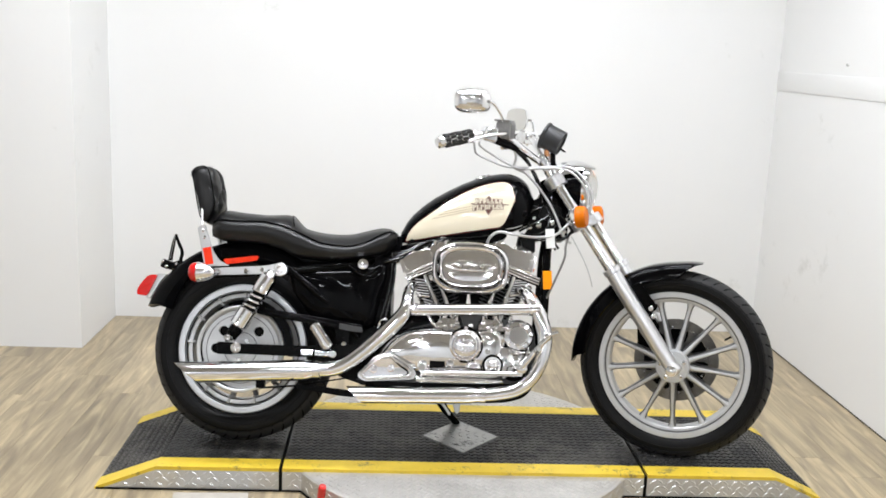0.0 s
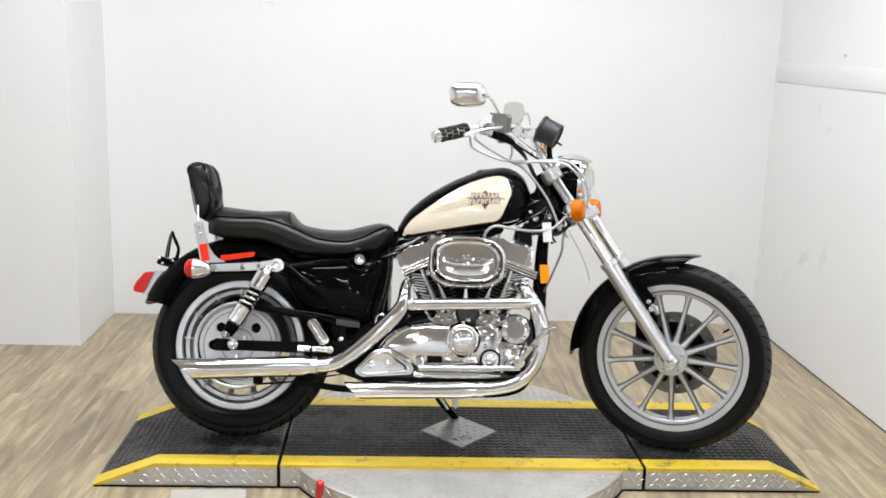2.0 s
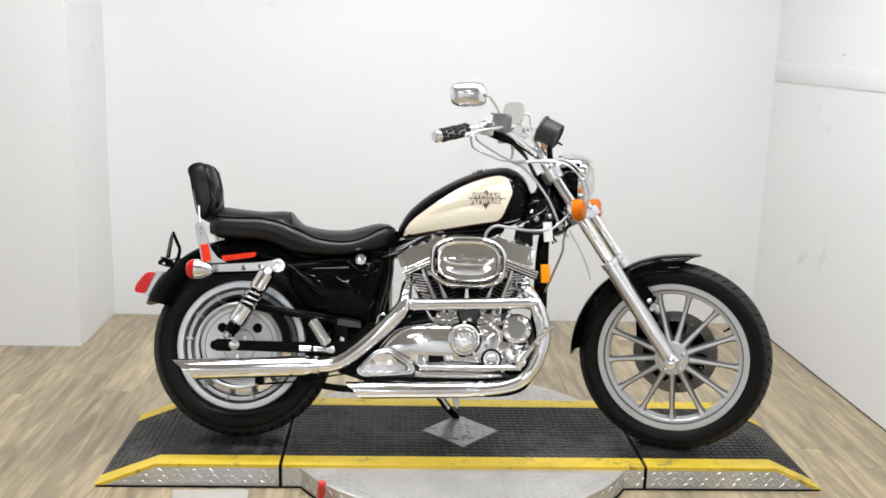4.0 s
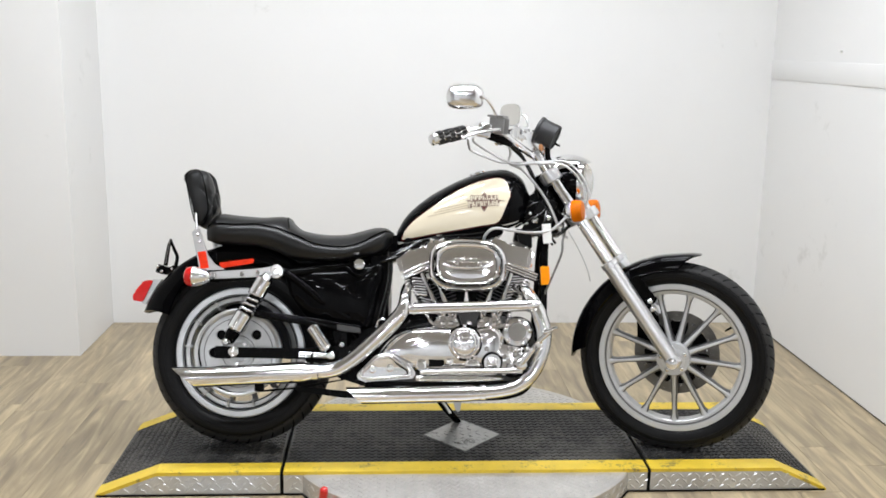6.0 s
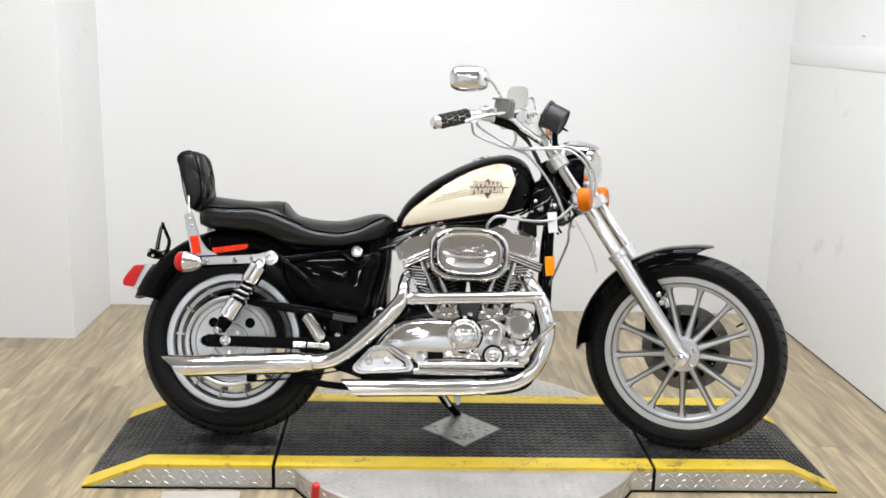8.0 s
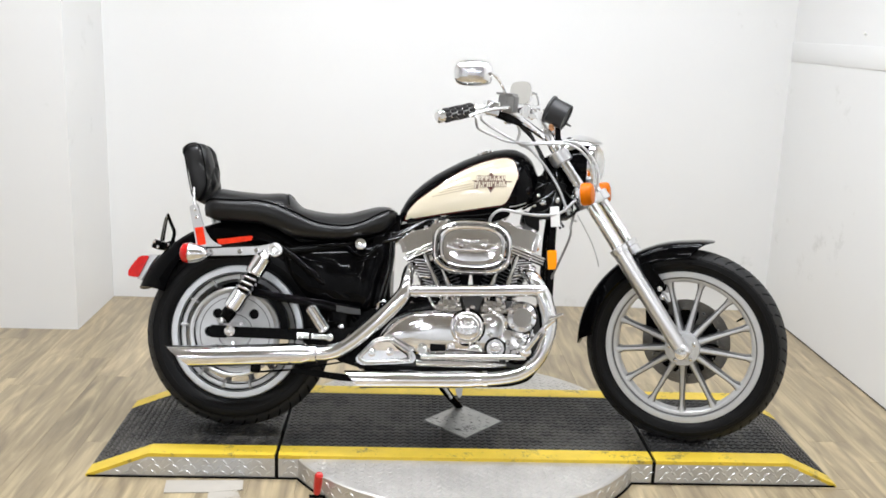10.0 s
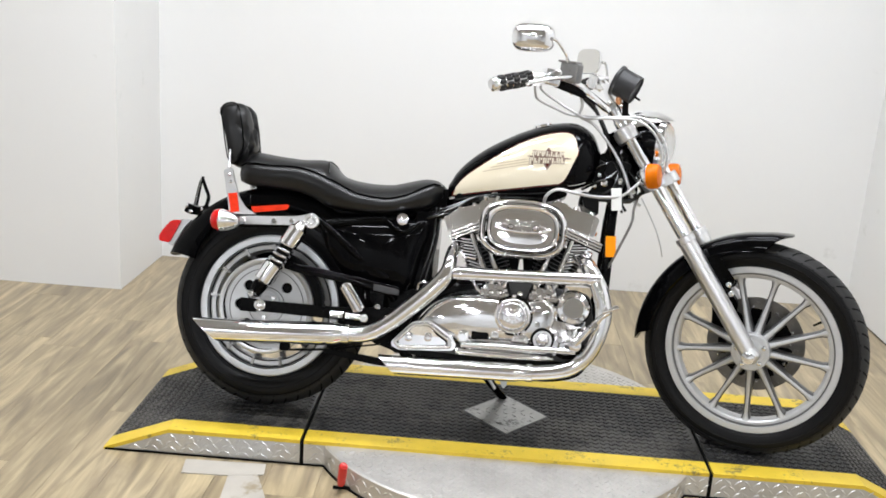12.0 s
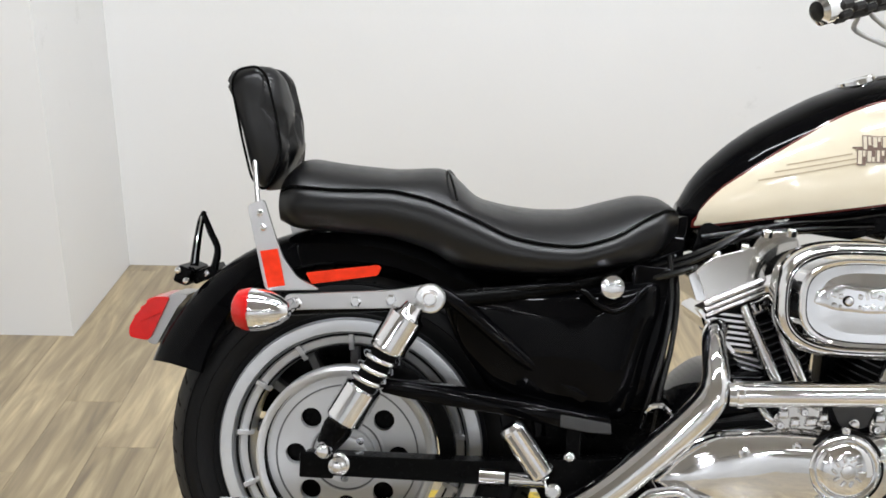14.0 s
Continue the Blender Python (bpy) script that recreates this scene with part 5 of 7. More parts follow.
    prism(bm, [fa, (fb[0], fb[1] + 0.045), fb, fd_, fc], -0.098, -0.04, 0.002)
    P("head_web", bm, DARK, cyl, "dark web behind the fins")
    for k in range(4):
        bm = B()
        a = Vector((fc[0] + (fd_[0] - fc[0]) * (0.15 + 0.22 * k), -0.094, fc[1] - 0.010 - 0.0105 * k))
        b = a + Vector((0.040, 0, -0.010) if tilt < 0 else (-0.040, 0, -0.010))
        loft(bm, [[p + Vector((0, y, z)) for y, z in ((0, -0.0018), (0, 0.0018), (0.03, 0.0018), (0.03, -0.0018))] for p in (a, b)])
        P("cooling_fin", bm, CAST, cyl, angle=25)
    for q in (-0.06, 0.06):
        bm = B()
        p = CRANK + ax * (UP + 0.352) + side * q + Vector((0, -0.07, 0))
        rod(bm, p, p + ax * 0.012, 0.006, 0.0055, 8)
        P("lid_bolt", bm, CHROME, cyl)
    # push-rod tubes
    for foot, head in (((0.734, 0.436), (0.665, 0.598)), ((0.695, 0.436), (0.624, 0.597))) if tilt < 0 else (((0.825, 0.436), (0.879, 0.600)), ((0.879, 0.436), (0.930, 0.602))):
        foot, head = Vector((foot[0], -0.135, foot[1])), Vector((head[0], -0.112, head[1]))
        bm = B()
        tube(bm, [foot, foot.lerp(head, 0.18), foot.lerp(head, 0.2), foot.lerp(head, 0.55), foot.lerp(head, 0.57), head], [0.013, 0.013, 0.0105, 0.0105, 0.009, 0.009], 14, 1)
        P("pushrod_tube", bm, CHROME, cyl, "chrome push-rod tube")
# tappet blocks: a flange, two sleeves and their bolts
for sgn, x in ((-1, 0.711), (1, 0.858)):
    bm = B()
    prism(bm, rounded([(x - 0.046, 0.412), (x + 0.046, 0.412), (x + 0.040, 0.432), (x + 0.018, 0.448), (x - 0.018, 0.452), (x - 0.042, 0.436)], 0.010), -0.158, -0.11, 0.005, 3)
    tb = P("tappet_block", bm, LID, engine, "polished tappet block")
    for q, z, w in ((-0.030, 0.4365, 0.010), (-0.012, 0.424, 0.009), (0.013, 0.426, 0.011), (0.031, 0.4335, 0.009)):
        bm = B()
        pillow(bm, rounded([(x + q - w, z - 0.008), (x + q + w, z - 0.007), (x + q + w * 0.8, z + 0.009), (x + q - w * 0.7, z + 0.008)], 0.004), ((-0.150, -0.1), (-0.160, 0.0), (-0.164, 0.2), (-0.1655, 0.6)))
        P("tappet_rib", bm, CHROME, tb, "raised rib of the block", 60)
    for q in (-0.023, 0.023):
        bm = B()
        a = Vector((x + q, -0.138, 0.428))
        tube(bm, [a, a + Vector((-sgn * 0.003, 0, 0.012)), a + Vector((-sgn * 0.003, 0, 0.013)), a + Vector((-sgn * 0.007, 0.002, 0.034)), a + Vector((-sgn * 0.008, 0.002, 0.038))], [0.019, 0.019, 0.0155, 0.015, 0.011], 16, 1)
        P("tappet_sleeve", bm, CHROME, tb, "chrome sleeve of the push-rod")
    for q, z in ((-0.036, 0.420), (0.036, 0.420), (0.0, 0.442)):
        bm = B()
        lathe(bm, [(0, 0.0065), (0.010, 0.0065), (0.012, 0.005), (0.012, 0.003), (0.008, 0.0028)], (x + q, -0.157, z), (0, -1, 0), 12)
        P("tappet_bolt", bm, CHROME, tb)
    bm = B()
    tube(bm, [(x + sgn * 0.035, -0.15, 0.415), (x + sgn * 0.055, -0.155, 0.432), (x + sgn * 0.070, -0.14, 0.455)], 0.006, 10)
    P("oil_fitting", bm, CHROME, tb, angle=60)
bm = B()
prism(bm, rounded([(0.744, 0.470), (0.828, 0.474), (0.807, 0.420), (0.768, 0.418)], 0.008), -0.163, -0.12, 0.004)
P("tappet_gap", bm, CASE, engine, "dark grey web between the tappets")
bm = B()
lathe(bm, [(0, 0.008), (0.004, 0.008), (0.005, 0.006), (0.007, 0.0055), (0.008, 0.003)], (0.787, -0.163, 0.427), (0, -1, 0), 16)
P("gap_bolt", bm, CHROME, engine)
# black housing behind the rear pipe, dark rings painted as crevice shade round the covers
bm = B()
prism(bm, rounded([(0.50, 0.395), (0.545, 0.455), (0.585, 0.485), (0.68, 0.49), (0.70, 0.42), (0.58, 0.40), (0.55, 0.37)], 0.02), -0.125, 0.05, 0.012, 3)
P("starter_housing", bm, BLACK, engine, "gloss black housing over the crankcase")
for cx, cz, r, yy in ((0.771, 0.361, 0.0605, -0.1795), (0.866, 0.297, 0.0345, -0.1805), (0.950, 0.400, 0.0535, -0.150)):
    bm = B()
    lathe(bm, [(yy + 0.03, r), (yy, r), (yy - 0.001, r - 0.002), (yy - 0.001, r - 0.010)], (cx, 0, cz), (0, 1, 0), 40)
    P("crevice_shade", bm, DARK, engine, "dark line drawn as the shade in a crevice")
# cam cover
CC = rounded([(0.478, 0.322), (0.512, 0.370), (0.562, 0.402), (0.631, 0.414), (0.696, 0.417), (0.805, 0.411), (0.869, 0.423), (0.910, 0.398), (0.910, 0.341), (0.878, 0.291), (0.834, 0.268), (0.734, 0.262), (0.639, 0.260), (0.560, 0.272), (0.490, 0.292)], 0.03, 6)
bm = B()
pillow(bm, CC, ((-0.10, 0.0), (-0.148, 0.0), (-0.156, 0.012), (-0.163, 0.04), (-0.170, 0.12), (-0.1765, 0.26), (-0.1815, 0.45), (-0.1845, 0.68), (-0.1855, 0.88)), 0.022)
cam_cover = P("cam_cover", bm, CHROME, engine, "chrome cam cover", 60)
# larger dark outline: the gasket's edge and painted crevice shade in one
bm = B()
pillow(bm, CC, ((-0.10, -0.02), (-0.155, -0.02), (-0.157, 0.02)))
P("gasket_shade", bm, DARK, cam_cover, "dark gasket and crevice shade behind the cover")
bm = B()
tube(bm, [(0.630, -0.157, 0.410), (0.631, -0.170, 0.392), (0.633, -0.1785, 0.365), (0.635, -0.178, 0.335), (0.638, -0.1735, 0.305), (0.640, -0.163, 0.275)], 0.0022, 6, 4)
P("cover_seam", bm, GROOVE, cam_cover, "dark seam between the covers")
bm = B()
prism(bm, rounded([(0.625, 0.272), (0.74, 0.268), (0.86, 0.274), (0.905, 0.300), (0.930, 0.296), (0.880, 0.256), (0.80, 0.250), (0.625, 0.250)], 0.006), -0.172, -0.12, 0.005, 3)
P("foot_plate", bm, CHROME, engine, "chrome plate under the cam cover")
# black block standing proud, painted for the dark shade below the cover
bm = B()
prism(bm, rounded([(0.652, 0.313), (0.703, 0.316), (0.706, 0.283), (0.654, 0.278)], 0.004), -0.1805, -0.12, 0.002)
P("under_cover_shade", bm, GROOVE, engine, "black block drawn as the shaded recess under the cam cover")
for x, z, w in ((0.722, 0.299, 0.016), (0.80, 0.294, 0.03)):
    bm = B()
    pillow(bm, rounded([(x - w, z - 0.012), (x + w, z - 0.014), (x + w * 0.7, z + 0.010), (x - w * 0.6, z + 0.012)], 0.01), ((-0.17, -0.1), (-0.180, 0.0), (-0.185, 0.15), (-0.1875, 0.5)))
    P("cover_boss", bm, CHROME, cam_cover, "raised boss of the cover", 60)
bm = B()
lathe(bm, [(-0.0, 0.056), (0.010, 0.056), (0.016, 0.052), (0.018, 0.047), (0.016, 0.044), (0.019, 0.041), (0.024, 0.036), (0.026, 0.02), (0.026, 0.003)], (0.771, -0.172, 0.361), (0, -1, 0), 44)
timer = P("timer_cover", bm, CHROME, engine, "round chrome timer cover with relief emblem")
for k in range(10):
    w = 2 * math.pi * k / 10
    bm = B()
    rbox(bm, (0.771 + 0.020 * math.cos(w), -0.1985, 0.361 + 0.020 * math.sin(w)), (0.010, 0.004, 0.005), 0.001, (0, -math.degrees(w) + 20 * (k % 3), 0))
    P("relief", bm, ALLOY, timer)
bm = B()
lathe(bm, [(0.0, 0.012), (0.003, 0.011), (0.004, 0.004)], (0.771, -0.198, 0.361), (0, -1, 0), 8)
P("emblem", bm, ALLOY, timer)
for k in range(5):
    w = 2 * math.pi * (k + 0.25) / 5
    bm = B()
    dome(bm, (0.771 + 0.062 * math.cos(w), -0.178, 0.361 + 0.058 * math.sin(w)), (0, -1, 0), 0.0075, 0.006)
    P("cover_screw", bm, CHROME, timer)
for x, z, r in ((0.620, 0.376, 0.010), (0.619, 0.358, 0.009), (0.625, 0.286, 0.013), (0.720, 0.298, 0.008), (0.787, 0.306, 0.008), (0.698, 0.390, 0.008), (0.847, 0.342, 0.008), (0.832, 0.392, 0.008)):
    bm = B()
    lathe(bm, [(-0.02, r), (0.004, r), (0.006, r * 0.75), (0.006, r * 0.4), (0.002, r * 0.35)], (x, -0.177, z), (0, -1, 0), 14)
    P("cover_bolt", bm, CHROME, cam_cover)
# oil pump boss and ignition end cover
bm = B()
lathe(bm, [(-0.03, 0.031), (0.0, 0.031), (0.006, 0.028), (0.006, 0.022), (0.004, 0.020), (0.010, 0.013), (0.012, 0.004)], (0.866, -0.178, 0.297), (0, -1, 0), 30)
P("round_boss", bm, ALLOY, engine, "round polished boss")
bm = B()
lathe(bm, [(-0.06, 0.050), (0.0, 0.050), (0.006, 0.046), (0.008, 0.034), (0.004, 0.031), (0.004, 0.003)], (0.950, -0.172, 0.400), (0, -1, 0), 36)
endc = P("end_cover", bm, CHROME, engine, "round chrome end cover")
for k in range(5):
    w = 2 * math.pi * (k + 0.1) / 5
    bm = B()
    dome(bm, (0.950 + 0.042 * math.cos(w), -0.178, 0.400 + 0.042 * math.sin(w)), (0, -1, 0), 0.0085, 0.007)
    P("cover_screw", bm, CHROME, endc)
bm = B()
prism(bm, rounded([(0.89, 0.36), (0.96, 0.352), (0.985, 0.30), (0.95, 0.255), (0.885, 0.262), (0.875, 0.30)], 0.015), -0.165, -0.09, 0.008)
P("oil_pump", bm, ALLOY, engine, "cast alloy oil pump")
for x, z, r in ((0.945, 0.325, 0.010), (0.968, 0.305, 0.014), (0.925, 0.285, 0.012), (0.955, 0.272, 0.009), (0.905, 0.318, 0.009)):
    bm = B()
    lathe(bm, [(0, r), (0.012, r), (0.016, r * 0.7), (0.016, r * 0.3)], (x, -0.165, z), (0, -1, 0), 10)
    P("pump_fitting", bm, CHROME, engine)
# oil pump hoses and fittings below the end cover
for pts, r, mt in (([(0.915, -0.155, 0.30), (0.945, -0.182, 0.292), (0.972, -0.178, 0.318), (0.985, -0.15, 0.36)], 0.006, CHROME), ([(0.90, -0.15, 0.262), (0.935, -0.180, 0.252), (0.965, -0.172, 0.262), (0.99, -0.14, 0.29)], 0.0055, SATIN),
                   ([(0.925, -0.16, 0.345), (0.945, -0.182, 0.338), (0.972, -0.175, 0.345)], 0.005, CHROME)):
    bm = B()
    tube(bm, pts, r, 10)
    P("oil_hose", bm, mt, engine, angle=60)
for x, z, r in ((0.918, 0.302, 0.0105), (0.945, 0.293, 0.009), (0.985, 0.345, 0.009), (0.905, 0.262, 0.009), (0.925, 0.345, 0.0075)):
    bm = B()
    lathe(bm, [(0, r), (0.010, r), (0.012, r * 0.8), (0.012, r * 0.35), (0.007, r * 0.3)], (x, -0.172, z), (0, -1, 0), 6)
    P("hose_fitting", bm, CHROME, engine, "chrome hex fitting")
# sprocket cover
oc = rounded([(0.413, 0.250), (0.474, 0.316), (0.525, 0.324), (0.574, 0.296), (0.600, 0.276), (0.611, 0.256), (0.602, 0.239), (0.438, 0.226), (0.416, 0.236)], 0.012)
bm = B()
prism(bm, oc, -0.188, -0.10, 0.006, 3)
sp = P("sprocket_cover", bm, CHROME, engine, "chrome sprocket cover with raised border")
inner = rounded([(0.430, 0.251), (0.479, 0.301), (0.522, 0.307), (0.556, 0.280), (0.580, 0.266), (0.582, 0.253), (0.444, 0.238)], 0.010, 4)
mid_loop = [((a[0] * 0.5 + b[0] * 0.5), (a[1] * 0.5 + b[1] * 0.5)) for a, b in zip(rounded([(0.418, 0.249), (0.476, 0.311), (0.524, 0.319), (0.569, 0.292), (0.598, 0.274), (0.602, 0.246), (0.440, 0.232)], 0.010, 4), inner)]
bm = B()
tube(bm, [(x, -0.190, z) for x, z in mid_loop + mid_loop[:1]], 0.0062, 10, 1)
P("inset_border", bm, CHROME, sp, "raised chrome border", 60)
bm = B()
tube(bm, [(x, -0.1905, z) for x, z in inner + inner[:1]], 0.0022, 6, 1)
P("border_groove", bm, GROOVE, sp, "dark groove round the inset", 60)
# the inset leans towards the ground
bm = B()
loft(bm, [[(x, y - 0.26 * (z - 0.245), z) for x, z in inner] for y in (-0.174, -0.180)])
P("cover_inset", bm, CHROME, sp, "chrome inset of the cover", 30)
for x, z in ((0.466, 0.267), (0.524, 0.272)):
    bm = B()
    lathe(bm, [(0, 0.012), (0.008, 0.012), (0.010, 0.009), (0.010, 0.005), (0.005, 0.004)], (x, -0.188, z), (0, -1, 0), 18)
    P("cover_bolt", bm, CHROME, sp)
bm = B()
lathe(bm, [(-0.04, 0.017), (0.0, 0.017), (0.004, 0.012), (0.004, 0.006)], (0.628, -0.19, 0.282), (0, -1, 0), 16)
P("cover_post", bm, CHROME, engine)
bm = B()
rod(bm, (0.625, -0.195, 0.262), (0.965, -0.195, 0.272), 0.0095, 0.0095)
P("linkage_rod", bm, CHROME, engine, "long chrome brake rod")
bm = B()
tube(bm, [(0.612, -0.178, 0.240), (0.64, -0.182, 0.240), (0.72, -0.182, 0.241), (0.79, -0.182, 0.242), (0.86, -0.180, 0.243), (0.90, -0.165, 0.242)], [0.012, 0.0125, 0.0125, 0.012, 0.010, 0.007], 14)
P("foot_rail", bm, CHROME, engine, "chrome lower rail", 60)
bm = B()
prism(bm, rounded([(0.40, 0.228), (0.62, 0.226), (0.95, 0.235), (0.93, 0.212), (0.42, 0.21)], 0.006), -0.13, -0.05, 0.004)
P("lower_case", bm, DARK, engine, "dark lower crankcase")
# brake pedal
bm = B()
tube(bm, [(0.955, -0.20, 0.285), (0.985, -0.215, 0.325), (1.02, -0.225, 0.372), (1.05, -0.232, 0.400)], [0.012, 0.009, 0.008, 0.008], 12)
pd = P("brake_pedal", bm, CHROME, label="chrome brake pedal arm")
bm = B()
rbox(bm, (1.052, -0.235, 0.408), (0.050, 0.045, 0.011), 0.004, (0, -22, 0))
P("pedal_pad", bm, CHROME, pd)
bm = B()
lathe(bm, [(-0.03, 0.018), (0.02, 0.018), (0.024, 0.012), (0.024, 0.004)], (0.962, -0.19, 0.292), (0, -1, 0), 20)
P("pedal_pivot", bm, CHROME, pd)
bm = B()
tube(bm, [(0.985, -0.19, 0.315), (1.0, -0.215, 0.345), (1.012, -0.26, 0.36)], 0.008, 10)
P("rider_peg_stem", bm, CHROME, pd)

# ---- air cleaner ----
def oval(cx, cz, a, b, y, n=56, e=2.9):
    return [(cx + a * math.copysign(abs(math.cos(w)) ** (2 / e), math.cos(w)), y, cz + b * math.copysign(abs(math.sin(w)) ** (2 / e), math.sin(w)))
            for w in np.linspace(0, 2 * math.pi, n, endpoint=False)]


AC = (0.778, 0.621)
bm = B()
loft(bm, [oval(*AC, a, b, y) for a, b, y in ((0.124, 0.082, -0.150), (0.130, 0.088, -0.156), (0.132, 0.089, -0.190), (0.128, 0.086, -0.200), (0.121, 0.079, -0.206),
                                             (0.116, 0.074, -0.206), (0.113, 0.072, -0.210), (0.107, 0.067, -0.226), (0.103, 0.064, -0.230), (0.100, 0.062, -0.2295), (0.094, 0.057, -0.225))])
ac = P("air_cleaner", bm, CHROME, label="oval chrome air cleaner cover", angle=40)
bm = B()
loft(bm, [oval(*AC, 0.095, 0.058, -0.2235), oval(*AC, 0.060, 0.035, -0.2262), oval(*AC, 0.02, 0.012, -0.227)])
P("cover_face", bm, CHROME, ac, "mirror-bright cover face", 60)
# thin dark tubes painted as shade in the creases between the rings
for a, b, yy, rr in ((0.1185, 0.0765, -0.2060, 0.0012), (0.0955, 0.0585, -0.2258, 0.0011)):
    bm = B()
    ring = oval(*AC, a, b, yy)
    tube(bm, ring + ring[:1], rr, 6, 1)
    P("ring_groove", bm, DARK, ac, "dark line painted as the shade between the cover's rings", 60)
bm = B()
pillow(bm, rounded([(0.778 + dx * 1.28, 0.6255 + dz * 1.2) for dx, dz in ((-0.063, 0.0095), (-0.043, 0.0185), (-0.003, 0.0135), (0.040, 0.0185), (0.064, 0.0095), (0.068, -0.0025), (0.042, -0.0125), (-0.003, -0.0155), (-0.043, -0.0125), (-0.066, -0.0045))], 0.006), ((-0.2240, -0.02), (-0.2272, 0.0), (-0.2282, 0.10), (-0.2286, 0.3)))
emb = P("relief_emblem", bm, CHROME, ac, "low relief emblem", 50)
for row, (zc, hh, n) in enumerate(((0.6330, 0.0120, 15), (0.6175, 0.0100, 13))):
    for k in range(n):
        xk = 0.778 + (k - (n - 1) / 2) * 0.0094
        if min(abs(xk - 0.742), abs(xk - 0.815)) < 0.009:
            continue
        bm = B()
        rbox(bm, (xk, -0.2288, zc + 0.0018 * math.sin(k * 2.1 + row) - 0.0012 * row), (0.0046 + 0.0022 * ((k * 5 + row) % 3), 0.0036, hh - 0.0024 * ((k + row) % 3)), 0.0014, (0, 22 * math.sin(k * 1.7 + row), 0))
        P("relief_bar", bm, CHROME, emb)
for x in (0.742, 0.815):
    bm = B()
    lathe(bm, [(0, 0.0062), (0.004, 0.0062), (0.005, 0.0045), (0.002, 0.004)], (x, -0.2285, 0.6245), (0, -1, 0), 14)
    P("cover_screw", bm, CHROME, ac)
    bm = B()
    lathe(bm, [(0, 0.0080), (0.0015, 0.0080), (0.0015, 0.0060)], (x, -0.2285, 0.6245), (0, -1, 0), 18)
    P("screw_ring", bm, DARK, ac, "dark ring round the screw")
bm = B()
loft(bm, [oval(*AC, 0.112, 0.070, -0.150), oval(*AC, 0.09, 0.055, -0.09)])
P("backing", bm, DARK, ac, "black backing plate")
# carburettor and manifold
for pts_ in ([(0.700, 0.445), (0.768, 0.445), (0.772, 0.50), (0.780, 0.57), (0.70, 0.57)], [(0.788, 0.445), (0.86, 0.445), (0.86, 0.57), (0.780, 0.57), (0.790, 0.50)]):
    bm = B()
    prism(bm, pts_, 0.0, 0.05, 0.004)
    P("engine_web", bm, DARK, engine, "dark web between the cylinders")
bm = B()
rbox(bm, (0.775, -0.045, 0.60), (0.10, 0.12, 0.085), 0.012)
P("carburettor", bm, DARK, label="dark carburettor between the cylinders")
bm = B()
tube(bm, [(0.835, -0.10, 0.69), (0.838, -0.14, 0.728), (0.87, -0.16, 0.752), (0.93, -0.16, 0.745), (1.0, -0.13, 0.742), (1.07, -0.11, 0.755), (1.12, -0.09, 0.80)], 0.0048, 8)
P("throttle_cable", bm, CABLE, label="pale throttle cable", angle=60)

# ---- exhaust ----
bm = B()
tube(bm, [(0.622, -0.05, 0.562), (0.592, -0.090, 0.560), (0.575, -0.130, 0.545), (0.570, -0.165, 0.520), (0.569, -0.186, 0.494), (0.563, -0.195, 0.467), (0.543, -0.197, 0.438), (0.50, -0.197, 0.393), (0.42, -0.195, 0.318), (0.365, -0.192, 0.278), (0.32, -0.19, 0.262), (0.26, -0.19, 0.257)],
     [0.018, 0.0185, 0.019, 0.0195, 0.021, 0.024, 0.0255, 0.026, 0.026, 0.026, 0.026, 0.025], 24)
ex = P("rear_exhaust", bm, CHROME, label="chrome rear exhaust pipe and slash-cut muffler", angle=60)


def slash(x0, x1, xt, z0, z1, y, r0, r1, name, parent):
    """A muffler from its neck at x0 to a slanted open end."""
    bm = B()
    seg = 40
    rings = []
    for f, r in ((0.0, r0), (0.05, r0 + 0.0005), (0.10, r1), (0.14, r1 + 0.001), (0.5, r1), (0.8, r1)):
        x = x0 + (x1 - x0) * f
        z = z0 + (z1 - z0) * f
        rings.append([(x, y + r * math.sin(a), z + r * math.cos(a)) for a in np.linspace(0, 2 * math.pi, seg, endpoint=False)])
    for dr, depth in ((0.0, 0.0), (-0.0025, 0.0), (-0.003, -0.05)):
        rings.append([(x1 + (xt - x1) * (1 + math.cos(a)) / 2 - depth * (1 if xt < x1 else -1) * 1.0, y + (r1 + dr) * math.sin(a), z1 + (r1 + dr) * math.cos(a)) for a in np.linspace(0, 2 * math.pi, seg, endpoint=False)])
    loft(bm, rings, cap=True)
    return P(name, bm, CHROME, parent, "chrome slash-cut muffler", 45)


slash(0.285, -0.115, -0.205, 0.258, 0.232, -0.19, 0.027, 0.0345, "muffler", ex)
bm = B()
lathe(bm, [(-0.012, 0.0275), (-0.010, 0.030), (0.010, 0.030), (0.012, 0.0275)], (0.275, -0.19, 0.2575), (1, 0, 0.065), 32)
P("muffler_clamp", bm, CHROME, ex)
for k in range(9):
    bm = B()
    rbox(bm, (-0.048 + 0.0128 * k, -0.19 - 0.0244, 0.2362 + 0.0247 + 0.00083 * k + 0.0012 * math.sin(2.3 * k)), (0.0095 - 0.002 * (k % 3), 0.0016, 0.0055), 0.0006, (-45, 0, 14 * math.sin(k * 1.9)))
    P("engraved_mark", bm, BRIGHT, ex, "pale engraved mark")
bm = B()
rbox(bm, (0.085, -0.165, 0.205), (0.03, 0.03, 0.035), 0.005)
P("muffler_bracket", bm, SATIN, ex, "black muffler bracket")
bm = B()
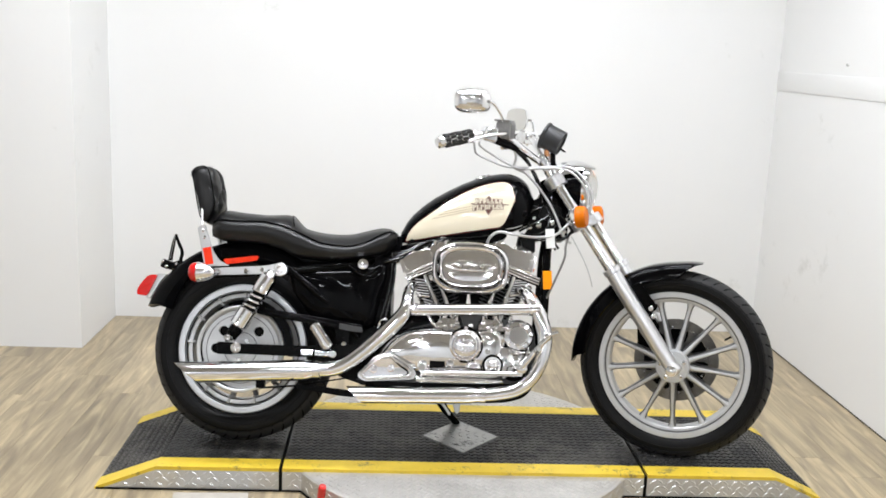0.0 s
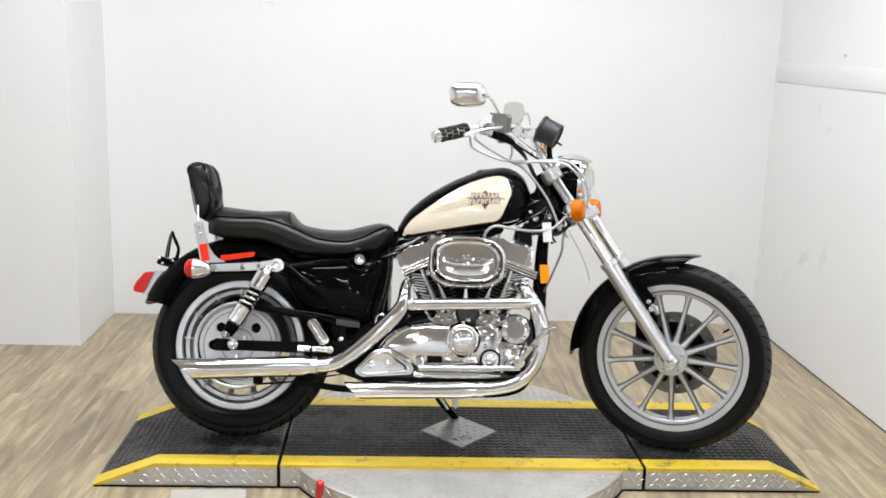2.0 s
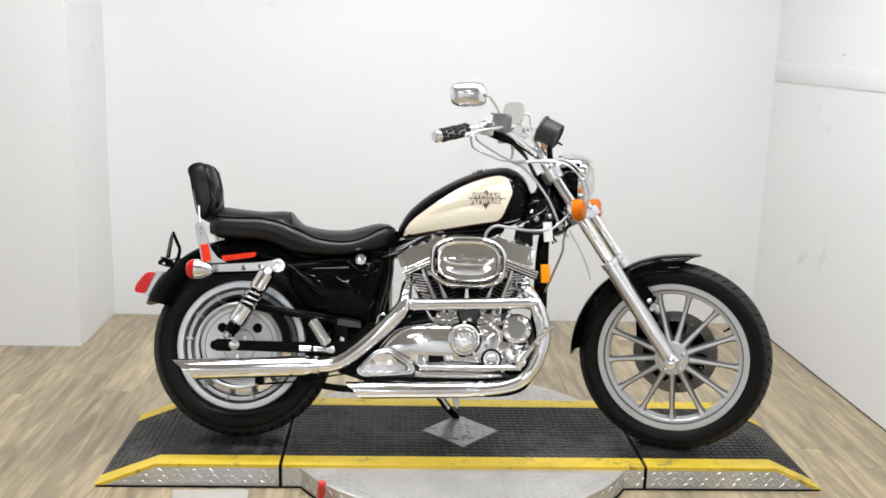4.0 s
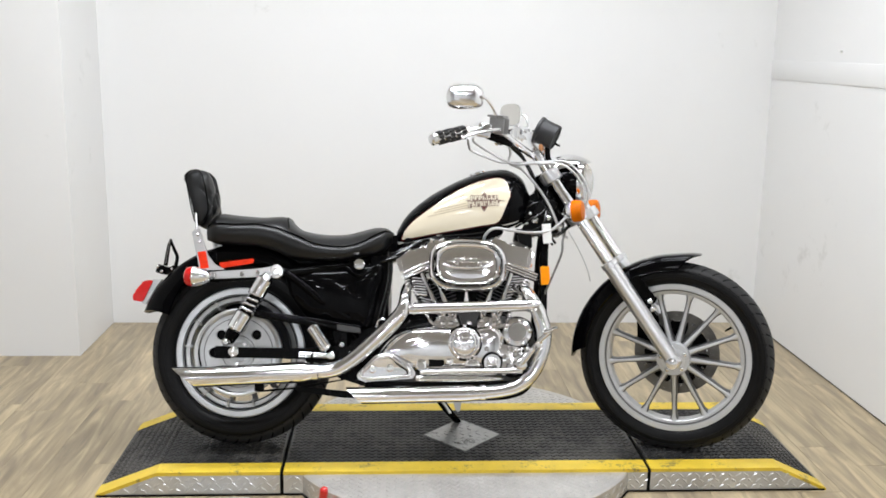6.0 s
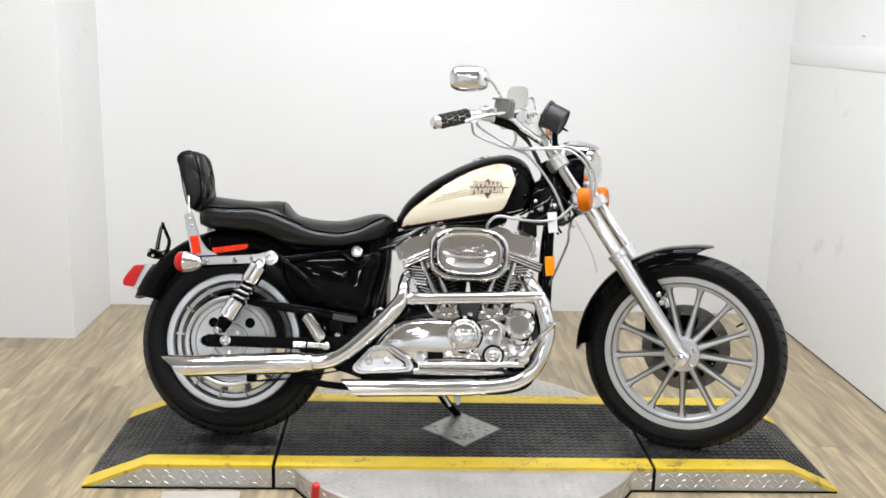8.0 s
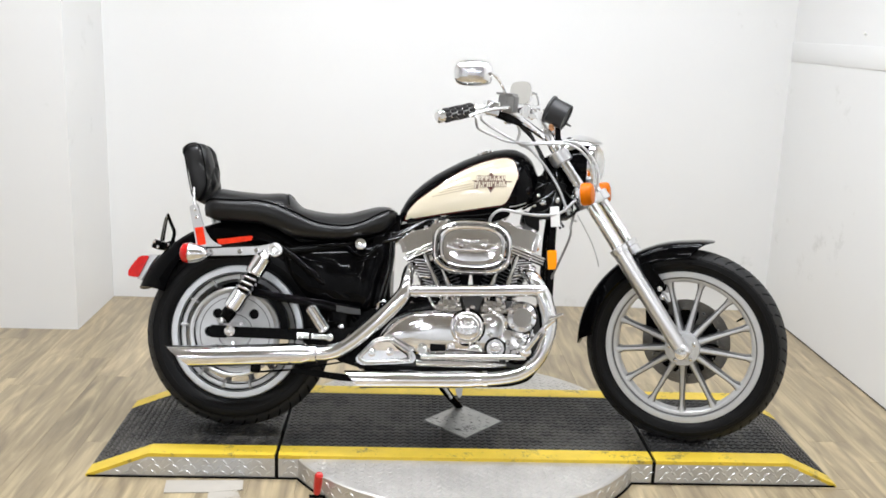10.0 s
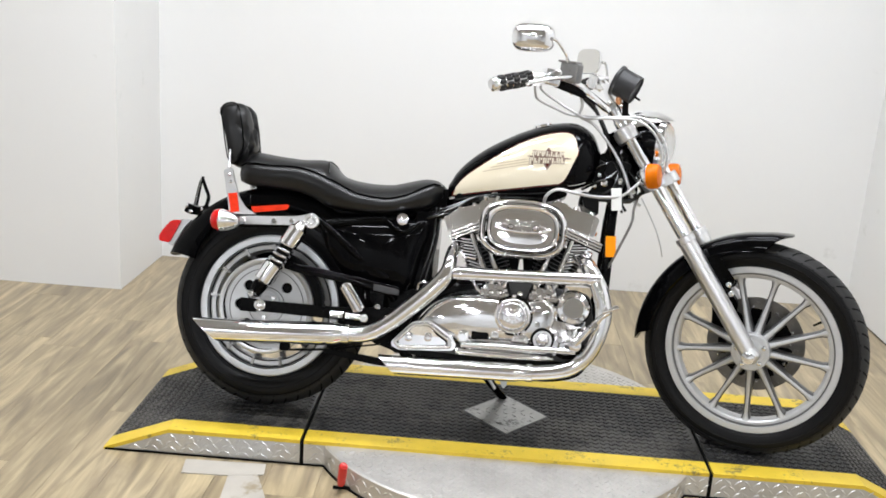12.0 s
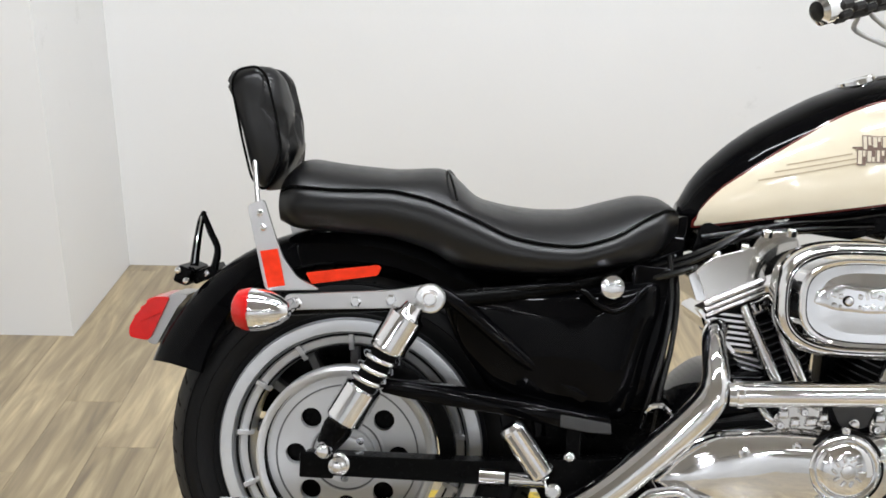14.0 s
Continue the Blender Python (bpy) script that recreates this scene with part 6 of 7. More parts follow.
tube(bm, [(0.942, -0.06, 0.556), (0.960, -0.125, 0.551), (0.980, -0.168, 0.532), (1.002, -0.188, 0.496), (1.025, -0.197, 0.45), (1.038, -0.197, 0.39), (1.028, -0.195, 0.325), (1.0, -0.193, 0.262), (0.95, -0.19, 0.220), (0.88, -0.19, 0.202), (0.80, -0.19, 0.194)],
     [0.020, 0.021, 0.023, 0.024, 0.025, 0.025, 0.024, 0.023, 0.023, 0.023, 0.023], 24)
fx = P("front_exhaust", bm, CHROME, label="chrome front exhaust pipe and slash-cut muffler", angle=60)
slash(0.835, 0.435, 0.378, 0.196, 0.180, -0.19, 0.024, 0.0275, "muffler", fx)
bm = B()
lathe(bm, [(-0.010, 0.0245), (-0.008, 0.0275), (0.008, 0.0275), (0.010, 0.0245)], (0.835, -0.19, 0.197), (1, 0, 0.04), 32)
P("muffler_clamp", bm, CHROME, fx)
bm = B()
tube(bm, [(0.585, -0.198, 0.472), (0.60, -0.199, 0.473), (0.985, -0.199, 0.490), (1.02, -0.198, 0.492)], [0.018, 0.0195, 0.0195, 0.018], 24, 1)
P("crossover_pipe", bm, CHROME, ex, "chrome crossover pipe", 60)
for x in (0.60, 0.985):
    bm = B()
    lathe(bm, [(-0.006, 0.0195), (-0.004, 0.022), (0.004, 0.022), (0.006, 0.0195)], (x, -0.199, 0.473 + (x - 0.6) * 0.0442), (1, 0, 0.044), 28)
    P("pipe_clamp", bm, CHROME, ex)
bm = B()
prism(bm, rounded([(0.20, 0.205), (0.45, 0.185), (0.46, 0.165), (0.35, 0.17), (0.20, 0.19)], 0.006), -0.14, -0.12, 0.004)
P("exhaust_bracket", bm, SATIN, ex)
# side stand
bm = B()
tube(bm, [(0.685, 0.13, 0.16), (0.715, 0.17, 0.115), (0.765, 0.235, 0.055), (0.78, 0.262, 0.02)], [0.016, 0.014, 0.012, 0.012], 12)
st = P("side_stand", bm, SATIN, label="satin black side stand")

bm = B()
rbox(bm, (0.786, 0.268, 0.016), (0.075, 0.03, 0.012), 0.004, (16, 0, 25))
P("stand_foot", bm, SATIN, st)
bm = B()
tube(bm, [(0.67, 0.10, 0.17), (0.705, 0.13, 0.135), (0.73, 0.145, 0.10)], 0.006, 8)
P("stand_spring", bm, ALLOY, st)
bm = B()
prism(bm, rounded([(0.738, 0.150), (0.772, 0.150), (0.768, 0.108), (0.758, 0.098), (0.748, 0.112)], 0.004), 0.185, 0.192, 0.002)
P("stand_plate", bm, CAST, st, "bare steel plate of the stand")

# ---- front wheel (turned to the right) ----
FW = Vector((1.525, 0, 0.332))
bm = B()
lathe(bm, [(-0.062, 0.012), (-0.060, 0.046), (-0.054, 0.052), (-0.03, 0.045), (0.03, 0.045), (0.054, 0.052), (0.060, 0.046), (0.062, 0.012)], FW, (0, 1, 0), 40)
fw = P("front_wheel", bm, CAST, label="thirteen-spoke cast alloy front wheel", steer=True)
bm = wheel_tyre(FW, 0.252, 0.3325, 0.052)
t = P("tyre", bm, TYRE, fw, "black front tyre", 60, True)
tread_band(FW, 0.252, 0.3325, 0.052, t, True)
tread_bars(FW, (0.292, 0.3325), 0.052, 52, t, True)
sidewall_ribs(FW, ((0.268, 0.0420), (0.289, 0.0520), (0.305, 0.0500)), 0.052, t, True)
bm = B()
lathe(bm, [(-0.022, 0.224), (-0.026, 0.229), (-0.027, 0.240), (-0.034, 0.244), (-0.037, 0.250), (-0.037, 0.257), (-0.033, 0.261), (-0.026, 0.254), (-0.02, 0.246), (0.02, 0.246), (0.026, 0.254), (0.033, 0.261),
           (0.037, 0.257), (0.037, 0.250), (0.034, 0.244), (0.027, 0.240), (0.026, 0.229), (0.022, 0.224), (0.012, 0.221), (-0.012, 0.221)], FW, (0, 1, 0), 110, closed=True)
P("rim", bm, CAST, fw, "grey cast rim", 30, True)
bm = B()
lathe(bm, [(0.0345, 0.2395), (0.0385, 0.2420), (0.0390, 0.259), (0.0345, 0.2630), (0.030, 0.258)], FW, (0, -1, 0), 110, closed=True)
P("rim_lip", bm, BRIGHT, fw, "bright machined rim lip", 30, True)
bm = B()
lathe(bm, [(0.026, 0.2358), (0.0345, 0.2362), (0.0352, 0.2398), (0.026, 0.2398)], FW, (0, -1, 0), 110, closed=True)
P("rim_groove", bm, SHADED_ALLOY, fw, "dark groove line of the rim", 30, True)
for i in range(13):
    w = 2 * math.pi * (i + 0.76) / 13
    d = Vector((math.cos(w), 0, math.sin(w)))
    s = Vector((-d.z, 0, d.x))
    # dark body paints the spoke's shaded sides; the rib in front keeps the alloy's tone
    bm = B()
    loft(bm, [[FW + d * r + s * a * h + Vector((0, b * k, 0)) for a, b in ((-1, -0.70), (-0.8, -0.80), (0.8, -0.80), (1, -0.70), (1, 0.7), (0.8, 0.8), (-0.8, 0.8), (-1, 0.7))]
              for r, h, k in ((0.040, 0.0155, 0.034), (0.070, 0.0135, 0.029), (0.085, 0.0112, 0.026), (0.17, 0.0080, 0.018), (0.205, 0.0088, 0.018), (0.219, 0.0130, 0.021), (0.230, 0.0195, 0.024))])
    sp = P("spoke", bm, SHADED_ALLOY, fw, "cast spoke coloured dark as its shaded sides, with a bright rib", 50, True)
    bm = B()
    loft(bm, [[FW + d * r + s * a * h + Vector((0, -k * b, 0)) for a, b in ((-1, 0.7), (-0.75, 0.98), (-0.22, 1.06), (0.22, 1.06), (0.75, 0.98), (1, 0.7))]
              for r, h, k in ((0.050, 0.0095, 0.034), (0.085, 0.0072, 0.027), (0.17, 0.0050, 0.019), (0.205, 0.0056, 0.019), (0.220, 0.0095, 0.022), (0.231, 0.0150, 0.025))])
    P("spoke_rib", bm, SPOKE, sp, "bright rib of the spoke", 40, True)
bm = B()
lathe(bm, [(0.030, 0.058), (0.056, 0.058), (0.060, 0.055), (0.0605, 0.030), (0.0605, 0.004)], FW, (0, -1, 0), 44)
P("hub_face", bm, SPOKE, fw, "round cast hub face", 30, True)
for k in range(5):
    w = 2 * math.pi * (k + 0.35) / 5
    bm = B()
    dome(bm, FW + Vector((0.043 * math.cos(w), -0.060, 0.043 * math.sin(w))), (0, -1, 0), 0.008, 0.006)
    P("hub_bolt", bm, CHROME, fw, steer=True)
# valve stem
bm = B()
w = radians(30)
rod(bm, FW + Vector((0.222 * math.cos(w), 0, 0.222 * math.sin(w))), FW + Vector((0.195 * math.cos(w), -0.012, 0.195 * math.sin(w))), 0.004, 0.003, 8)
P("valve_stem", bm, SATIN, fw, steer=True)
# drilled brake disc on the far side
bm = B()
D0, D1, yd = 0.114, 0.148, 0.066
nd = 20
for h in range(nd):
    holed_sector(bm, FW, D0, D1, 2 * math.pi * h / nd, math.pi / nd, 0.126 + 0.011 * ((h * 3) % 4) / 3, 0.0048, (yd - 0.0025, yd + 0.002))
lathe(bm, [(yd - 0.0025, D1), (yd - 0.001, D1 + 0.001), (yd + 0.001, D1 + 0.001), (yd + 0.0025, D1), (yd + 0.0025, D0), (yd + 0.0018, D0), (yd + 0.0018, D1 - 0.002), (yd - 0.0025, D1 - 0.002)], FW, (0, 1, 0), 120, closed=True)
bmesh.ops.remove_doubles(bm, verts=bm.verts, dist=0.0004)
P("brake_disc", bm, DISC_STEEL, fw, "drilled steel brake disc", 30, True)
# black plate added behind the carrier's arms to fill its windows
bm = B()
lathe(bm, [(0.060, 0.045), (0.060, 0.112), (0.063, 0.1135), (0.068, 0.113), (0.068, 0.045)], FW, (0, 1, 0), 40)
carrier = P("disc_carrier", bm, GROOVE, fw, "black plate filling the windows of the disc carrier", 30, True)
for k in range(7):
    w = 2 * math.pi * (k + 0.15) / 7
    d = Vector((math.cos(w), 0, math.sin(w)))
    s = Vector((-d.z, 0, d.x))
    bm = B()
    loft(bm, [[FW + d * r + s * a * h + Vector((0, b, 0)) for a, b in ((-1, 0.0575), (1, 0.0575), (1, 0.062), (-1, 0.062))] for r, h in ((0.048, 0.012), (0.075, 0.009), (0.098, 0.012), (0.117, 0.024))])
    P("carrier_arm", bm, DISC_STEEL, carrier, "grey arm of the disc carrier", 30, True)
for k in range(20):
    w = 2 * math.pi * (k + 0.4) / 20
    rd = 0.119 if k % 2 else 0.104
    bm = B()
    dome(bm, FW + Vector((rd * math.cos(w), 0.058, rd * math.sin(w))), (0, -1, 0), 0.0050, 0.004, base=0.01)
    P("disc_bolt", bm, CHROME, fw, steer=True)

# ---- fork ----
F0, F1 = Vector((1.080, 0, 1.010)), Vector((1.532, 0, 0.332))
fd = (F1 - F0).normalized()
for side in (-1, 1):
    o = Vector((0, 0.105 * side, 0))
    m = F0.lerp(F1, 0.530)
    bm = B()
    tube(bm, [F0 + o, F0 + o + fd * 0.004, m + o + fd * 0.02], [0.016, 0.0195, 0.0195], 24, 1)
    fork = P("fork_tube", bm, CHROME, label="chrome fork tube", steer=True)
    bm = B()
    tube(bm, [m + o - fd * 0.024, m + o - fd * 0.022, m + o - fd * 0.004, m + o - fd * 0.002, m + o + fd * 0.06, F1 + o - fd * 0.10, F1 + o - fd * 0.03, F1 + o + fd * 0.012, F1 + o + fd * 0.02],
         [0.026, 0.030, 0.030, 0.0265, 0.0275, 0.0265, 0.0255, 0.022, 0.010], 28, 1)
    P("fork_slider", bm, SLIDER, fork, "satin alloy slider", 40, True)
    bm = B()
    lathe(bm, [(0, 0.020), (0.010, 0.019), (0.012, 0.012), (0.020, 0.011), (0.022, 0.003)], F1 + Vector((-0.004, 0.126 * side, 0.0)), (0, side, 0), 12)
    P("axle_end", bm, CHROME, fork, "chrome axle nut", steer=True)
    bm = B()
    rbox(bm, F1 + Vector((0.002, 0.108 * side, 0.004)), (0.046, 0.046, 0.046), 0.014, (0, 34, 0), 3)
    P("axle_lug", bm, SLIDER, fork, steer=True)
    bm = B()
    dome(bm, F0 + o, -fd, 0.018, 0.010, base=0.01)
    P("fork_cap", bm, CHROME, fork, steer=True)
    # turn signal
    s0 = Vector((1.196, 0.157 * side, 0.848 if side < 0 else 0.834))
    sd = Vector((0.97, 0.05 * side, 0.10)).normalized()
    bm = B()
    lathe(bm, [(-0.034, 0.006), (-0.031, 0.018), (-0.02, 0.029), (-0.006, 0.036), (0.0, 0.037)], s0, sd, 28)
    sg = P("front_signal", bm, CHROME, label="chrome front turn signal", steer=True)
    bm = B()
    lathe(bm, [(0.0, 0.0375), (0.010, 0.038), (0.026, 0.037), (0.034, 0.032), (0.037, 0.022), (0.038, 0.003)], s0, sd, 28)
    P("lens", bm, AMBER, sg, "amber ribbed lens", steer=True)
    bm = B()
    rod(bm, s0 - sd * 0.018, Vector((1.188, 0.11 * side, 0.838)), 0.011, 0.014)
    P("stalk", bm, CHROME, sg, steer=True)
for f, nm, hgt in ((0.062, "upper_clamp", 0.046), (0.275, "lower_clamp", 0.036)):
    c = F0.lerp(F1, f)
    bm = B()
    for side in (-1, 1):
        tube(bm, [c + Vector((0, 0.105 * side, 0)) - fd * hgt / 2, c + Vector((0, 0.105 * side, 0)) - fd * hgt * 0.44, c + Vector((0, 0.105 * side, 0)) + fd * hgt * 0.44, c + Vector((0, 0.105 * side, 0)) + fd * hgt / 2], [0.029, 0.033, 0.033, 0.029], 24, 1)
        dome(bm, c + Vector((-0.026, 0.105 * side, -0.004)), (-1, 0, 0), 0.008, 0.008)
    back = Vector((-0.045 if f < 0.1 else -0.055, 0, -0.028))
    tmp = bmesh.new()
    loft(tmp, [[c + fd * s + Vector((0, y, 0)) + back * k for y, k in ((-0.11, 0), (-0.05, 1), (0.05, 1), (0.11, 0), (0.08, -0.25), (-0.08, -0.25))] for s in (-hgt / 2, hgt / 2)])
    merge(bm, tmp)
    P(nm, bm, SLIDER, label="polished upper fork clamp" if f < 0.1 else "satin alloy lower fork clamp", steer=True)
# front fender
bm = fender(FW, radians(76), radians(183), lambda w: 0.362 - 0.006 * math.sin((w - radians(76)) / radians(105) * math.pi) + 0.010 * max(0, 1 - (w - radians(76)) / 0.25), 0.066, lambda w: 0.05,
            radians(12), radians(8))
ff = P("front_fender", bm, BLACK, label="gloss black front fender", angle=50, steer=True)
for side in (-1, 1):
    bm = B()
    prism(bm, rounded([(1.355, 0.60), (1.405, 0.625), (1.465, 0.55), (1.445, 0.50), (1.415, 0.51)], 0.01), 0.070 * side, 0.078 * side, 0.002)
    P("fender_stay", bm, SATIN, ff, "black fender stay", steer=True)
    for x, z in ((1.447, 0.535), (1.456, 0.508)):
        bm = B()
        dome(bm, (x, 0.078 * side, z), (0, side, 0), 0.010, 0.008, base=0.004)
        P("stay_bolt", bm, CHROME, ff, steer=True)
bm = B()
prism(bm, rounded([(1.385, 0.46), (1.43, 0.50), (1.465, 0.455), (1.45, 0.355), (1.39, 0.36)], 0.012), 0.045, 0.10, 0.006)
P("brake_caliper", bm, SATIN, label="black front brake caliper", steer=True)

# ---- headlamp ----
HC = Vector((1.157, 0, 0.940))
HA = (1, 0.19, -0.06)
bm = B()
lathe(bm, [(-0.090, 0.012), (-0.086, 0.040), (-0.066, 0.066), (-0.02, 0.080), (0.022, 0.0835), (0.024, 0.0835)], HC, HA, 40)
hl = P("headlamp", bm, BLACK, label="black headlamp bucket with chrome ring and visor", steer=True)
bm = B()
lathe(bm, [(0.020, 0.0815), (0.020, 0.087), (0.030, 0.088), (0.042, 0.085), (0.044, 0.078), (0.034, 0.076)], HC, HA, 48, closed=True)
P("ring", bm, CHROME, hl, "chrome ring", steer=True)
bm = B()
lathe(bm, [(0.034, 0.077), (0.052, 0.072), (0.070, 0.052), (0.078, 0.024), (0.079, 0.003)], HC, HA, 40)
P("lens", bm, LENS, hl, "clear ribbed lens", 60, True)
bm = B()
lathe(bm, [(0.033, 0.0765), (0.015, 0.066), (-0.010, 0.046), (-0.030, 0.020), (-0.031, 0.003)], HC, HA, 36)
P("reflector", bm, CHROME, hl, "bright bowl behind the lens", 60, True)
bm = B()
secs = []
for x, r, dz, spread in ((1.060, 0.062, 0.010, 40), (1.085, 0.082, 0.006, 52), (1.115, 0.094, 0.003, 62), (1.150, 0.100, 0.001, 56), (1.185, 0.097, -0.003, 44), (1.212, 0.089, -0.006, 26), (1.228, 0.083, -0.008, 10)):
    aa = np.radians(np.linspace(90 - spread, 90 + spread, 25))
    rr = [r + 0.0022 * math.cos(9 * (a - math.pi / 2)) for a in aa]
    secs.append([(x, q * math.cos(a), 0.940 + dz + q * math.sin(a)) for a, q in zip(aa, rr)] + [(x, (q - 0.003) * math.cos(a), 0.940 + dz + (q - 0.003) * math.sin(a)) for a, q in zip(aa[::-1], rr[::-1])])
loft(bm, secs)
P("visor", bm, CHROME, hl, "chrome visor", 50, True)
bm = B()
rod(bm, (1.13, 0, 0.865), (1.155, 0, 0.81), 0.012)
P("lamp_mount", bm, SATIN, hl, steer=True)

# ---- handlebar and controls ----
bm = B()
half = [(1.046, -0.02, 1.036), (1.030, -0.06, 1.040), (0.985, -0.12, 1.083), (0.955, -0.18, 1.114), (0.925, -0.235, 1.128), (0.880, -0.295, 1.127), (0.782, -0.395, 1.100)]
tube(bm, half[::-1] + [(1.046, 0.02, 1.036)] + [(x, -y, z) for x, y, z in half[1:]], 0.0128, 14)
bar = P("handlebar", bm, CHROME, label="chrome swept-back handlebar", angle=60, steer=True)
for side in (-1, 1):
    g0, g1 = Vector((0.872, 0.303 * side, 1.126)), Vector((0.774, 0.402 * side, 1.098))
    d = (g1 - g0).normalized()
    L = (g1 - g0).length
    bm = B()
    tube(bm, [g0, g0 + d * 0.004, g0 + d * (L - 0.016), g0 + d * (L - 0.012)], [0.016, 0.0185, 0.0185, 0.016], 20, 1)
    grip = P("grip", bm, CHROME, bar, "chrome grip with black rubber bands", steer=True)
    u = d.cross(Vector((0, 0, 1))).normalized()
    v = d.cross(u)
    for k in range(5):
        for q in range(8):
            w0 = 2 * math.pi * (q + 0.2 + 0.5 * (k % 2)) / 8
            bm = B()
            p = g0 + d * (0.014 + (L - 0.034) * (k + 0.04) / 5)
            tube(bm, [p + (u * math.cos(w0) + v * math.sin(w0)) * 0.0172 + d * (L - 0.034) * 0.188 * t_ for t_ in (0, 0.12, 0.88, 1)], [0.0035, 0.0068, 0.0068, 0.0035], 8, 1)
            P("rubber_band", bm, TREAD, grip, steer=True)
    bm = B()
    tube(bm, [g0 + d * (L - 0.014), g0 + d * (L - 0.012), g0 + d * L, g0 + d * (L + 0.006)], [0.017, 0.021, 0.021, 0.014], 20, 1)
    P("grip_end", bm, CHROME, grip, "chrome grip end", steer=True)
    bm = B()
    rbox(bm, (0.906, 0.262 * side, 1.128), (0.05, 0.055, 0.05), 0.008, (0, 10, -35 * side))
    sw = P("switch_housing", bm, CHROME, bar, "chrome switch housing", steer=True)
    for q in (-1, 1):
        bm = B()
        rbox(bm, (0.906 + 0.014 * q, 0.288 * side, 1.126), (0.012, 0.012, 0.014), 0.002, (0, 10, -35 * side))
        P("switch_button", bm, SATIN, sw, steer=True)
    bm = B()
    tube(bm, [(0.965, 0.225 * side, 1.132), (0.960, 0.275 * side, 1.130), (0.930, 0.325 * side, 1.123), (0.890, 0.372 * side, 1.110), (0.876, 0.388 * side, 1.102)], [0.005, 0.0065, 0.006, 0.005, 0.0065], 12)
    P("brake_lever" if side < 0 else "clutch_lever", bm, CHROME, bar, "chrome hand lever", steer=True)
bm = B()
rbox(bm, (0.948, -0.20, 1.144), (0.056, 0.062, 0.058), 0.006, (0, 6, 0))
mc = P("master_cylinder", bm, HOUSING, bar, "grey brake master cylinder", steer=True)
bm = B()
rbox(bm, (0.944, -0.20, 1.176), (0.057, 0.068, 0.008), 0.003, (0, 6, 0))
P("reservoir_lid", bm, HOUSING, mc, steer=True)
bm = B()
rod(bm, (0.925, -0.215, 1.115), (0.965, -0.15, 1.092), 0.014)
rod(bm, (0.915, -0.245, 1.108), (0.975, -0.14, 1.078), 0.009)
P("lever_clamp", bm, SATIN, bar, steer=True)
for side in (-1, 1):
    bm = B()
    tube(bm, [(1.078, 0.045 * side, 0.985), (1.060, 0.045 * side, 1.012), (1.046, 0.045 * side, 1.036)], [0.017, 0.016, 0.02], 16)
    rs = P("riser", bm, CHROME, bar, "chrome riser", steer=True)
    bm = B()
    rbox(bm, (1.044, 0.045 * side, 1.040), (0.04, 0.03, 0.036), 0.006, (0, -30, 0))
    P("riser_clamp", bm, CHROME, rs, steer=True)
    bm = B()
    dome(bm, (1.030, 0.045 * side, 1.060), (-0.5, 0, 0.86), 0.007, 0.006, base=0.004)
    P("clamp_bolt", bm, CHROME, rs, steer=True)
# speedometer
SC = Vector((1.066, 0.0, 1.118))
sa = Vector((-0.90, 0, 0.43)).normalized()
bm = B()
lathe(bm, [(-0.034, 0.030), (-0.034, 0.040), (-0.040, 0.041), (-0.040, 0.045), (-0.034, 0.0455), (0.020, 0.0465), (0.024, 0.0505), (0.032, 0.0505), (0.034, 0.045), (0.029, 0.043), (0.029, 0.002)], SC, sa, 36)
sm = P("speedometer", bm, GAUGE, label="black cup-shaped speedometer", steer=True)
bm = B()
rod(bm, SC - sa * 0.036 + Vector((0.004, -0.01, -0.022)), SC - sa * 0.052 + Vector((0.006, -0.01, -0.024)), 0.004, 0.003, 8)
P("trip_knob", bm, SATIN, sm, steer=True)
bm = B()
tube(bm, [SC + Vector((-0.012, -0.014, -0.045)), (1.052, -0.016, 1.072), (1.055, -0.016, 1.056)], 0.010, 12)
P("speedo_bolt", bm, BRASS, sm, "copper-coloured bracket bolt", steer=True)
bm = B()
tube(bm, [(1.072, 0, 1.085), (1.074, -0.01, 1.045), (1.08, -0.01, 1.005), (1.095, 0, 0.975)], 0.010, 10)
P("speedo_stem", bm, SATIN, sm, steer=True)


def mirror_shell(c, nrm, a, b, deep, shell, label):
    n = Vector(nrm).normalized()
    u = Vector((0, 0, 1)).cross(n).normalized()
    v = n.cross(u)
    bm = B()
    rings = []
    for f, k in ((-deep, 0.45), (-deep * 0.75, 0.78), (-deep * 0.3, 0.98), (0.0, 1.0), (0.004, 0.97)):
        rings.append([c + n * f + (u * a * math.copysign(abs(math.cos(w)) ** 0.62, math.cos(w)) + v * b * math.copysign(abs(math.sin(w)) ** 0.62, math.sin(w))) * k
                      for w in np.linspace(0, 2 * math.pi, 36, endpoint=False)])
    loft(bm, rings)
    ob = P("mirror", bm, shell, label=label, angle=50, steer=True)
    bm = B()
    loft(bm, [[c + n * f + (u * a * math.copysign(abs(math.cos(w)) ** 0.62, math.cos(w)) + v * b * math.copysign(abs(math.sin(w)) ** 0.62, math.sin(w))) * 0.95
               for w in np.linspace(0, 2 * math.pi, 36, endpoint=False)] for f in (0.0035, 0.005)])
    P("mirror_glass", bm, MIRROR, ob, "mirror glass", 30, True)
    return ob


mr = mirror_shell(Vector((0.868, -0.33, 1.238)), (-0.50, 0.86, 0.05), 0.064, 0.041, 0.030, CHROME, "chrome-backed rear-view mirror")
bm = B()
tube(bm, [(0.925, -0.325, 1.236), (0.938, -0.31, 1.228), (0.950, -0.27, 1.195), (0.948, -0.225, 1.165)], 0.0055, 10)
P("mirror_stalk", bm, CHROME, mr, steer=True)
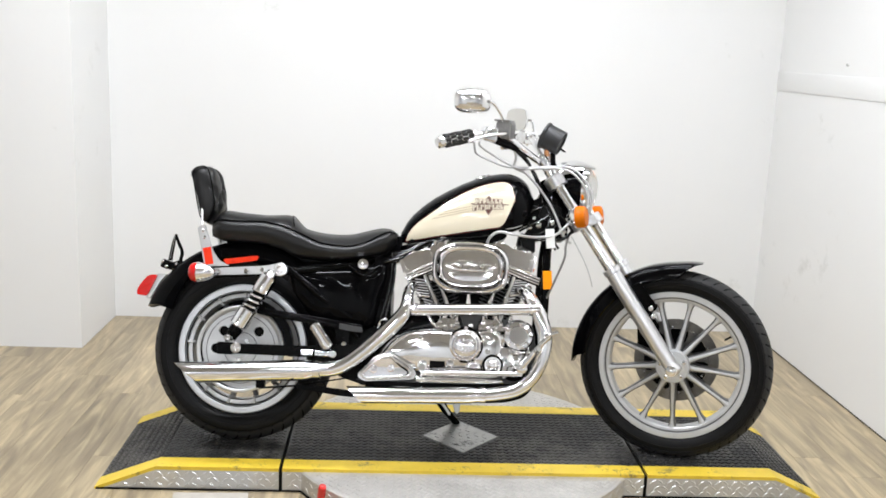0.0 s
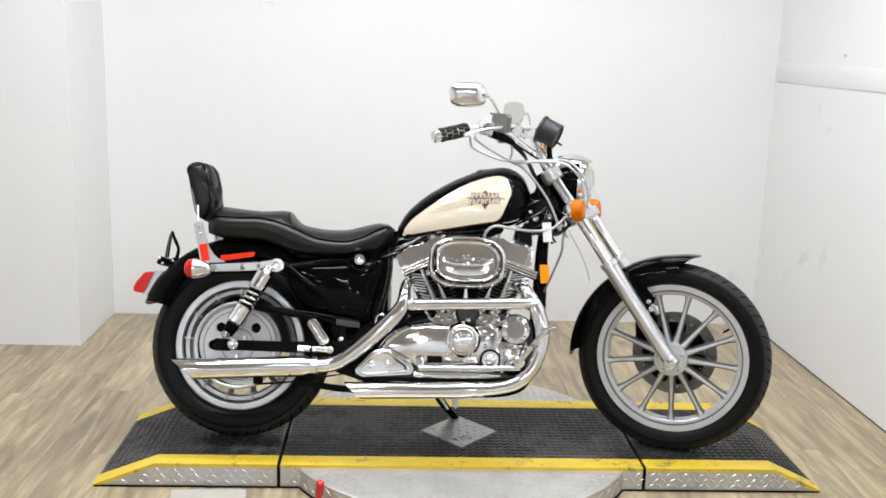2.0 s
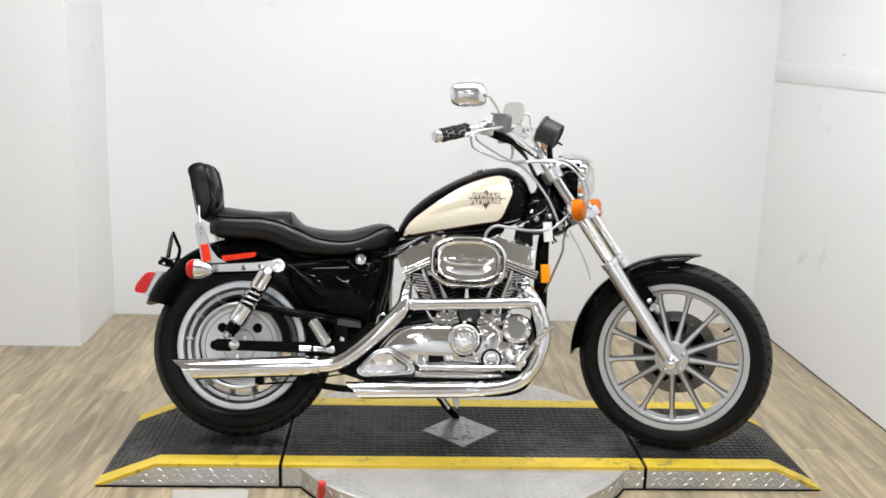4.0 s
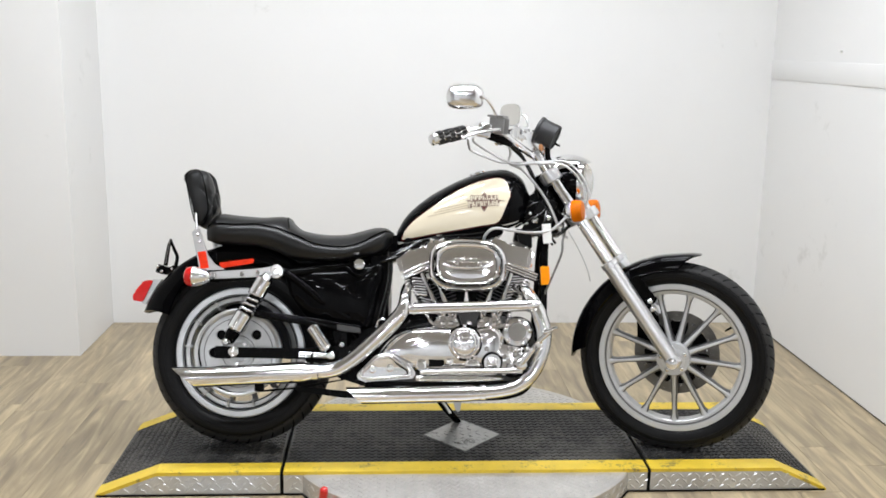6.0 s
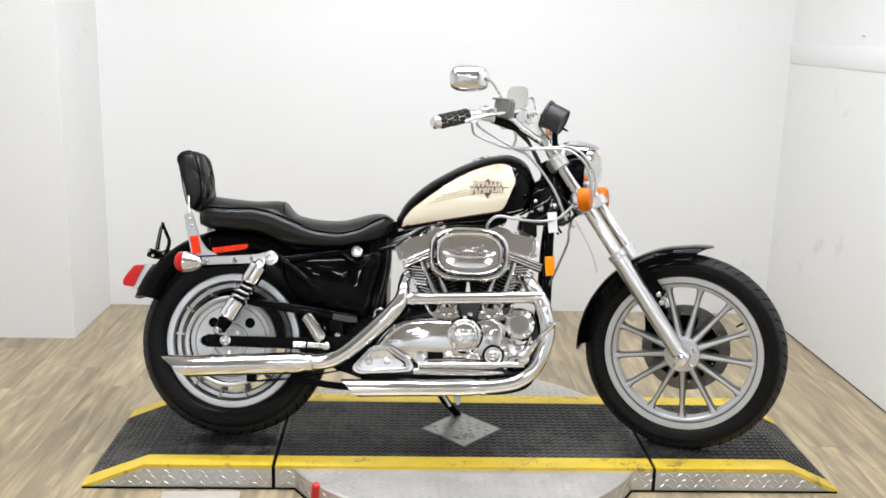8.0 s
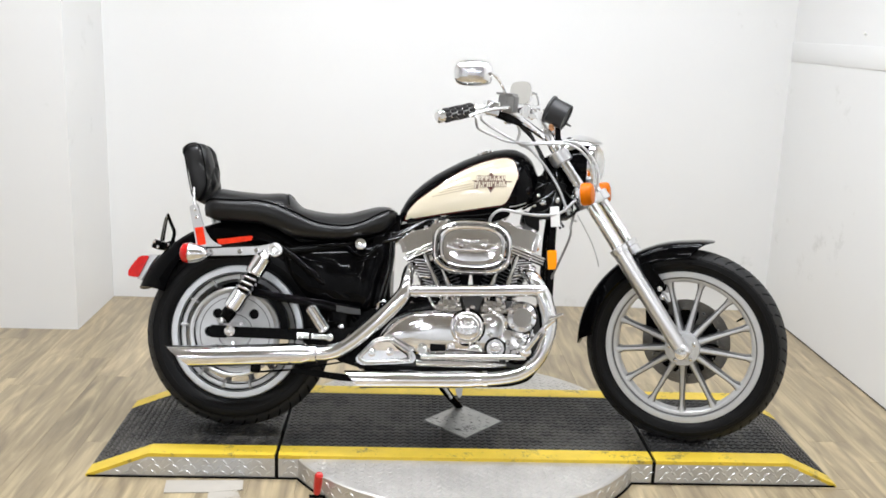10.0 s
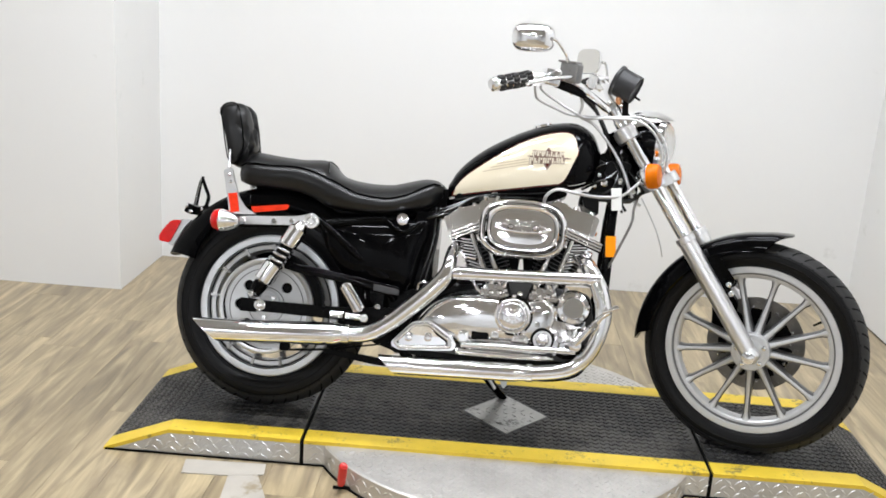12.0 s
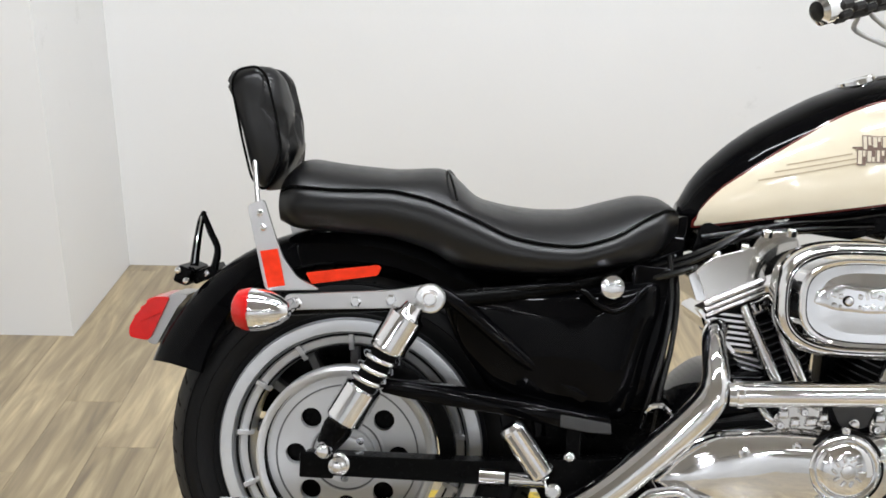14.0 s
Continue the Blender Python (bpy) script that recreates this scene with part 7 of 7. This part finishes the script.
ml = mirror_shell(Vector((0.858, 0.29, 1.199)), (-0.25, -0.96, 0.06), 0.047, 0.044, 0.025, CHROME, "rear-view mirror showing its glass")
bm = B()
tube(bm, [(0.895, 0.30, 1.196), (0.916, 0.30, 1.192), (0.926, 0.30, 1.15), (0.934, 0.28, 1.105)], 0.0050, 10)
P("mirror_stalk", bm, CHROME, ml, steer=True)
# cables
for pts, r, mat_, nm in (
        ([(0.835, -0.20, 1.105), (0.825, -0.16, 1.080), (0.826, -0.13, 1.060), (0.885, -0.12, 1.033), (0.935, -0.12, 1.017), (1.005, -0.12, 1.015), (1.083, -0.12, 1.018), (1.160, -0.12, 1.018), (1.208, -0.12, 0.981), (1.234, -0.12, 0.935), (1.239, -0.12, 0.888), (1.225, -0.12, 0.845)], 0.0042, CABLE, "cable"),
        ([(0.855, -0.20, 1.105), (0.842, -0.15, 1.090), (0.885, -0.12, 1.056), (0.945, -0.12, 1.024), (0.985, -0.125, 1.010), (1.06, -0.128, 1.013), (1.145, -0.128, 1.010), (1.195, -0.128, 0.978), (1.222, -0.128, 0.930), (1.226, -0.128, 0.89)], 0.0040, CABLE, "cable"),
        ([(0.948, -0.18, 1.12), (0.960, -0.13, 1.080), (0.966, -0.12, 1.048), (0.961, -0.12, 1.015), (1.005, -0.12, 0.993), (1.055, -0.12, 0.940), (1.106, -0.125, 0.866), (1.147, -0.125, 0.772), (1.167, -0.11, 0.753)], 0.0045, CABLE, "brake_hose"),
        ([(0.94, -0.16, 1.10), (0.99, -0.10, 1.055), (1.02, -0.09, 1.0), (1.05, -0.10, 0.94), (1.06, -0.09, 0.89)], 0.0055, BLACK_CABLE, "cable"),
        ([(0.95, -0.14, 1.09), (1.0, -0.08, 1.03), (1.035, -0.07, 0.97), (1.05, -0.07, 0.92)], 0.0050, BLACK_CABLE, "cable"),
        ([(1.165, -0.09, 0.775), (1.212, -0.10, 0.696), (1.235, -0.10, 0.64), (1.243, -0.09, 0.60)], 0.0020, CABLE, "thin_wire")):
    bm = B()
    tube(bm, pts, r, 8)
    P(nm, bm, mat_, angle=60, steer=True)
for pts, r, mat_ in (([(1.12, -0.09, 0.755), (1.108, -0.11, 0.715), (1.104, -0.12, 0.674), (1.075, -0.12, 0.60), (1.050, -0.11, 0.54), (1.040, -0.10, 0.51)], 0.0040, DISC_STEEL),
                     ([(1.00, -0.09, 0.74), (1.05, -0.11, 0.735), (1.102, -0.10, 0.745), (1.135, -0.08, 0.775)], 0.0060, BLACK_CABLE)):
    bm = B()
    tube(bm, pts, r, 8)
    P("cable", bm, mat_, angle=60)

# black wiring and covers round the steering head
bm = B()
prism(bm, rounded([(1.012, 0.905), (1.055, 0.918), (1.085, 0.880), (1.120, 0.790), (1.118, 0.745), (1.06, 0.742), (1.0, 0.752), (1.02, 0.82)], 0.012), -0.062, 0.06, 0.008)
nb = P("neck_cover", bm, SATIN, label="black cover over the steering head wiring")
rn = random.Random(5)
for k in range(9):
    bm = B()
    x, z = 1.035 + 0.011 * (k % 5), 0.90 - 0.008 * k
    pts = [(x, -0.070 - 0.006 * (k % 3), z)]
    for j in range(4):
        pts.append((pts[-1][0] + rn.uniform(-0.016, 0.026), -0.075 - 0.012 * rn.random(), pts[-1][2] - rn.uniform(0.024, 0.042)))
    tube(bm, pts, 0.0042, 7)
    P("wire", bm, BLACK_CABLE, nb, angle=60)
for x, z, r in ((1.062, 0.800, 0.013), (1.098, 0.768, 0.016), (1.048, 0.768, 0.009)):
    bm = B()
    lathe(bm, [(-0.02, r * 0.8), (0.0, r), (0.008, r * 0.9), (0.012, r * 0.5), (0.013, r * 0.1)], (x, -0.078, z), (0, -1, 0), 18)
    P("switch_cap", bm, CHROME, nb, "chrome switch cap")
for x, z, w, h in ((1.035, 0.835, 0.035, 0.045), (1.075, 0.845, 0.03, 0.03)):
    bm = B()
    rbox(bm, (x, -0.072, z), (w, 0.03, h), 0.005, (0, 20, 0))
    P("connector", bm, DARK, nb)

# ---- floor of vinyl planks ----
bm = B()
rbox(bm, (0, (Y0 + Y1) / 2, -0.06), (HALL1 - HALL0 + 0.3, Y1 - Y0 + 0.3, 0.112), 0)
floor = tagged(part("floor", bm, GAP), "floor of pale grey-brown wood-look vinyl planks", "floor", kind="structure")
PW, PL, JOINT = 0.152, 1.22, 0.0004
rng = random.Random(7)
singles = {}
rest_v, rest_f = [], []
x = HALL0
while x < HALL1:
    y = Y0 - rng.random() * PL
    w = min(PW, HALL1 - x) - JOINT
    while y < Y1:
        y0, y1 = max(y, Y0), min(y + PL, Y1) - JOINT
        if y1 - y0 > 0.01 and w > 0.01:
            a = (x, y0, x + w, y1)
            near = y1 > 1.9 and X0 < x < X1
            if near:
                key = (round(w, 4), round(y1 - y0, 4))
                if key not in singles:
                    e = 0.0003
                    wv, lv = key
                    vs = [(0, 0, -0.004), (wv, 0, -0.004), (wv, lv, -0.004), (0, lv, -0.004),
                          (e, e, 0), (wv - e, e, 0), (wv - e, lv - e, 0), (e, lv - e, 0)]
                    fs = [(4, 5, 6, 7), (0, 1, 5, 4), (1, 2, 6, 5), (2, 3, 7, 6), (3, 0, 4, 7)]
                    me = bpy.data.meshes.new("plank")
                    me.from_pydata(vs, [], fs)
                    me.materials.append(PLANK)
                    singles[key] = me
                ob = new("plank", singles[key])
                ob.parent = floor
                ob.location = (x, y0, 0)
            else:
                k = len(rest_v)
                rest_v += [(x, y0, 0), (x + w, y0, 0), (x + w, y1, 0), (x, y1, 0), (x, y0, -0.004), (x + w, y0, -0.004), (x + w, y1, -0.004), (x, y1, -0.004)]
                rest_f += [(k, k + 1, k + 2, k + 3), (k + 4, k + 5, k + 1, k), (k + 5, k + 6, k + 2, k + 1), (k + 6, k + 7, k + 3, k + 2), (k + 7, k + 4, k, k + 3)]
        y += PL
    x += PW
tagged(rawmesh("far_planks", rest_v, rest_f, PLANK, floor), kind="stuff")
